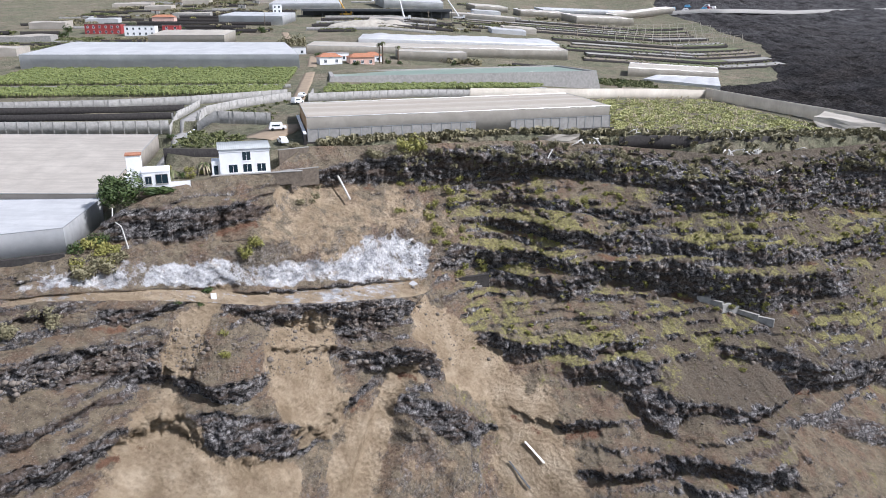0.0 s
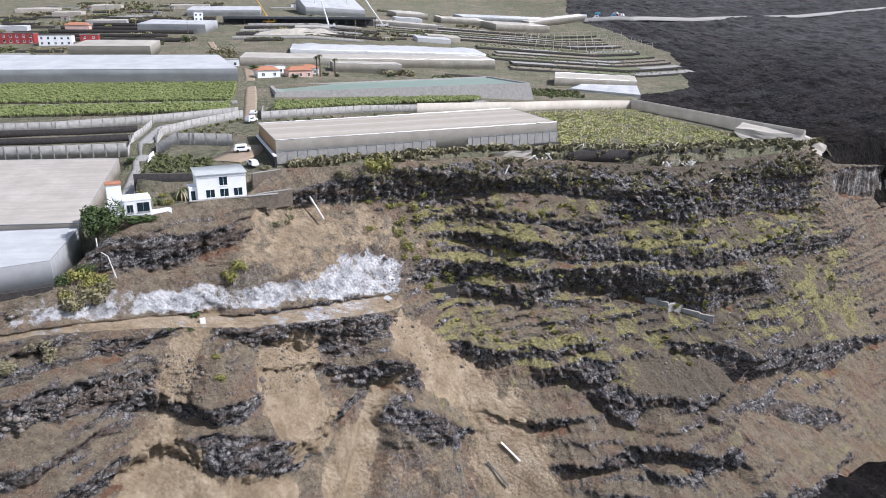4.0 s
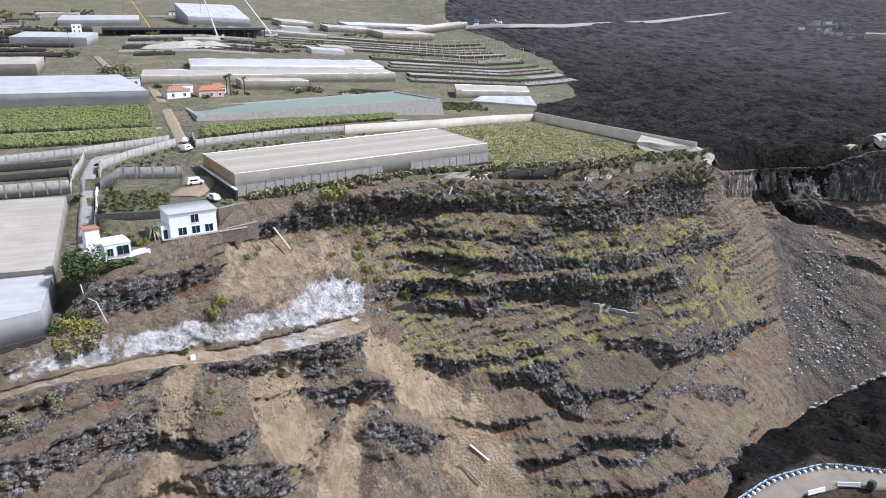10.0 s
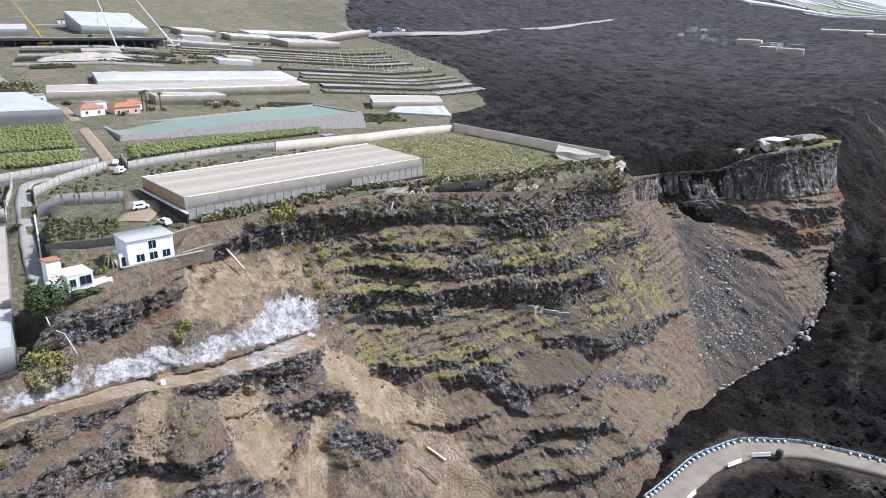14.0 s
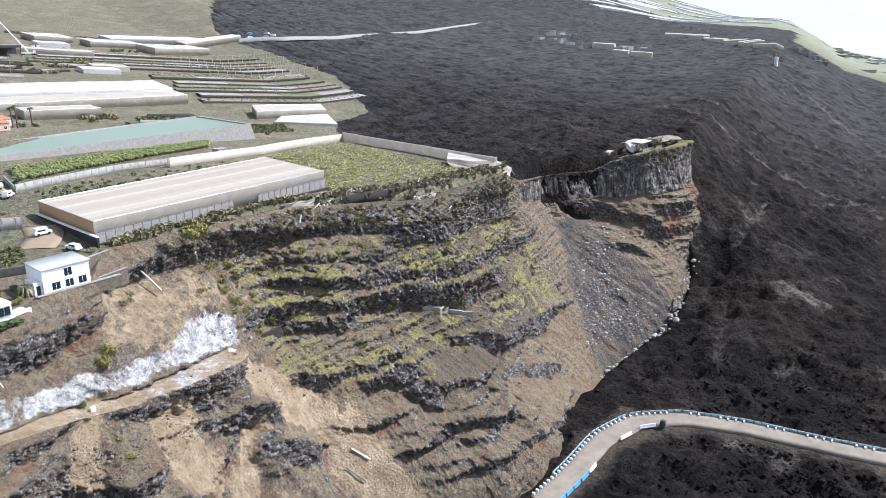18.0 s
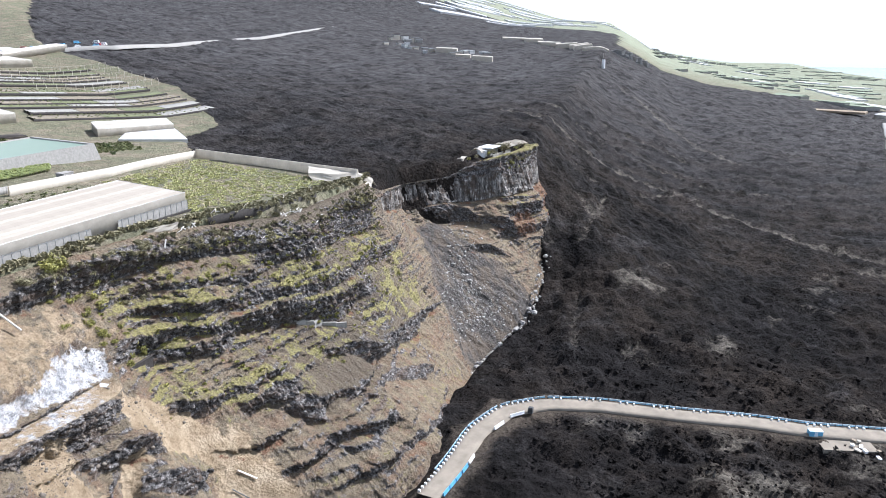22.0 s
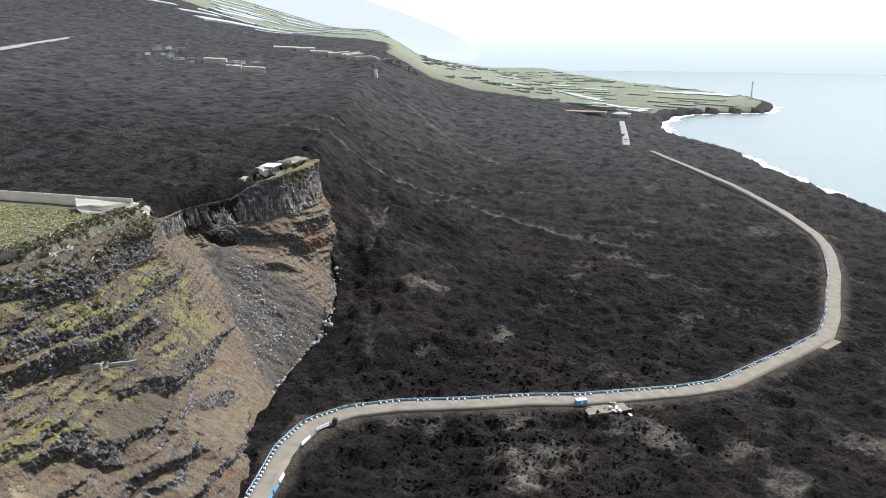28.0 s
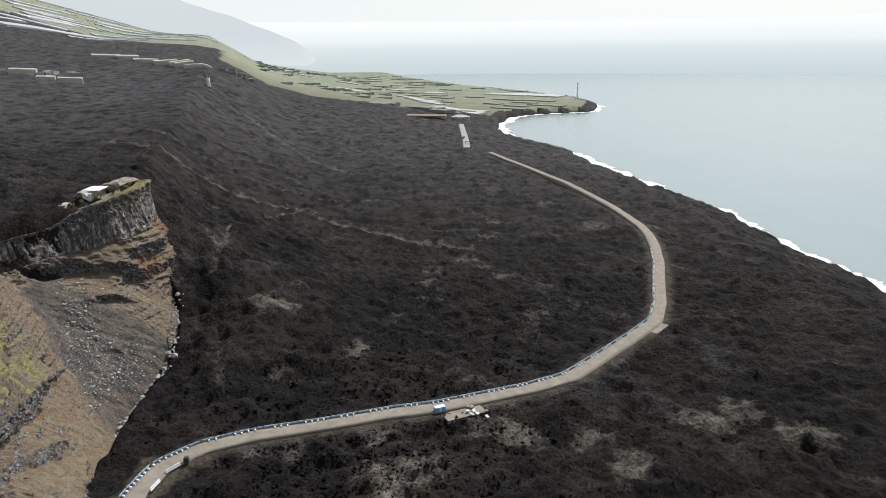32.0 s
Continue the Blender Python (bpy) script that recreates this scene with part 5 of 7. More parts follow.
bmesh.ops.solidify(bm, geom=bm.faces, thickness=0.08)
tagged(part("loose_sheeting", bm, NET_CREAM), "torn cream sheeting draped over the corner wall by the cliff edge", "tarpaulin")


def ribbon(name, pts, width, mat, label, category, lift=0.05, kind="structure", zfun=None, th=0.25):
    """A track of even width that follows the ground."""
    P = []
    pts = np.array(pts, float)
    seg = np.r_[0, np.cumsum(np.hypot(*np.diff(pts, axis=0).T))]
    s = np.arange(0, seg[-1], 1.5)
    X, Y = np.interp(s, seg, pts[:, 0]), np.interp(s, seg, pts[:, 1])
    w = np.hanning(9)
    w /= w.sum()
    X = np.convolve(np.pad(X, 4, "edge"), w, "valid")
    Y = np.convolve(np.pad(Y, 4, "edge"), w, "valid")
    dx, dy = np.gradient(X), np.gradient(Y)
    L = np.hypot(dx, dy)
    nx, ny = -dy / L, dx / L
    wid = (width / 2) * (1 + 0.10 * field(s, s * 0, 9, 77, 3))
    Z = zfun(X, Y) if zfun else ground(X, Y)[0]
    for k, dz in ((-1.0, -th), (-1.0, 0), (-0.5, 0.03), (0, 0.05), (0.5, 0.03), (1.0, 0), (1.0, -th)):
        P.append(np.stack([X + nx * wid * k, Y + ny * wid * k, Z + lift + dz], -1))
    me = grid_mesh(name, np.array(P)[:, ::-1], mat)
    return tagged(new(name, me), label, category, kind=kind), X, Y, nx, ny, Z


ribbon("dirt_track", [(-44, 214), (-45, 221), (-47, 239), (-52, 279), (-57.6, 319), (-66, 373), (-90, 428), (-102, 473)], 4.2, TRACK, "pale dirt track between the plantations", "track")
ribbon("concrete_track", [(-62, 141), (-64.5, 158), (-66.5, 176), (-67.6, 195), (-68, 209), (-60, 214)], 3.4, GREYWALL, "narrow concrete track between block walls", "track", 0.25)
ribbon("farmyard", [(-44, 163), (-40, 172), (-40, 182)], 9, TRACK, "bare earth yard beside the long greenhouse", "yard", 0.12)

banana = blade_base(10, 1.6, 0.24, 0.55, 0.85, 1.7)


def plant_rows(name, label, corners, step, row, base, mat, scale=1.0, keep=1.0, hgt=0.0, seed=1):
    """Plants in rows over a field of four corners."""
    rng = random.Random(seed)
    A, B, C, D = [np.array(p, float) for p in corners]
    n, m = int(np.linalg.norm(B - A) / step), int(np.linalg.norm(D - A) / row)
    out_ = []
    for j in range(m + 1):
        for i in range(n + 1):
            if rng.random() > keep:
                continue
            u, v = (i + rng.uniform(-0.3, 0.3)) / n, (j + rng.uniform(-0.16, 0.16)) / m
            p = A * (1 - u) * (1 - v) + B * u * (1 - v) + C * u * v + D * (1 - u) * v
            out_.append((p[0], p[1], zat(p[0], p[1]) + hgt, rng.uniform(0, 6.28), scale * rng.uniform(0.8, 1.2)))
    ob = new(name, instances(name, base, out_, mat, 0.05))
    return tagged(ob, label, "plants", kind="stuff")


plant_rows("banana_plants", "dense rows of green banana plants", ((-150, 222), (-54, 231), (-55, 246), (-150, 238)), 1.3, 1.7, banana, BANANA, 0.8, seed=1)
plant_rows("banana_plants", "dense rows of green banana plants behind a low wall", ((-165, 250), (-56, 253), (-60, 296), (-165, 293)), 1.35, 1.75, banana, BANANA, 0.8, seed=2)
plant_rows("banana_plants", "rows of green banana plants below the pond", ((-38, 232), (36, 279), (40, 291), (-39, 247)), 1.3, 1.7, banana, BANANA, 0.8, 0.95, seed=3)
weeds = leafy_base(5, 26, 0.9, 0.5, 0.22)
plant_rows("low_greens", "patchy green weeds in a strip behind the greenhouse", ((-34, 205), (35, 236), (33, 249), (-36, 216)), 2.6, 3.2, weeds, GREENS, 1.0, 0.5, seed=4)
plant_rows("low_greens", "overgrown garden of low green shrubs", ((-60, 155), (-47, 155), (-47, 166), (-60, 171)), 1.5, 1.7, weeds, GREENS, 1.1, 0.75, seed=5)
plant_rows("low_greens", "weeds in a walled plot beside the track", ((-62, 188), (-46, 184), (-46, 216), (-60, 200)), 2.0, 2.4, weeds, GREENS, 1.0, 0.55, seed=6)
plant_rows("low_greens", "green undergrowth in the withered plantation", ((46, 182), (112, 200), (104, 284), (42, 246)), 2.0, 2.2, leafy_base(9, 40, 1.2, 0.22, 0.2), WEEDS, 1.1, 0.8, seed=7)
plant_rows("withered_banana_plants", "withered pale banana stalks leaning over green weeds", ((48, 186), (112, 202), (104, 284), (44, 244)), 2.6, 3.2, blade_base(6, 1.2, 0.08, 0.75, 0.5, 1.3, 8), DRY, 1.0, 0.34, seed=8)
plant_rows("low_greens", "scrub along the cliff top below the greenhouse", ((-28, 157.5), (44, 176), (92, 178), (-20, 161)), 1.6, 2.0, weeds, SHRUB_DRY, 1.2, 0.55, seed=9)
plant_rows("low_greens", "green crop strip by the white greenhouse", ((62, 318), (98, 330), (100, 350), (66, 345)), 2.2, 2.6, weeds, GREENS, 1.4, 0.8, seed=10)

# pond: a raised basin full of green water
PA, PB, PC, PD = (-41, 263), (64, 302), (54, 347), (-47, 296)
pond = thing("irrigation_pond", Matrix.Translation((-43, 249, 112)), "raised irrigation pond of green water in sloping concrete walls", "pond")
pz = 116.0
bm = bmesh.new()
ring = []
cen = np.mean([PA, PB, PC, PD], axis=0)
for s_, z_ in ((1.05, 106), (1.0, pz), (0.975, pz), (0.955, pz - 1.6)):
    ring.append([bm.verts.new((cen[0] + (p[0] - cen[0]) * s_ + 43, cen[1] + (p[1] - cen[1]) * s_ - 249, z_ - 112)) for p in (PA, PB, PC, PD)])
for r0, r1 in zip(ring, ring[1:]):
    for i in range(4):
        bm.faces.new((r0[i], r0[(i + 1) % 4], r1[(i + 1) % 4], r1[i]))
part("basin_wall", bm, GREYWALL, pond)
bm = bmesh.new()
bm.faces.new([bm.verts.new((cen[0] + (p[0] - cen[0]) * 0.972 + 43, cen[1] + (p[1] - cen[1]) * 0.972 - 249, pz - 112 - 0.55)) for p in (PA, PB, PC, PD)])
part("water_surface", bm, POND, pond, "still green water")

# stepped terraces behind, one wall and bed each
BEDS = (plain("dry_bed_earth", (0.26, 0.225, 0.17), 0.95, var=0.4, size=3), plain("grassy_bed", (0.17, 0.185, 0.10), 0.95, var=0.4, size=3), plain("grey_bed_netting", (0.33, 0.32, 0.29), 0.9, var=0.3, size=4))
for k_ in range(12):
    y0 = 425 + k_ * 17 + (k_ % 3) * 3
    x0 = 82 + 6 * math.sin(k_ * 2.1) - (70 if k_ > 6 else 0)
    x1 = min(200 + 4 * math.sin(k_ * 1.3) + (20 if k_ < 5 else 8), 212)
    tilt = 0.16
    ob = wall("dark stone wall of a stepped terrace", [(x0, y0), ((x0 + x1) / 2, y0 + tilt * (x1 - x0) / 2), (x1, y0 + tilt * (x1 - x0))], 1.3 + 0.4 * (k_ % 2), DARKSTONE, 0, 0.5, "terraces")
    cut = np.linspace(x0 + 1, x1 - 1, 4 + k_ % 2)
    for m_, (xa, xb) in enumerate(zip(cut, cut[1:])):
        bu = np.linspace(xa + 0.4, xb - 0.4, 7)
        rise = 1.25 + 0.4 * (k_ % 2)
        bed = np.array([np.stack([bu, y0 + tilt * (bu - x0) + dy_, np.array([zat(x_, y0 + tilt * (x_ - x0) + max(dy_, 0.5)) for x_ in bu]) + dz_], -1) for dy_, dz_ in ((0.3, -1.5), (0.3, rise), (6, rise - 0.2), (13.5, rise - 0.6), (13.6, -1.5))])
        tagged(new("terrace_bed", grid_mesh("terrace_bed", bed[::-1], BEDS[(k_ * 2 + m_) % 3], False)), "flat planted bed of a stepped terrace", "terrace", kind="structure")
    if k_ % 3 != 1:
        plant_rows("terrace_crop", "sparse crop on a stepped terrace", ((x0 + 2, y0 + 3), (x1 - 4, y0 + 3 + tilt * (x1 - x0)), (x1 - 4, y0 + 13 + tilt * (x1 - x0)), (x0 + 2, y0 + 13)), 3.2, 3.4, weeds, GREENS, 0.9, 0.6, 1.1, seed=30 + k_)
for k_ in range(7):
    y0 = 470 + k_ * 22
    wall("dark stone wall of a stepped terrace", [(-215, y0 + 4), (-120 - (k_ % 2) * 12, y0)], 2.4, DARKSTONE, 6, 0.5, "terraces")
for k_ in range(5):
    y0 = 485 + k_ * 20
    wall("dark stone wall of a stepped terrace", [(-90, y0), (-5 + 12 * (k_ % 2), y0 + 6)], 2.0, DARKSTONE if k_ % 2 else BLOCK, 6, 0.5, "terraces")
# ---- houses ----
def window(parent, x0, x1, z0, z1, y=0.0, frame_mat=WHITE):
    """A window in a wall that faces -y: frame, pane and sill."""
    w_ = part("window", boxes(((x0 - 0.08, y - 0.06, z0 - 0.08), (x0, y + 0.05, z1 + 0.08)), ((x1, y - 0.06, z0 - 0.08), (x1 + 0.08, y + 0.05, z1 + 0.08)), ((x0, y - 0.06, z1), (x1, y + 0.05, z1 + 0.08)), ((x0, y - 0.06, z0 - 0.08), (x1, y + 0.05, z0))), frame_mat, parent)
    part("pane", boxes(((x0, y - 0.02, z0), (x1, y + 0.02, z1))), GLASS_DARK, w_, "dark glass pane")
    part("mullion", boxes((((x0 + x1) / 2 - 0.03, y - 0.05, z0), ((x0 + x1) / 2 + 0.03, y - 0.025, z1))), frame_mat, w_)
    part("sill", boxes(((x0 - 0.15, y - 0.16, z0 - 0.16), (x1 + 0.15, y + 0.0, z0 - 0.085))), frame_mat, w_)
    return w_


def plan(a, b, z):
    return Matrix.Translation((a[0], a[1], z)) @ Matrix.Rotation(math.atan2(b[1] - a[1], b[0] - a[0]), 4, "Z")


house = thing("house", plan((-45.2, 140.8), (-35.7, 143.8), 104.2), "white two-storey house with a grey metal roof on a stone terrace", "house")
bm = boxes(((0, 0, -0.6), (9.9, 7, 5.3)))
bmesh.ops.bevel(bm, geom=bm.edges, offset=0.04, segments=1)
part("wall", bm, WHITE, house)
ru = np.linspace(-0.3, 10.2, 85)
rz = 0.045 * np.sin(ru / 0.42 * 2 * np.pi)
sheet_ = np.array([np.stack([ru, np.full_like(ru, y_), 5.36 + 0.052 * (y_ + 0.35) + dz_ + rz * up_], -1) for y_, dz_, up_ in ((-0.35, -0.06, 0), (-0.35, 0.04, 1), (7.3, 0.04, 1), (7.3, -0.06, 0), (-0.35, -0.06, 0))])
mesh_part("roof", grid_mesh("roof", sheet_, plain("grey_metal_roof", (0.42, 0.44, 0.43), 0.6, var=0.2, size=1.5), False), None, house)
part("cornice", boxes(((-0.1, -0.12, 4.75), (10, 0.0, 4.95))), WHITE, house)
for x in (1.7, 4.5, 7.3):
    window(house, x, x + 1.7, 0.55, 2.15)
window(house, 4.5, 6.1, 2.95, 4.7)
annex = part("annex", boxes(((-1.6, 0.6, -0.6), (0, 4.5, 2.9))), WHITE, house)
part("door", boxes(((-1.2, 0.55, 0), (-0.4, 0.6, 2.05))), GLASS_DARK, annex, "dark glazed door")
terrace = thing("terrace", plan((-46.6, 139.4), (-35.7, 143.0), 104.2), "low stone terrace wall with a pale coping before the house", "terrace")
part("stone_wall", boxes(((0, -0.2, -2.4), (18, 0.5, 0.2))), plain("brown_stone_wall", (0.17, 0.14, 0.11), 0.95, var=0.45, size=0.6), terrace)
part("coping", boxes(((-0.1, -0.3, 0.2), (18.1, 0.6, 0.34))), GREYWALL, terrace)
part("paving", boxes(((0, 0.5, -0.6), (18, 1.6, 0.02))), GREYWALL, terrace)
shed_wall = thing("stone_wall", plan((-35.2, 150), (-30.5, 153.5), 104.5), "brown stone wall between house and greenhouse", "wall")
part("wall_panel", boxes(((0, 0, -1.5), (7, 0.5, 3.4))), bpy.data.materials["brown_stone_wall"], shed_wall)
part("coping", boxes(((-0.05, -0.05, 3.4), (7.05, 0.55, 3.52))), GREYWALL, shed_wall)

cottage = thing("cottage", plan((-56.4, 129.7), (-51.9, 131.4), 104.0), "small white cottage with a square stair tower and terrace", "house")
part("wall", boxes(((0, 0, -0.8), (4.8, 5.4, 3.0))), WHITE, cottage)
part("roof", boxes(((-0.1, -0.1, 3.0), (4.9, 5.5, 3.2))), WHITE, cottage)
window(cottage, 0.5, 1.5, 0.8, 2.2, frame_mat=GREYWALL)
window(cottage, 2.3, 4.4, 0.8, 2.5, frame_mat=GREYWALL)
tower_ = part("stair_tower", boxes(((-2.6, 2.0, -0.8), (0, 4.8, 6.0))), WHITE, cottage)
part("tile_cap", boxes(((-2.75, 1.85, 6.0), (0.15, 4.95, 6.22))), TERRA, tower_, "terracotta tile cap")
part("side_wall", boxes(((-3.2, 0.4, -0.8), (0, 2.0, 2.2))), WHITE, cottage)
part("terrace_slab", boxes(((4.8, 0.2, -1.2), (8.4, 4.0, 0.15)), ((4.8, 0.2, 0.15), (8.4, 0.4, 0.9))), WHITE, cottage)
ribbon("garden_path", [(-48.6, 132.2), (-46.2, 133.6), (-45.2, 136.2), (-46.4, 138.6)], 1.3, GREYWALL, "curved pale garden path below the house", "path", 0.1)
for label, a, b, w_, d_, h_, wallm, roofm in (("low farmhouse with a terracotta roof beside the track", (-54, 318), (-44, 322), 10, 7, 3.2, WHITE, TERRA), ("pink walled farmhouse with a hipped terracotta roof", (-41, 321), (-30, 325), 11, 8, 3.4, plain("pink_render", (0.62, 0.42, 0.34), 0.85), TERRA), ("white farm store with a flat roof", (-52, 333), (-42, 337), 9, 6, 3.4, WHITE, GREYWALL), ("white outbuilding with a terracotta roof", (-36, 335), (-28, 338), 8, 6, 3.0, WHITE, TERRA), ("white house with red side wings on the upper terraces", (-196, 452), (-176, 455), 18, 9, 6, WHITE, GREYWALL), ("long dark red house on the upper terraces", (-225, 462), (-200, 464), 22, 9, 6, REDPAINT, GREYWALL), ("red house beside the white one", (-174, 456), (-164, 458), 10, 9, 6, REDPAINT, GREYWALL), ("pale house among the upper terraces", (-205, 520), (-188, 522), 15, 9, 5, plain("pink_stucco", (0.6, 0.42, 0.36), 0.85), TERRA), ("white tall water tower house", (-124, 540), (-118, 541), 6, 6, 12, WHITE, GREYWALL), ("white block on the upper terraces", (-88, 360), (-66, 364), 20, 8, 3.5, WHITE, GREYWALL), ("grey pump house by the wind wall", (33, 258), (38, 260), 5, 3.5, 2.6, GREYWALL, GREYWALL)):
    z_ = min(zat(*a), zat(*b))
    h = thing("house", plan(a, b, z_), label, "house", "farm buildings")
    part("wall", boxes(((0, 0, -1.5), (w_, d_, h_))), wallm, h)
    bm = bmesh.new()
    if roofm is TERRA:
        q = [bm.verts.new(p) for p in ((-0.4, -0.4, h_), (w_ + 0.4, -0.4, h_), (w_ + 0.4, d_ + 0.4, h_), (-0.4, d_ + 0.4, h_), (2.5, d_ / 2, h_ + 1.7), (w_ - 2.5, d_ / 2, h_ + 1.7))]
        for f_ in ((0, 1, 5, 4), (1, 2, 5), (2, 3, 4, 5), (3, 0, 4), (3, 2, 1, 0)):
            bm.faces.new([q[i] for i in f_])
    else:
        box(bm, (-0.15, -0.15, h_), (w_ + 0.15, d_ + 0.15, h_ + 0.25))
    part("roof", bm, roofm, h)
    n = max(2, int(w_ / 3.5))
    for fl in range(max(1, int(h_ / 2.9))):
        for i in range(n):
            x = (i + 0.5) * w_ / n
            window(h, x - 0.55, x + 0.55, 0.8 + fl * 2.9, 2.1 + fl * 2.9)


# ---- cars ----
def make_car(m, label, mat=CARWHITE, van=0.0):
    c = thing("car", m, label, "car", "parked cars")
    bm = bmesh.new()
    box(bm, (-2.1, -0.85, 0.35), (2.1, 0.85, 0.95))
    bmesh.ops.bevel(bm, geom=bm.edges, offset=0.16, segments=2)
    part("body", bm, mat, c)
    bm = bmesh.new()
    box(bm, (-1.9 - 0.1 * van, -0.76, 0.9), (0.9 + 0.4 * van, 0.76, 1.5 + 0.4 * van))
    for p in bm.verts:
        if p.co.z > 1.2:
            p.co.x *= 0.82
            p.co.y *= 0.86
    cab = part("cabin", bm, mat, c)
    part("windscreen", boxes(((0.72, -0.6, 1.0), (0.86, 0.6, 1.42))), GLASS_DARK, cab)
    part("side_window", boxes(((-1.4, -0.765, 1.02), (0.55, -0.70, 1.40))), GLASS_DARK, cab)
    part("side_window", boxes(((-1.4, 0.70, 1.02), (0.55, 0.765, 1.40))), GLASS_DARK, cab)
    for x in (-1.3, 1.3):
        for y in (-0.8, 0.8):
            bm = bmesh.new()
            tube(bm, (x, y - 0.1, 0.33), (x, y + 0.1, 0.33), 0.33, n=12)
            part("wheel", bm, RUBBER, c)
    return c


for x, y, a, lab, v in ((-40.6, 173.2, 20, "small white van parked in the earth yard", 1), (-36.2, 158.6, 115, "white car parked behind the house", 0), (-43.5, 213, 60, "white van beside the dirt track", 1), (-44.3, 225, 85, "white car on the dirt track", 0), (-50, 326, 20, "white car by the farmhouses", 0)):
    make_car(pose(x, y, zat(x, y) + 0.22, 0, 0, a), lab, van=v)

# ---- pipe, planks and debris on the cliff ----
bm = bmesh.new()
pp = [(-27.5, 157.5, 106.6), (-25.4, 156.0, 104.6), (-20.2, 149.0, 97.4)]
for a, b in zip(pp, pp[1:]):
    tube(bm, a, b, 0.24, n=10)
tagged(part("drain_pipe", bm, plain("pale_pipe", (0.62, 0.60, 0.56), 0.6)), "pale drain pipe running down the slope from the greenhouse", "pipe")
bm = bmesh.new()
pp = [(-60.4, 124.6, 101.5), (-59.6, 122.4, 99.8), (-57.6, 121.2, 99.0), (-56.0, 119.4, 95.4)]
for a, b in zip(pp, pp[1:]):
    tube(bm, a, b, 0.1, n=8)
tagged(part("drain_pipe", bm, bpy.data.materials["pale_pipe"]), "thin bent pale pipe hanging down the rock below the cottage", "pipe")


def lying(name, x0, z0, x1, z1, w_, mat, label, category, lift=0.35):
    a, b = Vector(on_cliff(x0, z0)), Vector(on_cliff(x1, z1))
    a.z += lift
    b.z += lift
    d = b - a
    q = d.to_track_quat("X", "Z").to_matrix().to_4x4()
    bm = boxes(((0, -w_ / 2, -0.06), (d.length, w_ / 2, 0.06)))
    ob = part(name, bm, mat)
    ob.matrix_world = Matrix.Translation(a) @ q
    return tagged(ob, label, category)


lying("plank", 16.8, 51.8, 20.5, 48.6, 0.45, WHITE, "long white plank lying on the talus", "plank", 0.7)
lying("beam", 13.5, 48.4, 17.4, 44.6, 0.4, DARKGREY, "dark rusty beam lying on the talus", "beam", 0.7)
lying("plank", 26.5, 104.2, 24.0, 100.6, 0.35, bpy.data.materials["pale_pipe"], "thin pale plank leaning on the rock face", "plank", 0.8)
lying("plank", 84, 100.6, 80, 98.6, 0.4, bpy.data.materials["pale_pipe"], "bleached board on the cliff top", "plank", 0.7)
bm = bmesh.new()
box(bm, (-5.5, -0.2, -1.3), (5.0, 0.15, 1.6))
bmesh.ops.subdivide_edges(bm, edges=bm.edges, cuts=3, use_grid_fill=True)
for p in bm.verts:
    p.co += Vector((0, noise.noise(p.co * 0.7) * 1.2, noise.noise(p.co * 0.5 + Vector((9, 0, 0))) * 0.7))
ob = tagged(part("torn_sheeting", bm, NET_CREAM), "torn cream sheeting hanging over the cliff edge", "tarpaulin")
ob.matrix_world = plan((29, 175.6), (37, 175.9), 105.9)
for k_, (x_, n_) in enumerate(((78, 11), (70, 5), (36, 6))):
    rr = random.Random(60 + k_)
    for i in range(n_):
        bm = bmesh.new()
        p0 = Vector((rr.uniform(-2.5, 2.5), rr.uniform(-0.6, 1.5), rr.uniform(0.2, 1.2)))
        d_ = Vector((rr.uniform(-2.4, 2.4), rr.uniform(-1.6, 0.2), rr.uniform(-3.6, 1.2)))
        for m_ in range(4):
            p1 = p0 + d_ * 0.33 + Vector((rr.uniform(-0.4, 0.4), rr.uniform(-0.2, 0.2), rr.uniform(-0.3, 0.3)))
            tube(bm, p0, p1, 0.24 - 0.05 * m_, 0.2 - 0.05 * m_, 6)
            p0 = p1
        ob = tagged(part("dead_root", bm, bpy.data.materials["pale_pipe"]), "bleached dead root hanging over the cliff edge", "root", "dead roots")
        ob.location = (x_, float(np.interp(x_, RIM_X, RIM_Y)) - 0.4, float(np.interp(x_, RIM_X, RIM_Z)) + 0.3)
rng = random.Random(5)
for i in range(26):
    x = rng.uniform(36, 100)
    y = np.interp(x, RIM_X, RIM_Y) + rng.uniform(0, 7)
    z = zat(x, y) + 0.6
    bm = bmesh.new()
    a = Vector((0, 0, 0))
    d = Vector((rng.uniform(-1, 1), rng.uniform(-0.8, 0.8), rng.uniform(0.0, 0.7))) * rng.uniform(1.2, 3.2)
    m_ = a + d * 0.5 + Vector((rng.uniform(-.4, .4), rng.uniform(-.4, .4), rng.uniform(0, .5)))
    tube(bm, a, m_, 0.14, 0.12, 6)
    tube(bm, m_, a + d, 0.12, 0.05, 6)
    ob = tagged(part("dead_branch", bm, bpy.data.materials["pale_pipe"]), "bleached dead branch on the cliff top", "branch", "dead branches")
    ob.location = (x, y, z - 0.2)

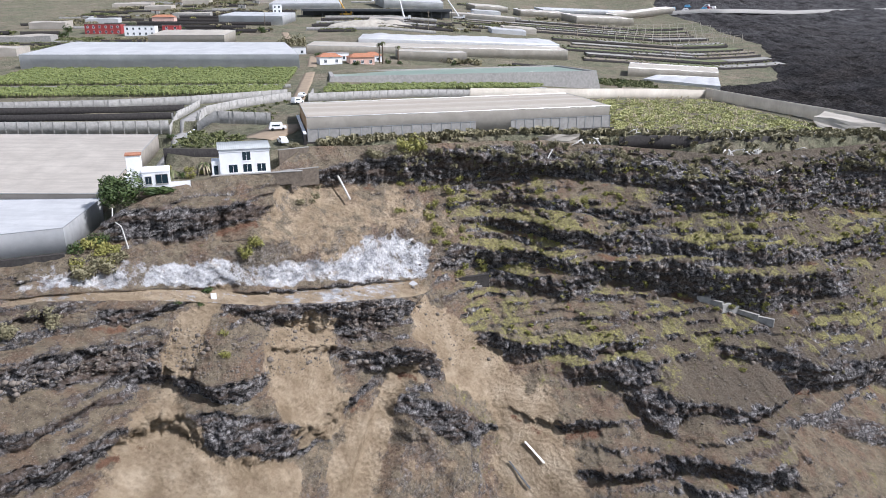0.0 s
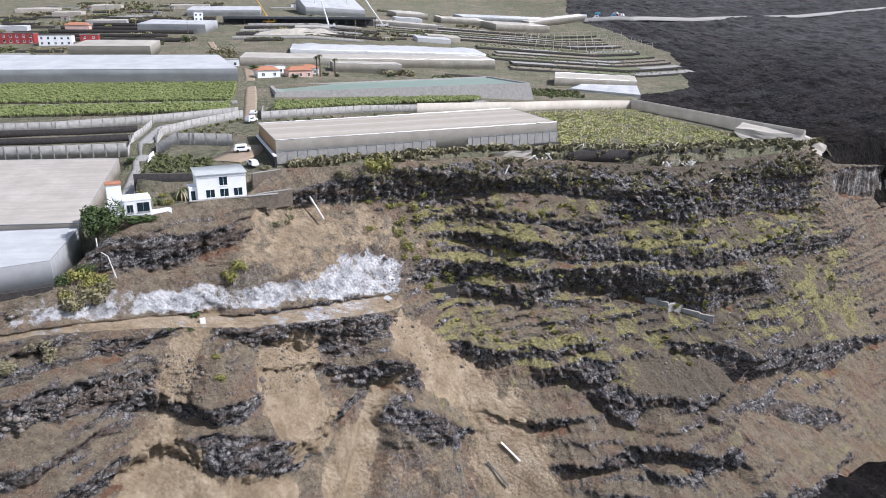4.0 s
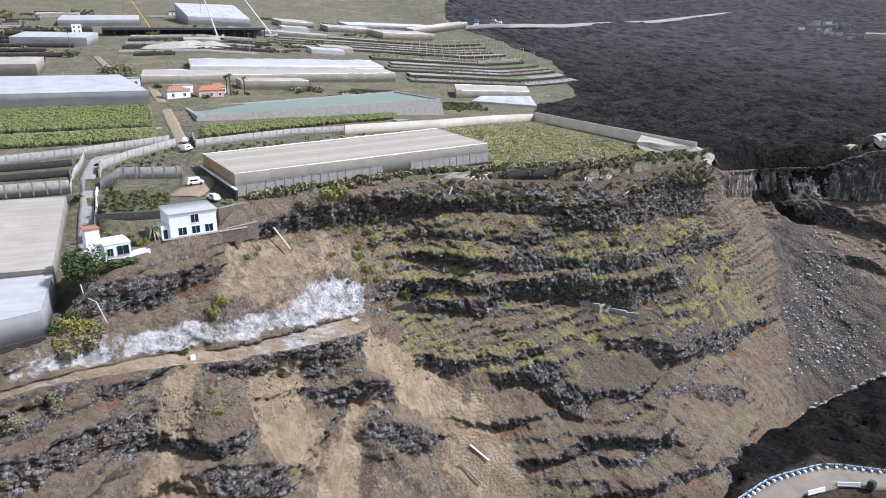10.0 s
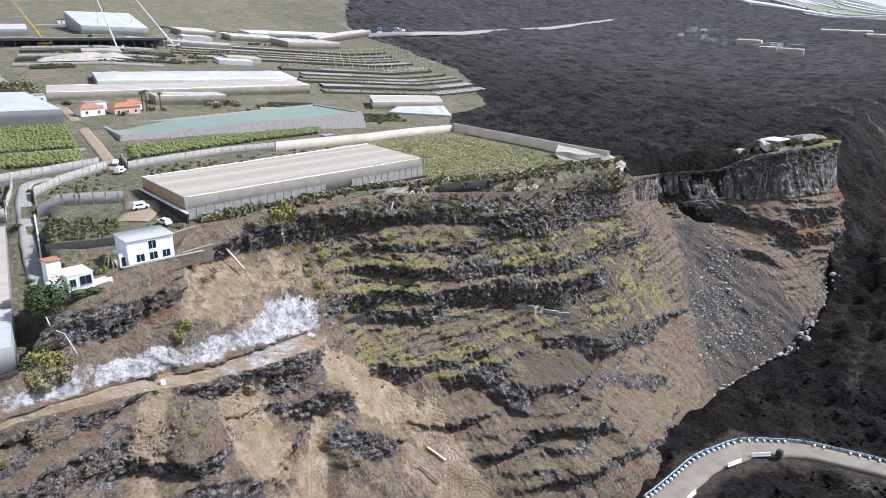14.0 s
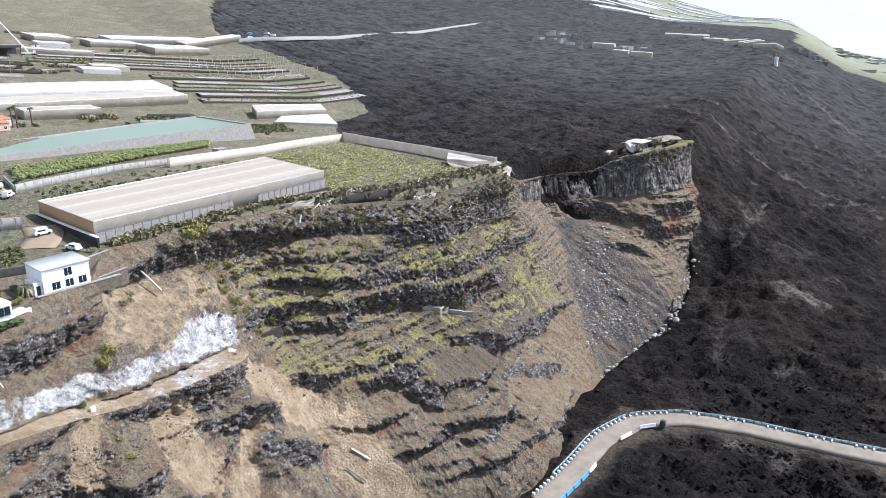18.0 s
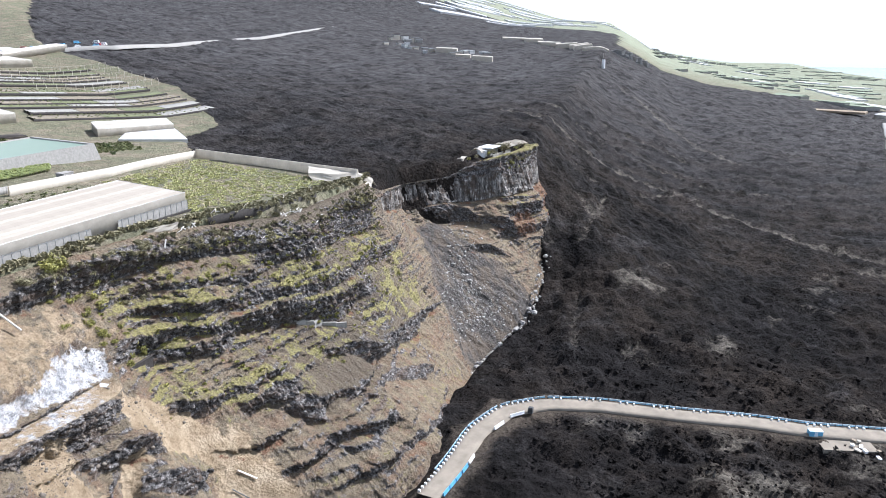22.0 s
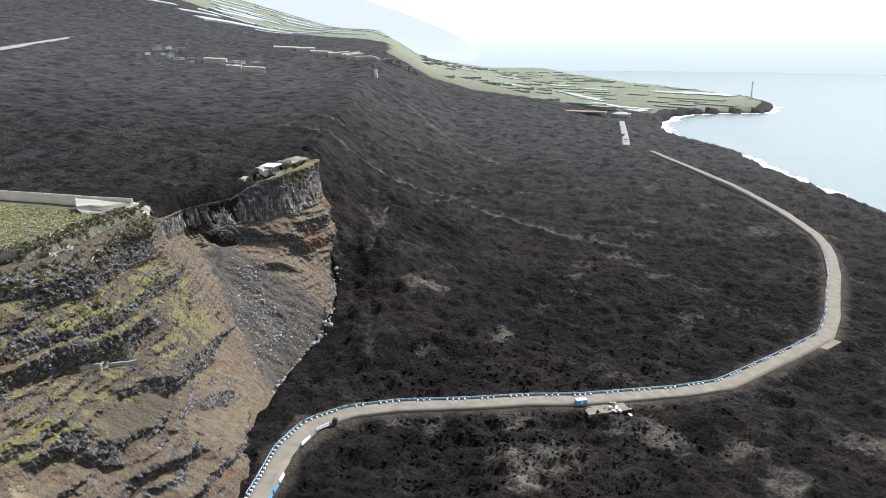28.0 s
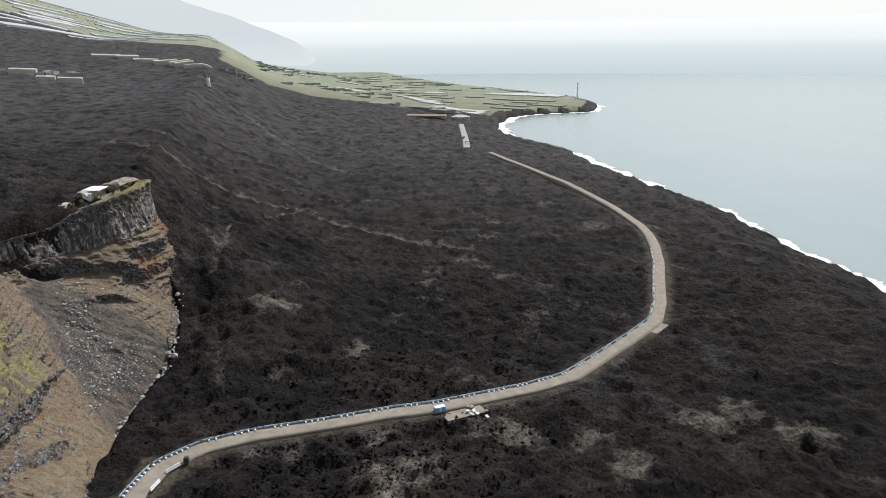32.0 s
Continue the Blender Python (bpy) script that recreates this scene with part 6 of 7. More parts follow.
# track along the white wall
tagged(part("cover_sheet", boxes(((-2.4, -1.3, 0), (2.4, 1.3, 0.25))), NET_WHITE), "white sheet laid at the end of the shelf track", "sheet").matrix_world = plan((-5.5, 144.2), (-2, 147), 79.9)
low = thing("dry_stone_wall", plan((1.8, 150.2), (10.2, 153.6), 77.6), "dark dry stone wall on the ledge beyond the track", "wall")
part("wall_panel", boxes(((0, -1.2, -2.0), (9, -0.4, 1.2))), DARKSTONE, low)
part("coping", boxes(((0, -1.25, 1.2), (9, -0.35, 1.35))), DARKSTONE, low)
low = None
for x_, z_ in ((61, 72.6), (63.5, 72.0), (66, 71.2), (68.5, 70.4), (71, 69.7), (73.5, 69.0)):
    p0, p1 = on_cliff(x_, z_ - 0.8), on_cliff(x_ + 2.5, z_ - 1.6)
    if low is None:
        low = thing("dry_stone_wall", Matrix.Translation(p0), "low grey stone wall stepping along the narrow ledge", "wall")
        o_ = Vector(p0)
    d_ = Vector(p1) - Vector(p0)
    q = part("wall_panel", boxes(((-0.1, -0.35, -1.2), (math.hypot(d_.x, d_.y) + 0.1, 0.35, 0.9))), BLOCK, low)
    q.location = Vector(p0) - o_
    q.rotation_euler = (0, 0, math.atan2(d_.y, d_.x))
post_ = thing("marker_block", plan((-42.6, 120.4), (-41.6, 120.8), 85.6), "small white block at the edge of the shelf track", "block")
part("block", boxes(((0, 0, -0.4), (1.0, 0.5, 0.7))), WHITE, post_)


# ---- cranes and works at the back ----
def crane(x, y, tip, label, mat):
    z = zat(x, y)
    c = thing("mobile_crane", Matrix.Translation((x, y, z)), label, "crane", "mobile cranes")
    bm = bmesh.new()
    box(bm, (-5, -1.4, 0.9), (5, 1.4, 2.2))
    box(bm, (3.2, -1.3, 2.2), (5, 1.3, 3.4))
    part("chassis", bm, mat, c)
    t = Vector(tip) - Vector((x, y, z))
    q = (t - Vector((0, 0, 2.4))) 
    b0 = Vector((0, 0, 2.4))
    for i, r in enumerate((0.62, 0.52, 0.42, 0.32)):
        bm = bmesh.new()
        tube(bm, b0 + q * (i / 4), b0 + q * ((i + 1) / 4), r, r * 0.95, 6)
        part("boom_section", bm, mat, c)
    bm = bmesh.new()
    tube(bm, t, t - Vector((0, 0, 0.55 * t.z)), 0.08, n=5)
    part("hoist_rope", bm, DARKGREY, c)
    for wx in (-4, -2.6, 2.6, 4):
        for wy in (-1.3, 1.3):
            bm = bmesh.new()
            tube(bm, (wx, wy - 0.25, 0.6), (wx, wy + 0.25, 0.6), 0.6, n=10)
            part("wheel", bm, RUBBER, c)


crane(-76, 583, (-94, 580, 176), "orange mobile crane with its boom raised", YELLOW)
crane(-29.8, 563, (-40, 566, 178), "white mobile crane with a tall boom", CARWHITE)
crane(12.8, 606, (-16, 604, 182), "white mobile crane with a slanting boom", CARWHITE)
bridge = thing("open_shed", plan((-110, 575), (10, 590), 140), "long dark open shed with a pale flat roof on posts", "shed")
part("roof", boxes(((0, 0, 6.4), (118, 16, 7.2))), GREYWALL, bridge)
part("fascia", boxes(((0, -0.4, 5.2), (118, 0, 6.9))), DARKGREY, bridge)
part("back_wall", boxes(((0, 15.6, -3), (118, 16, 6.4))), DARKGREY, bridge)
for i in range(16):
    part("post", boxes(((i * 7.8, 0, -4), (i * 7.8 + 0.5, 0.5, 6.4))), DARKGREY, bridge)
for i in range(14):
    rr = random.Random(100 + i)
    x, y = rr.uniform(205, 285), rr.uniform(765, 800)
    make_car(pose(x, y, zat(x, y) + 0.3, 0, 0, rr.uniform(0, 180)) @ Matrix.Scale(1.6, 4), "parked work vehicle at the edge of the lava", rr.choice((REDPAINT, CARWHITE, CARWHITE, BLUE)), 1)


# ---- palms, trees, shrubs ----
def palm(x, y, h, label, crown=2.6, dry=False):
    z = zat(x, y)
    p = thing("palm", Matrix.Translation((x, y, z)), label, "palm", "palms")
    bm = bmesh.new()
    for i in range(4):
        tube(bm, (0.06 * math.sin(i), 0.05 * i, h * i / 4), (0.06 * math.sin(i + 1), 0.05 * (i + 1), h * (i + 1) / 4), 0.34 - 0.03 * i, 0.31 - 0.03 * i, 8)
    part("trunk", bm, BARK, p)
    for s_, rise in ((3, 0.9), (9, 0.45)):
        v, f = blade_base(13, crown, 0.16, 0.7 if s_ == 9 else 0.35, rise, 0.0, s_)
        me = from_arrays("fronds", v, f, DRY if dry and s_ == 9 else GREENS, False)
        mesh_part("fronds", me, None, p).location = (0.1, 0.15, h)
    return p


palm(-29.1, 332, 8.5, "tall palm with a tufted crown beside the farmhouses", 2.4)
palm(-21, 339, 7.5, "slender tall palm behind the pond", 2.2)
palm(-27.5, 330.5, 9.5, "tall palm beside the cream greenhouse", 2.2)
palm(-54.5, 137.5, 1.4, "short green palm beside the cottage", 2.6)
palm(-48.6, 141.5, 2.2, "palm with drooping dry fronds beside the house", 2.6, True)

bush_meshes = []
for i, (n, rx, rz, lf) in enumerate(((360, 1.0, 1.1, 0.10), (340, 1.1, 0.8, 0.10), (320, 1.2, 0.7, 0.10))):
    v, f = leafy_base(40 + i, n, rx, rz, lf)
    for j, mt in enumerate((SHRUB, SHRUB_DRY, TREE_LEAF)):
        me = from_arrays("foliage", v, f, mt, False)
        bush_meshes.append(me)
stem_bm = bmesh.new()
for k_ in range(4):
    a = k_ * 1.6
    tube(stem_bm, (0, 0, -0.4), (0.5 * math.cos(a), 0.5 * math.sin(a), 0.7), 0.07, 0.03, 5)
stem_me = bpy.data.meshes.new("trunk")
stem_bm.to_mesh(stem_me)
stem_bm.free()
stem_me.materials.append(BARK)


def shrub(x, y, z, s, kind, rng, label, group):
    b = thing("shrub", Matrix.Translation((x, y, z)) @ Matrix.Rotation(rng.uniform(0, 6.28), 4, "Z") @ Matrix.Scale(s, 4), label, "shrub", group)
    mesh_part("foliage", bush_meshes[rng.randrange(3) * 3 + kind], None, b)
    mesh_part("trunk", stem_me, None, b)


rng = random.Random(11)
LAB = ("yellow-green shrub growing on the cliff", "dry grey-brown shrub on the slope", "dark green bush at the cliff top")
CLUMPS = ((-2, 96, 7, 3, 12, 0, 1.3), (2, 89, 4, 3, 8, 0, 1.2), (30, 95, 12, 2, 12, 0, 1.0), (60, 91, 14, 3, 12, 0, 1.0), (90, 92, 12, 4, 10, 0, 0.9), (75, 84, 16, 2, 14, 0, 0.9), (100, 82, 10, 2, 8, 0, 0.9), (10, 80, 5, 1.5, 8, 0, 1.2), (70, 70.5, 8, 1.5, 10, 0, 0.8), (66, 64, 6, 3, 10, 0, 0.7))
CLUMPS += ((-37, 92, 1.2, 2, 4, 0, 1.3), (-61, 94.5, 3, 1.6, 9, 0, 1.7), (-60, 93, 2.5, 1.2, 9, 1, 1.6), (-62, 96, 2.5, 1.2, 5, 2, 1.5), (-66, 88, 4, 1.5, 9, 1, 1.3), (-46, 86, 3, 1, 3, 2, 1.0), (-40, 79, 2, 2, 5, 0, 0.9), (-12, 105.6, 6, 0.6, 8, 1, 1.3), (20, 104.5, 12, 1, 16, 1, 1.2))
CLUMPS += ((-8, 105.5, 1.5, 0.8, 5, 0, 2.0), (40, 103, 10, 1, 10, 1, 1.1), (110, 100, 8, 2, 12, 1, 1.1), (-30, 99, 6, 2, 5, 1, 0.9), (-72, 82, 5, 2, 7, 1, 1.1), (35, 88, 12, 2, 9, 1, 0.8), (10, 93, 6, 2, 6, 1, 0.9), (235, 101, 12, 1.5, 9, 1, 1.4), (228, 98, 8, 2, 6, 0, 1.3), (30, 71, 14, 2, 7, 1, 0.7), (85, 58, 10, 3, 6, 1, 0.7), (118, 84, 8, 6, 14, 0, 0.9), (124, 68, 6, 6, 12, 1, 0.9))
for cxm, czm, sx_, sz_, n, kind, s0 in CLUMPS:
    for i in range(n):
        x, y, z = on_cliff(cxm + rng.uniform(-sx_, sx_), czm + rng.uniform(-sz_, sz_))
        shrub(x, y + 0.15, z - 0.1, s0 * rng.uniform(0.6, 1.25), kind, rng, LAB[kind], "shrubs on the cliff")
tree = thing("tree", Matrix.Translation((-60.0, 127.4, 100.6)), "broad dark green tree beside the cottage above the rock", "tree")
bm = bmesh.new()
tube(bm, (0, 0, -1), (0.1, 0, 2.2), 0.28, 0.2, 8)
for k_ in range(5):
    a = k_ * 1.26
    tube(bm, (0.1, 0, 1.6), (1.6 * math.cos(a), 1.6 * math.sin(a), 3.4), 0.13, 0.05, 6)
part("trunk", bm, BARK, tree)
v, f = leafy_base(77, 4200, 3.9, 4.6, 0.2)
v[:, 2] += 1.0
mesh_part("crown", from_arrays("crown", v, f, TREE_LEAF, False), None, tree)
hedge = thing("hedge", plan((-56.8, 127.6), (-51.0, 129.8), 103.2), "dense dark green hedge before the cottage", "hedge")
v, f = leafy_base(78, 900, 1.6, 1.0, 0.16)
v[:, 0] = v[:, 0] * 2.1 + 3.2
mesh_part("foliage", from_arrays("foliage", v, f, TREE_LEAF, False), None, hedge)
part("trunk_row", boxes(((0.5, -0.1, -0.5), (6, 0.1, 0.6))), BARK, hedge)

# ---- loose stones ----
ROCKDARK = plain("basalt_boulder", (0.21, 0.18, 0.15), 0.95, var=0.5, size=0.5)
ROCKPALE = plain("pale_rubble", (0.45, 0.435, 0.41), 0.9, var=0.35, size=0.4)
rng = random.Random(21)
st = []
for i in range(5200):
    x = rng.uniform(-75, 140)
    x, y, z = on_cliff(x, rng.uniform(max(40, 66 - 0.22 * x), 100 if x > -8 else 82))
    st.append((x, y, z + 0.05, rng.uniform(0, 6), rng.uniform(0.18, 0.4) * (1 + 3.2 * rng.random() ** 9)))
tagged(new("loose_stones", instances("loose_stones", rock_base(1), st, ROCKDARK, 0.08)), "loose dark stones scattered over the slopes", "stones", kind="stuff")
st = []
for i in range(850):
    t = 0.1 + 0.9 * rng.random() ** 0.8
    x = 184 - 30 * t + rng.gauss(0, 5 + 6 * t) + 5 * math.sin(9 * t)
    x, y, z = on_cliff(x, 76 - 38 * t + rng.uniform(-3, 3))
    st.append((x, y, z + 0.1, rng.uniform(0, 6), rng.uniform(0.3, 0.85) * (1 + 1.6 * rng.random() ** 8)))
tagged(new("pale_rubble", instances("pale_rubble", rock_base(2, 0.6), st, ROCKPALE, 0.1)), "pale rubble strewn over the grey debris fan", "rubble", kind="stuff")
n_b = 0
for i in range(110):
    t = i / 109.0
    x = np.interp(t, (0, 0.3, 0.4, 0.62, 0.8, 1), (129, 157, 166, 186, 195, 222)) + rng.gauss(0, 1.6)
    y = np.interp(t, (0, 0.3, 0.4, 0.62, 0.8, 1), (139.8, 145.4, 146.4, 146.6, 153.8, 164)) + rng.gauss(0, 1.3)
    zb_ = np.interp(t, (0, 0.3, 0.4, 0.62, 0.8, 1), (31.5, 31, 33.4, 37.4, 45.8, 53))
    if not n_b:
        bm = bmesh.new()
        bmesh.ops.create_icosphere(bm, subdivisions=2, radius=0.5)
        for p in bm.verts:
            p.co *= 1 + 0.45 * noise.noise(p.co * 2.2)
        boulder_me = bpy.data.meshes.new("boulder")
        bm.to_mesh(boulder_me)
        bm.free()
        boulder_me.materials.append(ROCKPALE)
        n_b = 1
    ob = tagged(new("boulder", boulder_me), "pale boulder lying where the debris fan meets the lava", "boulder", "boulders along the lava")
    s = rng.uniform(0.6, 1.3) * (1 + 1.1 * rng.random() ** 5) * (2.0 if i == 62 else 1)
    ob.matrix_world = Matrix.Translation((x, y, max(zat(x, y) + 0.4, float(zb_) + 0.3))) @ Matrix.Rotation(rng.uniform(0, 6), 4, "Z") @ Matrix.Diagonal((s * 1.2, s, s * 0.8, 1))
st = []
for i in range(15000):
    x, y = (rng.gauss(128, 34), rng.gauss(48, 36)) if i % 2 else (rng.gauss(160, 60), rng.gauss(10, 55))
    if not (70 < x < 325 and -105 < y < 130):
        continue
    j, k_ = int(np.searchsorted(gy, y)), int(np.searchsorted(gx, x))
    if GD[j, k_] < 60 or RG[j, k_] < 6.5:
        continue
    st.append((x, y, float(GZ[j, k_]) - 0.2, rng.uniform(0, 6), rng.uniform(0.35, 0.8) * (1 + 2.2 * rng.random() ** 5)))
tagged(new("lava_clinker", instances("lava_clinker", rock_base(3, 0.55), st, LAVA, 0.1)), "rough black clinker blocks on the lava field", "lava blocks", kind="stuff")
# ---- the new road over the lava ----
def road_z(X, Y):
    return ground(X, Y)[0] + 2.2 * sstep(380, 700, X)


rd, RX, RY, RNX, RNY, RZ = ribbon("road", list(zip(RDX, RDY)), 6.8, ROADDUST, "dusty unpaved road graded across the black lava", "road", 0.7, zfun=road_z, th=4.5)
rd2, *_ = ribbon("old_road", [(930, 136), (1010, 150), (1120, 172), (1290, 206)], 10, GREYWALL, "old grey coast road leaving the lava", "road", 1.8, th=5)
tagged(part("lay_by", boxes(((-8, -3, -3), (8, 3, -0.25))), ROADDUST), "widened dusty lay-by beside the road", "lay-by", kind="structure").matrix_world = plan((158, 11), (170, -5), zat(160, 8) + 0.35)
tagged(part("lay_by", boxes(((-7, -4, -3), (7, 4, -0.1))), ROADDUST), "widened dusty corner of the road", "lay-by", kind="structure").matrix_world = plan((262, -67), (275, -74), zat(265, -68) + 0.35)
seg = np.r_[0, np.cumsum(np.hypot(np.diff(RX), np.diff(RY)))]


def along(s, off):
    x, y = np.interp(s, seg, RX), np.interp(s, seg, RY)
    nx, ny = np.interp(s, seg, RNX), np.interp(s, seg, RNY)
    z = np.interp(s, seg, RZ)
    return float(x + nx * off), float(y + ny * off), float(z + 0.7), math.atan2(-float(nx), float(ny))


RAILPAINT = plain("pale_blue_rail", (0.55, 0.68, 0.78), 0.45, var=0.1)
rail_bm = bmesh.new()
box(rail_bm, (-2.05, -0.05, 0.62), (2.05, 0.05, 0.92))
rail_me = bpy.data.meshes.new("rail")
rail_bm.to_mesh(rail_me)
rail_bm.free()
rail_me.materials.append(RAILPAINT)
low_me = bpy.data.meshes.new("lower_rail")
rail_bm = boxes(((-2.05, -0.04, 0.22), (2.05, 0.04, 0.42)))
rail_bm.to_mesh(low_me)
rail_bm.free()
low_me.materials.append(BLUE)
post_me = bpy.data.meshes.new("post")
rail_bm = boxes(((-0.08, -0.08, -0.5), (0.08, 0.08, 1.0)))
rail_bm.to_mesh(post_me)
rail_bm.free()
post_me.materials.append(DARKGREY)
LEFT = 3.9
s = 14.0
while s < min(seg[-1] - 5, 470):
    x, y, z, a = along(s, LEFT)
    sec = thing("guard_rail", pose(x, y, z, 0, 0, math.degrees(a)), "pale blue guard rail section along the road edge", "guard rail", "guard rail")
    for me_, dx in ((rail_me, 0), (low_me, 0), (post_me, -1.9), (post_me, 0.1)):
        q = new(me_.name.split(".")[0], me_)
        q.parent = sec
        q.location = (dx, 0, 0)
    s += 4.0
block_me = bpy.data.meshes.new("marker_block")
bm = boxes(((-0.38, -0.25, 0), (0.38, 0.25, 0.6)))
bmesh.ops.bevel(bm, geom=bm.edges, offset=0.08, segments=1)
bm.to_mesh(block_me)
bm.free()
block_me.materials.append(WHITE)
s = 1.0
while s < 440:
    x, y, z, a = along(s, LEFT - 0.8)
    ob = tagged(new("marker_block", block_me), "white painted concrete marker block beside the rail", "block", "marker blocks")
    ob.matrix_world = pose(x, y, z, 0, 0, math.degrees(a) + 90)
    s += 1.9 if s < 62 else (2.2 if int(s / 6) % 2 else 6.5)
for s, L, mt, lab in ((4, 3.4, BLUE, "blue plastic water barrier at the road edge"), (8, 3.4, BLUE, "blue plastic water barrier at the road edge"), (12, 3.4, BLUE, "blue plastic water barrier at the road edge"), (16.5, 3.8, BLUE, "blue plastic water barrier at the road edge"), (21.5, 4.2, WHITE, "white barrier segment at the road edge"), (43, 5.2, WHITE, "white barrier segment inside the bend"), (54, 5.5, WHITE, "white barrier segment inside the bend")):
    x, y, z, a = along(s, -3.7)
    b = thing("road_barrier", pose(x, y, z, 0, 0, math.degrees(a)), lab, "barrier", "road barriers")
    bm = bmesh.new()
    box(bm, (-L / 2, -0.3, 0), (L / 2, 0.3, 0.9))
    for p in bm.verts:
        if p.co.z > 0.5:
            p.co.y *= 0.45
    bmesh.ops.bevel(bm, geom=bm.edges, offset=0.05, segments=1)
    part("barrier_body", bm, mt, b)
    part("foot", boxes(((-L / 2, -0.36, -0.1), (L / 2, 0.36, 0.12))), mt, b)
x, y, z, a = along(59.5, -3.8)
tagged(part("dark_drum", boxes(((-0.8, -0.8, 0), (0.8, 0.8, 1.7)), ((-0.6, -0.6, 1.7), (0.6, 0.6, 2.0))), DARKGREY), "dark box beside the white barrier", "box").matrix_world = pose(x, y, z, 0, 0, 20)
box_ = thing("site_container", pose(157.0, 20.0, zat(157, 20) + 0.4, 0, 0, -55), "small blue and white site container beside the road", "container")
part("container_body", boxes(((-2, -1, 0), (2, 1, 1.7))), BLUE, box_)
part("container_roof", boxes(((-2.05, -1.05, 1.7), (2.05, 1.05, 1.85))), RAILPAINT, box_)
part("door", boxes(((-0.5, -1.03, 0.1), (0.5, -1.0, 1.6))), RAILPAINT, box_)
rng = random.Random(31)
for i in range(10):
    x, y = 159 + rng.uniform(-3, 3), 5 + rng.uniform(-4, 5)
    d = thing("pallet_stack", pose(x, y, zat(x, y) + 0.4, 0, 0, rng.uniform(0, 90)), "stack of pale timber and sacks in the lay-by", "pallet", "stacked materials")
    w_, h_ = rng.uniform(0.4, 1.2), rng.uniform(0.3, 0.8)
    part("load", boxes(((-w_, -0.5, 0.12), (w_, 0.5, h_))), rng.choice((WHITE, GREYWALL, WOOD, NET_CREAM)), d)
    part("pallet", boxes(((-w_, -0.5, 0), (w_, -0.3, 0.12)), ((-w_, 0.3, 0), (w_, 0.5, 0.12))), WOOD, d)

# ---- outcrop buildings ----
ruin = thing("ruined_farmhouse", pose(222, 201.5, 103.4, 0, 0, 12), "half buried white farmhouse with a flat roof on the outcrop", "house")
part("wall", boxes(((0, 0, -2), (9, 6, 2.6))), GREYWALL, ruin)
part("roof", boxes(((-1.2, -1.2, 2.6), (10, 7, 3.0))), WHITE, ruin)
part("lean_to", boxes(((-3, 2, -2), (0, 6, 1.4)), ((-3.6, 1.6, 1.4), (0, 6.4, 1.7))), WHITE, ruin)
part("ledge_wall", boxes(((-4, -3.6, -2.4), (17, -3.0, 0.3))), GREYWALL, ruin)
bm = bmesh.new()
n = 14
for i in range(n):
    for j in range(6):
        bm.verts.new((i * 1.9, j * 2.0, 1.5 * math.sin(math.pi * j / 5) - 0.06 * i + 1.1 * noise.noise(Vector((i * 0.6, j * 0.7, 3)))))
bm.verts.ensure_lookup_table()
for i in range(n - 1):
    for j in range(5):
        bm.faces.new([bm.verts[k_] for k_ in (i * 6 + j, (i + 1) * 6 + j, (i + 1) * 6 + j + 1, i * 6 + j + 1)])
bmesh.ops.solidify(bm, geom=bm.faces, thickness=0.3)
tagged(part("collapsed_greenhouse", bm, NET_CREAM), "collapsed cream greenhouse sheeting on the outcrop", "greenhouse").matrix_world = pose(234, 199.5, 105.6, 0, 0, 10)
tagged(part("pale_slab", boxes(((0, 0, -1), (7, 3, 0.5))), NET_CREAM), "pale broken slab at the lava edge", "slab").matrix_world = pose(206, 207, 101.6, 0, 0, 20)

# ---- far side of the lava ----
def far_house(x, y, w_, d_, h_, turn, label, group, wm=NET_CREAM, rm=NET_WHITE):
    h = thing("far_building", pose(x, y, zat(x, y) - 1, 0, 0, turn), label, "building", group)
    part("wall", boxes(((-w_ / 2, -d_ / 2, -4), (w_ / 2, d_ / 2, h_ + 1))), wm, h)
    part("roof", boxes(((-w_ / 2 - 0.4, -d_ / 2 - 0.4, h_ + 1), (w_ / 2 + 0.4, d_ / 2 + 0.4, h_ + 1.6))), rm, h)


def far_sheet(x, y, w_, d_, h_, turn, label, group, wm=NET_WHITE, rm=NET_WHITE):
    """A greenhouse whose roof follows the slope under it."""
    h = thing("greenhouse", pose(x, y, zat(x, y), 0, 0, turn), label, "greenhouse", group)
    c, s_ = math.cos(radians(turn)), math.sin(radians(turn))
    z0 = zat(x, y)
    n, m = 7, 4
    top = np.zeros((m, n, 3))
    for j in range(m):
        for i in range(n):
            u, v = (i / (n - 1) - 0.5) * w_, (j / (m - 1) - 0.5) * d_
            top[j, i] = (u, v, zat(x + c * u - s_ * v, y + s_ * u + c * v) - z0 + h_ + 0.8 * noise.noise(Vector((x + u * 0.1, y + v * 0.1, 2))))
    mesh_part("roof", grid_mesh("roof", top, rm), None, h)
    for name, e_ in (("front_wall", top[0]), ("back_wall", top[-1][::-1]), ("end_wall", top[:, -1]), ("end_wall", top[::-1, 0])):
        low_ = e_.copy()
        low_[:, 2] -= h_ + 2.5
        mesh_part(name, grid_mesh(name, np.stack([low_, e_ - (0, 0, 0.02)]), wm, False), None, h)
    return h


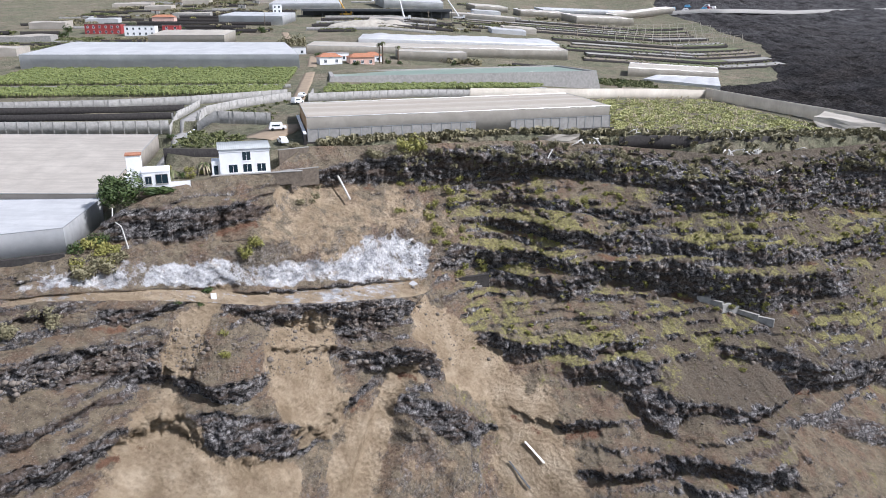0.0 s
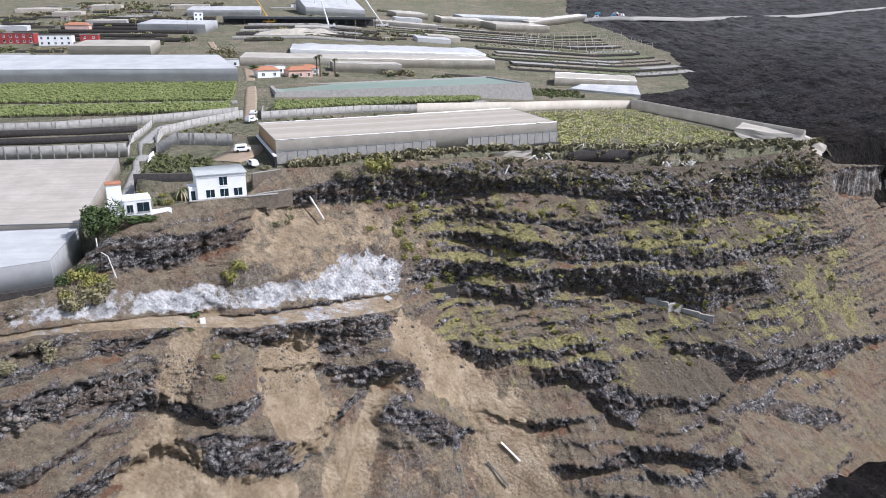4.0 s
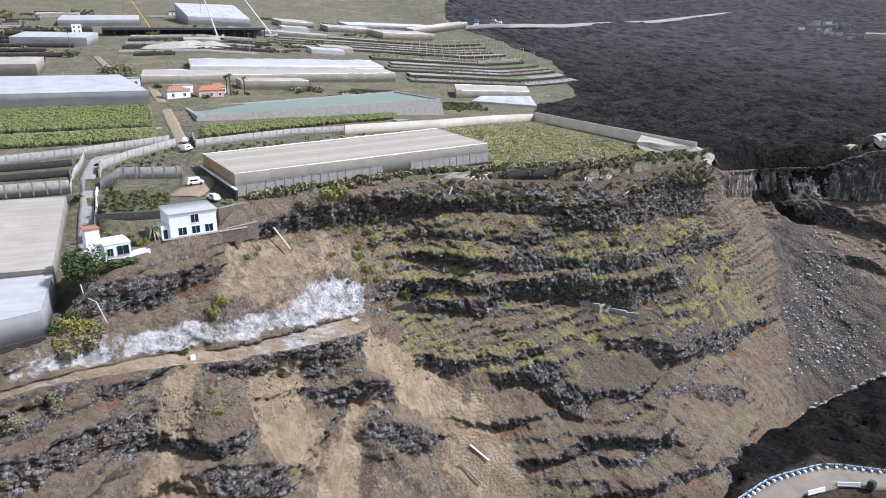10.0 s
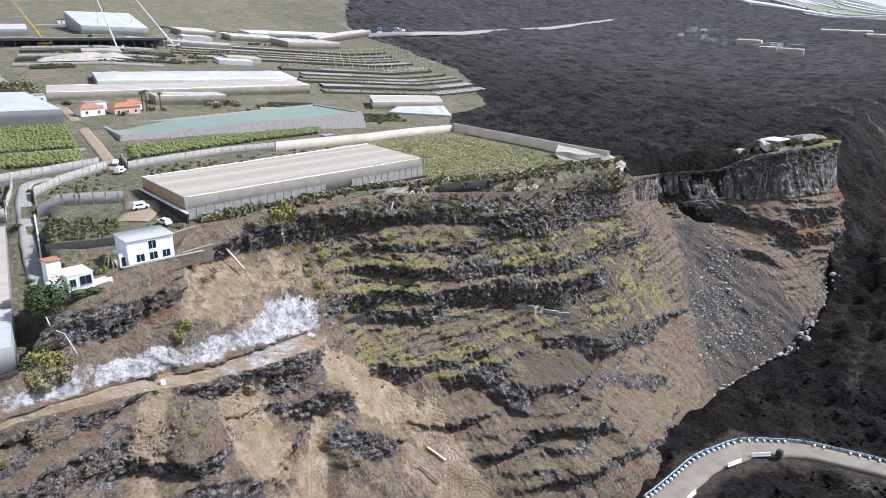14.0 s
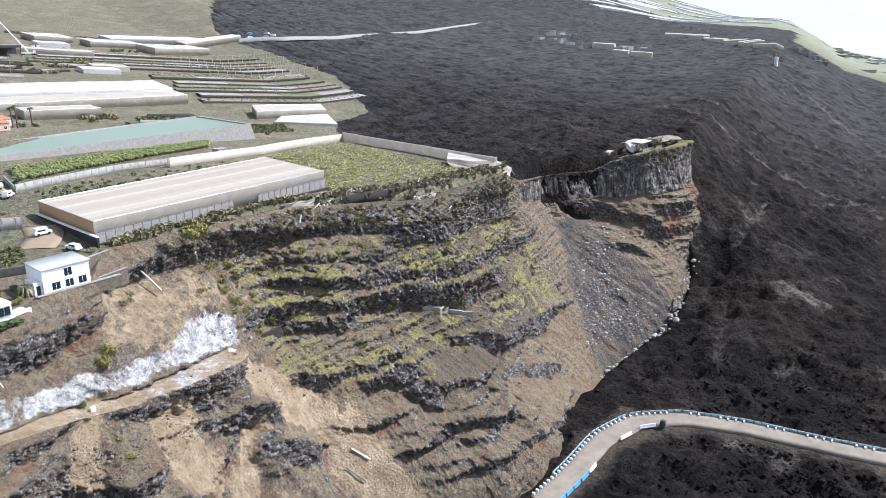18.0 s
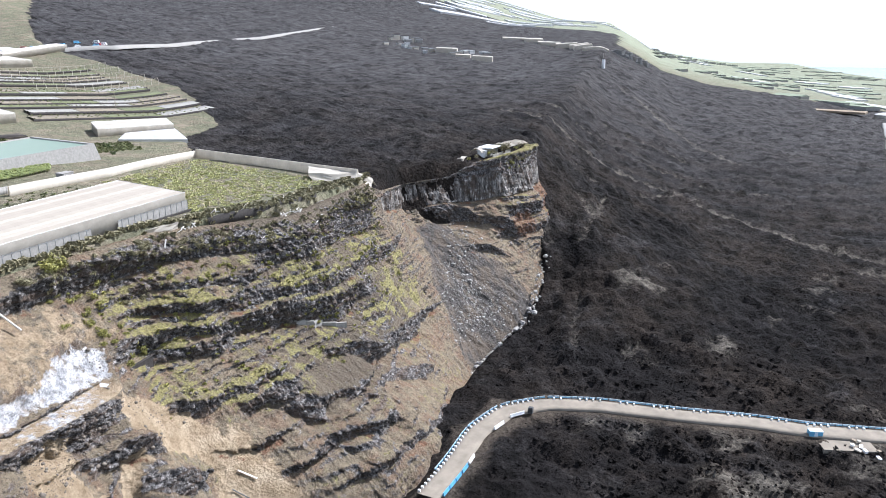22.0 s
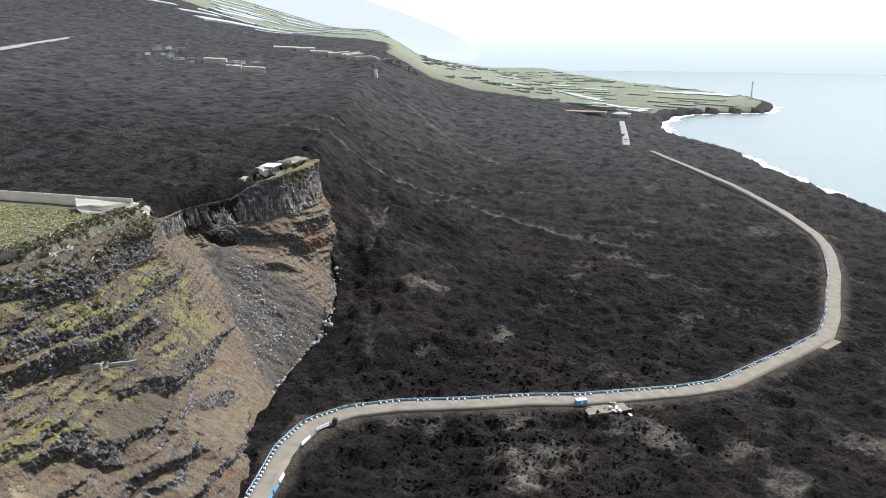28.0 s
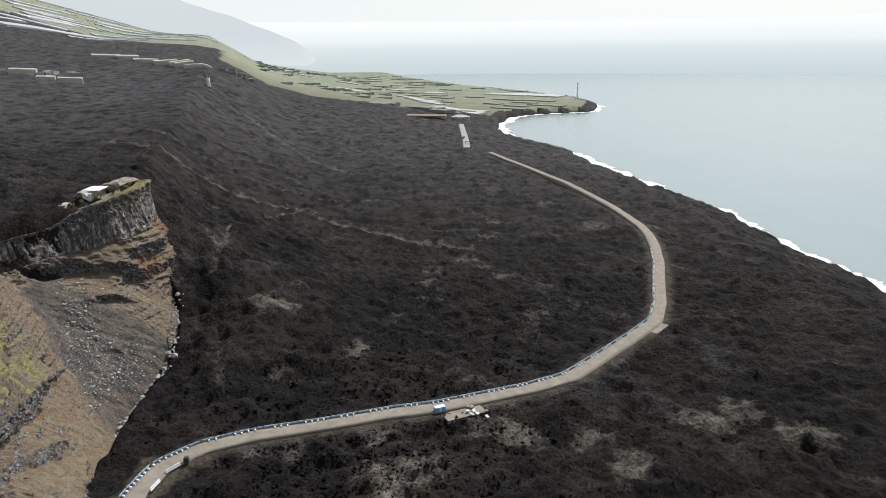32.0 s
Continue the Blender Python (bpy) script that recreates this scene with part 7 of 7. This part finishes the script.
rng = random.Random(41)
for cx_, cy_, n, r in ((965, 1000, 8, 50), (985, 850, 9, 45), (1085, 1100, 8, 45), (966, 905, 5, 40)):
    for i in range(n):
        x, y = cx_ + rng.uniform(-r, r), cy_ + rng.uniform(-r, r) * 0.7
        far_house(x, y, rng.uniform(7, 18), rng.uniform(6, 10), rng.uniform(2.5, 6), rng.uniform(-40, 10), "pale house half buried by the lava", "half buried houses", rng.choice((NET_CREAM, GREYWALL, NET_WHITE)))
for x, y, w_, d_ in ((1300, 800, 40, 26), (1330, 850, 46, 24), (1345, 905, 50, 22), (1370, 965, 44, 28), (1385, 1030, 60, 24), (1250, 760, 36, 26), (1180, 690, 50, 12), (900, 745, 34, 14), (915, 800, 26, 18), (985, 900, 40, 20)):
    far_sheet(x, y, w_, 1.3 * d_, rng.uniform(5, 9), 125, "cream greenhouse spared on the far side of the lava", "spared greenhouses", NET_CREAM, NET_CREAM)
for i in range(16):
    t = rng.random()
    x, y = 1240 + 130 * t + rng.uniform(-30, 30), 660 + 70 * t + rng.uniform(-40, 15)
    far_house(x, y, rng.uniform(20, 50), rng.uniform(3, 6), rng.uniform(1.5, 3), 62, "grey terrace wall on the slope above the coast", "coastal terraces", GREYWALL, GREYWALL)
tw = thing("white_tower", pose(969, 554, zat(969, 554) - 2, 0, 0, 20) @ Matrix.Scale(0.62, 4), "white square tower standing in the lava with a pole", "tower")
part("tower_body", boxes(((-3.5, -3.5, -3), (3.5, 3.5, 19))), WHITE, tw)
part("lower_wing", boxes(((3.5, -3, -3), (9, 3, 8))), NET_CREAM, tw)
part("pole", boxes(((-11, -0.4, -3), (-10.2, 0.4, 34))), GREYWALL, tw)
for (ax, ay), (bx, by), d_ in (((1765, 1637), (2094, 1576), 60), ((1984, 1832), (2100, 1680), 50), ((2150, 1900), (2420, 1890), 70), ((2030, 1560), (2110, 1470), 40), ((2500, 1640), (2640, 1560), 60), ((2700, 1900), (2850, 1780), 60), ((2900, 2140), (3210, 2050), 70), ((2440, 2150), (2720, 2120), 60), ((2300, 2010), (2560, 1900), 60), ((2800, 2500), (3100, 2430), 60), ((3100, 2300), (3420, 2240), 60), ((2250, 1700), (2420, 1600), 40), ((1900, 1520), (1990, 1440), 40), ((2600, 2330), (2880, 2300), 50), ((3300, 2600), (3560, 2500), 60), ((3300, 1980), (3480, 1880), 50), ((3550, 2250), (3800, 2150), 60)):
    far_sheet((ax + bx) / 2, (ay + by) / 2, math.hypot(bx - ax, by - ay), d_, 5, math.degrees(math.atan2(by - ay, bx - ax)) + 180, "wide white greenhouse roof on the far hillside", "far greenhouses")
for i in range(26):
    t = rng.random()
    x = 1700 + 2000 * t + rng.uniform(-60, 60)
    y = np.interp(x, (1500, 2300, 2600, 4000), (1650, 1480, 1480, 2150)) + rng.random() ** 1.2 * 900
    far_sheet(x, y, rng.uniform(60, 170), rng.uniform(20, 40), 4, 150 + rng.uniform(-14, 14), "white greenhouse roof on the far hillside", "far greenhouses")
PLAINGREEN = plain("far_plantation_green", (0.21, 0.25, 0.175), 0.95, var=0.35, size=30)
for x, y, w_, d_ in ((2131, 711, 100, 45), (1960, 420, 90, 26), (2010, 450, 100, 30), (1900, 395, 80, 24), (2080, 500, 90, 26), (1700, 262, 110, 36), (1745, 330, 60, 40), (2281, 125, 200, 60), (2300, 220, 160, 40), (1640, 235, 50, 30), (2500, 640, 110, 30), (2350, 480, 90, 26), (2900, 1200, 160, 40), (2700, 900, 130, 30), (3200, 1350, 200, 40), (3400, 1600, 240, 40)):
    far_sheet(x, y, w_, d_ * 1.3, 3, 62, "white greenhouse on the coastal plain", "coastal greenhouses", NET_WHITE, NET_WHITE)
for i in range(120):
    x = rng.uniform(1620, 3700)
    y0, y1 = np.interp(x, COAST_X, COAST_Y) + 60, np.interp(x, (1500, 2300, 4000), (620, 1100, 2000))
    if y1 < y0 + 40:
        continue
    y = rng.uniform(y0, y1)
    far_house(x, y, rng.uniform(50, 110), rng.uniform(14, 30), 2, 62 + rng.uniform(-5, 5), "green plantation block on the coastal plain", "plantation blocks", GREYWALL, PLAINGREEN)
tank = thing("round_tank", pose(1426, 230, zat(1426, 230)), "round white tank beside the old road", "tank")
bm = bmesh.new()
tube(bm, (0, 0, -2), (0, 0, 6), 19, n=32)
part("tank_wall", bm, NET_CREAM, tank)
bm = bmesh.new()
tube(bm, (0, 0, 6), (0, 0, 9), 19.4, 8, n=32)
part("tank_roof", bm, NET_WHITE, tank)
tagged(part("gravel_pad", boxes(((-60, -14, -3), (60, 14, 0.6))), TRACK), "pale gravel pad beside the round tank", "pad", kind="structure").matrix_world = pose(1412, 320, zat(1412, 320) + 0.4, 0, 0, 92)
lh = thing("lighthouse", pose(2146, -6, zat(2146, -6)), "slender grey lighthouse on the headland", "lighthouse")
bm = bmesh.new()
tube(bm, (0, 0, -2), (0, 0, 43), 2.4, 1.7, 16)
part("shaft", bm, WHITE, lh)
bm = bmesh.new()
tube(bm, (0, 0, 43), (0, 0, 44), 2.9, 2.9, 16)
part("gallery", bm, WHITE, lh)
bm = bmesh.new()
tube(bm, (0, 0, 44), (0, 0, 48), 1.9, 1.6, 12)
part("lantern", bm, GLASS_DARK, lh)
ribbon("lava_road", [(215, 770), (290, 772), (456, 897), (700, 1060), (1030, 1284)], 7.5, GREYWALL, "pale road cut across the upper lava", "road", 1.5, th=4)

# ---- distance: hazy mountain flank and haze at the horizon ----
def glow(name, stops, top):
    """Hazy distance: haze painted as emission, graded by height above the sea."""
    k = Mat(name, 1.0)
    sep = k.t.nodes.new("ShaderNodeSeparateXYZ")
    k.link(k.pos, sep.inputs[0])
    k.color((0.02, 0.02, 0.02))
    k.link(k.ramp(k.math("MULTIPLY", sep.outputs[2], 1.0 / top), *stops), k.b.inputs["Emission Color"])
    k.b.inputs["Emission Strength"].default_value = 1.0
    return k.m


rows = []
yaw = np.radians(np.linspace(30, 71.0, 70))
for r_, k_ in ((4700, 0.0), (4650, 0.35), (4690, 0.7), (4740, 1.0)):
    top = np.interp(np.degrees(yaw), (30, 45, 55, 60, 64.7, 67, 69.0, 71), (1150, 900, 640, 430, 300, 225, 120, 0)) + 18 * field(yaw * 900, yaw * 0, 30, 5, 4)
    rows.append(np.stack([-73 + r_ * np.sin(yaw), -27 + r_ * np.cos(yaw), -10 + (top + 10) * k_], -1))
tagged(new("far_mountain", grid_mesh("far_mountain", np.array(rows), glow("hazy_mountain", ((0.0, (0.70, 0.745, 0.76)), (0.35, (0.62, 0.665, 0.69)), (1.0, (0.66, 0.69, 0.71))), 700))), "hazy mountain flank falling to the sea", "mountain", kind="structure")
# glowing sheet beyond the sea: water tone low down, haze painted above it
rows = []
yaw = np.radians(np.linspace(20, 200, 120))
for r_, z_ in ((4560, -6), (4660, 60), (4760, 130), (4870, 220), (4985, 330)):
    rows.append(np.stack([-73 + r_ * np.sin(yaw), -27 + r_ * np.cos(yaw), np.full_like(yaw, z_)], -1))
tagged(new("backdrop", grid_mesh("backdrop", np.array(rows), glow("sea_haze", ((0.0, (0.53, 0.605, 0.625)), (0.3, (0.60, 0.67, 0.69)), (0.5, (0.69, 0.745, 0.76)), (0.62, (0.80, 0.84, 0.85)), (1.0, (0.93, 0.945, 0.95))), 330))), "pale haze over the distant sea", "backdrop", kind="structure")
# ---- upper plateau: plots, netted frames, scrub ----
def taken(x, y):
    """Whether another building already stands there."""
    if -72 - 8 < x < 80 and -18 < y - (364 + (x + 68) * 0.407) < 98:
        return True
    for x0, x1, y0, y1 in ((-182, -54, 292, 352), (-168, -114, 396, 438), (-116, 14, 566, 602), (-164, -106, 508, 552), (-58, 6, 645, 730), (24, 70, 690, 745), (66, 124, 682, 732), (114, 190, 660, 724), (96, 246, 735, 800), (-26, 66, 602, 634), (-156, -84, 632, 692), (-232, -160, 446, 474), (-210, -184, 514, 534), (80, 214, 416, 660), (88, 160, 340, 420), (-90, -62, 352, 376), (-60, -24, 312, 346), (-128, -114, 534, 550)):
        if x0 - 3 < x < x1 + 3 and y0 - 3 < y < y1 + 3:
            return True
    tx = np.interp(y, (239, 279, 319, 373, 428, 473), (-47, -52, -57.6, -66, -90, -102))
    return abs(x - tx) < 7 or y < 300 + 0.45 * (x + 60)


rng = random.Random(77)
PLOTEARTH = plain("dark_plot_earth", (0.10, 0.085, 0.072), 0.95, var=0.5, size=2.5)
crops, dries = [], []
n_net = 0
for j in range(24):
    y0 = 352 + j * 17.5
    for i in range(17):
        x0 = -292 + i * 29 + (j % 3) * 8
        w_, d_ = rng.uniform(20, 27), rng.uniform(9, 14)
        xc, yc = x0 + w_ / 2, y0 + d_ / 2
        pick = rng.random()
        if any(taken(a, b) for a, b in ((x0, y0), (x0 + w_, y0), (xc, yc), (x0, y0 + d_), (x0 + w_, y0 + d_))):
            continue
        if xc > np.interp(yc, (345, 420, 500, 620, 800), (112, 165, 195, 212, 208)):
            continue
        if pick < 0.10 and n_net < 34:
            n_net += 1
            far_sheet(xc, yc, w_ * rng.uniform(0.9, 1.5), d_ * rng.uniform(0.9, 1.4), rng.uniform(2.6, 4.2), rng.uniform(2, 9), "low netted greenhouse among the terraced plots", "plot greenhouses", *rng.choice(((NET, NET), (NET_CREAM, NET_CREAM), (NET_WHITE, NET_WHITE), (BLOCK, NET))))
            continue
        if pick < 0.72:
            wall("dark stone front wall of a terraced plot", [(x0, y0), (x0 + w_, y0 + 0.08 * w_)], rng.uniform(0.8, 2.2), DARKSTONE if rng.random() < 0.7 else BLOCK, 0, 0.6, "plot walls", name="plot_wall")
        if pick < 0.5:
            kind = crops if rng.random() < 0.6 else dries
            for _ in range(int(w_ * d_ / 3.6)):
                x, y = x0 + rng.uniform(1, w_), y0 + rng.uniform(1, d_)
                kind.append((x, y, zat(x, y), rng.uniform(0, 6.28), rng.uniform(0.7, 1.6)))
        elif pick < 0.66:
            q = tagged(part("earth_plot", boxes(((-w_ / 2, -d_ / 2, -2), (w_ / 2, d_ / 2, 0.15))), PLOTEARTH), "bare dark earth plot between terrace walls", "plot", kind="structure")
            q.matrix_world = pose(xc, yc, zat(xc, yc) + 0.3, 3.4, 0, 4)
        elif pick > 0.93:
            h = thing("shed", pose(xc, yc, zat(xc, yc), 0, 0, rng.uniform(0, 12)), "small pale farm shed on the terraces", "shed", "farm sheds")
            part("wall", boxes(((-3, -2, -0.8), (3, 2, 2.5))), rng.choice((WHITE, GREYWALL, BLOCK)), h)
            part("roof", boxes(((-3.2, -2.2, 2.5), (3.2, 2.2, 2.7))), rng.choice((WHITE, GREYWALL, TERRA)), h)
            part("door", boxes(((-0.5, -2.04, 0), (0.5, -2.0, 2.0))), DARKGREY, h)
        elif pick > 0.8:
            for _ in range(9):
                x, y = x0 + rng.uniform(0, w_), y0 + rng.uniform(0, d_)
                dries.append((x, y, zat(x, y), rng.uniform(0, 6.28), rng.uniform(1.5, 2.8)))
scrub = leafy_base(6, 34, 1.0, 0.9, 0.3)
tagged(new("plot_crops", instances("plot_crops", scrub, crops, GREENS, 0.05)), "low green crops on the terraced plots", "plants", kind="stuff")
tagged(new("plot_scrub", instances("plot_scrub", scrub, dries, SHRUB_DRY, 0.05)), "dry grey-green scrub on fallow plots", "plants", kind="stuff")
# trees along the track and round the farmhouses
GROVE = ((-83, 396, 4.2, 1), (-79, 402, 4.6, 1), (-86, 405, 4.0, 1), (-76, 393, 3.6, 1), (-90, 412, 3.8, 1), (-60, 352, 2.2, 2), (-38, 318, 1.8, 2), (-25, 334, 1.6, 2), (-20, 336, 1.4, 2), (5, 350, 1.5, 2), (-116, 470, 3.0, 2), (-60, 520, 3.2, 0), (-170, 480, 2.8, 2), (-228, 440, 3.0, 2), (-240, 470, 3.2, 2))
GROVE += ((-210, 500, 2.6, 2), (-185, 545, 3.0, 0), (72, 332, 1.7, 2), (84, 336, 1.9, 2), (60, 322, 1.5, 0), (78, 316, 1.3, 2), (-40, 228, 1.2, 2), (-62, 181, 1.3, 1), (-68, 176, 1.2, 2), (20, 346, 1.3, 2), (34, 352, 1.2, 2), (-66, 199, 1.2, 2))
for x, y, s, k_ in GROVE:
    shrub(x, y, zat(x, y), s, k_, rng, ("yellow-green bush among the plots", "leafless grey-brown thicket beside the track", "dark green tree among the farm plots")[k_], "plateau bushes")
# pale heap of spoil by the works
bm = bmesh.new()
bmesh.ops.create_grid(bm, x_segments=26, y_segments=10, size=1)
for p in bm.verts:
    e_ = max(0.0, 1 - p.co.x ** 2) ** 0.7 * max(0.0, 1 - p.co.y ** 2)
    p.co = Vector((p.co.x * 30, p.co.y * 9, e_ * (4.5 + 2.5 * noise.noise(Vector((p.co.x * 2.5, p.co.y * 2, 4)))) - 0.5))
heap = tagged(part("earth_mound", bm, plain("pale_spoil", (0.42, 0.39, 0.33), 0.95, var=0.3, size=3)), "long pale heap of spoil below the works", "heap")
heap.matrix_world = pose(-50, 512, zat(-50, 512), 0, 0, 14)
# bare frame of a netted house at the edge of the lava
frame_ = thing("bare_net_frame", Matrix.Translation((180, 560, zat(180, 560))), "bare greenhouse frame of leaning posts at the lava edge", "greenhouse frame")
post_bm = bmesh.new()
tube(post_bm, (0, 0, -1), (0, 0, 5.2), 0.16, n=5)
thin_me = bpy.data.meshes.new("post")
post_bm.to_mesh(thin_me)
post_bm.free()
thin_me.materials.append(NET_CREAM)
z0 = zat(180, 560)
for j in range(5):
    prev = None
    wires = bmesh.new()
    for i in range(15):
        x, y = 128 + i * 7.2, 545 + j * 24 + i * 1.1
        z = zat(x, y)
        q = new("post", thin_me)
        q.parent = frame_
        q.location = (x - 180, y - 560, z - z0)
        q.rotation_euler = (rng.uniform(-0.15, 0.15), rng.uniform(-0.15, 0.15), 0)
        here = (x - 180, y - 560, z + 5.1 - z0)
        ring_ = [wires.verts.new((here[0], here[1] + 0.08 * math.cos(k_), here[2] + 0.08 * math.sin(k_))) for k_ in (0.0, 2.1, 4.2)]
        if prev:
            for k_ in range(3):
                wires.faces.new((prev[k_], prev[(k_ + 1) % 3], ring_[(k_ + 1) % 3], ring_[k_]))
        prev = ring_
    part("wire", wires, NET_CREAM, frame_)
# utility poles
for x, y in ((-170, 560), (-118, 488), (-10, 505), (95, 520), (150, 470), (-205, 610)):
    p_ = thing("utility_pole", Matrix.Translation((x, y, zat(x, y))), "grey wooden utility pole with a crossarm", "pole", "utility poles")
    bm = bmesh.new()
    tube(bm, (0, 0, -1), (0, 0, 13), 0.2, 0.13, 8)
    part("pole", bm, WOOD, p_)
    part("crossarm", boxes(((-1.1, -0.08, 12.1), (1.1, 0.08, 12.3))), WOOD, p_)

# ---- outcrop: scrub and sheeting round the farmhouse ----
for x, y, s, k_ in ((221, 199, 1.9, 1), (231, 199.5, 3.0, 1), (234, 203, 3.4, 1), (229, 206, 2.6, 2), (240, 198.5, 1.3, 0), (247, 201, 1.4, 1), (216, 198, 1.3, 0), (255, 204, 1.5, 1), (260, 206, 1.3, 1), (211, 202, 1.2, 1), (207, 204, 1.1, 0)):
    shrub(x, y, float(np.interp(x, RIM_X, RIM_Z)) - 0.2, s, k_, rng, ("yellow-green bush on the outcrop", "dry grey-brown thicket on the outcrop", "dark green bush beside the ruined farmhouse")[k_], "outcrop bushes")
bm = bmesh.new()
bmesh.ops.create_grid(bm, x_segments=12, y_segments=6, size=1)
for p in bm.verts:
    p.co = Vector((p.co.x * 7, p.co.y * 3.2, 2.0 * (1 - p.co.y ** 2) + 1.0 * noise.noise(Vector((p.co.x * 2, p.co.y * 2, 8)))))
bmesh.ops.solidify(bm, geom=bm.faces, thickness=0.2)
tagged(part("collapsed_sheeting", bm, NET_CREAM), "crumpled cream sheeting behind the ruined farmhouse", "tarpaulin").matrix_world = pose(222, 207.5, 104.4, 0, 0, 14)

# ---- house garden and cliff-top scrub ----
for x, y, s, k_ in ((-49.5, 136.5, 1.3, 1), (-50.5, 137.8, 1.1, 0), (-47.6, 134.6, 1.0, 1), (-44.5, 139.2, 1.0, 2), (-42.5, 140.4, 0.9, 1), (-49, 142.5, 1.1, 0), (-52.5, 138.5, 1.0, 2), (-53, 145, 1.2, 0), (-50, 148, 1.1, 1), (-47.5, 146, 1.0, 2), (-56, 141, 1.2, 1), (-58, 146, 1.0, 0), (-33, 156, 1.2, 1), (-35, 152.5, 1.0, 2), (-64, 137.5, 1.1, 1), (-64.5, 150, 1.0, 2)):
    shrub(x, y, zat(x, y), s, k_, rng, ("yellow-green garden bush beside the house", "dry grey bush in the house garden", "dark green garden bush beside the house")[k_], "garden bushes")
low = thing("stone_wall", plan((-34.6, 145.4), (-27.5, 149.6), 103.6), "lower brown stone wall stepping down beside the house", "wall")
part("wall_panel", boxes(((0, 0, -3.0), (9, 0.5, 0.6))), bpy.data.materials["brown_stone_wall"], low)
part("coping", boxes(((-0.05, -0.05, 0.6), (9.05, 0.55, 0.72))), GREYWALL, low)
st = []
for i in range(520):
    x = rng.uniform(-28, 134)
    y = float(np.interp(x, RIM_X, RIM_Y)) + rng.uniform(0.2, 5 if x < 40 else 9)
    st.append((x, y, zat(x, y) + 0.1, rng.uniform(0, 6.28), rng.uniform(0.6, 1.5)))
for i in range(420):
    x = rng.uniform(-10, 130)
    x, y, z = on_cliff(x, float(np.interp(x, RIM_X, RIM_Z)) - rng.uniform(0.4, 6))
    st.append((x, y, z, rng.uniform(0, 6.28), rng.uniform(0.4, 1.0)))
tagged(new("rim_scrub", instances("rim_scrub", scrub, st, SHRUB_DRY, 0.06)), "dry scrub along the rim of the cliff", "scrub", kind="stuff")
st = []
for i in range(420):
    x = rng.uniform(0, 126)
    x, y, z = on_cliff(x, rng.uniform(66, 101))
    st.append((x, y, z, rng.uniform(0, 6.28), rng.uniform(0.35, 0.8)))
tagged(new("ledge_scrub", instances("ledge_scrub", scrub, st, SHRUB, 0.06)), "small yellow-green tufts on the ledges", "scrub", kind="stuff")
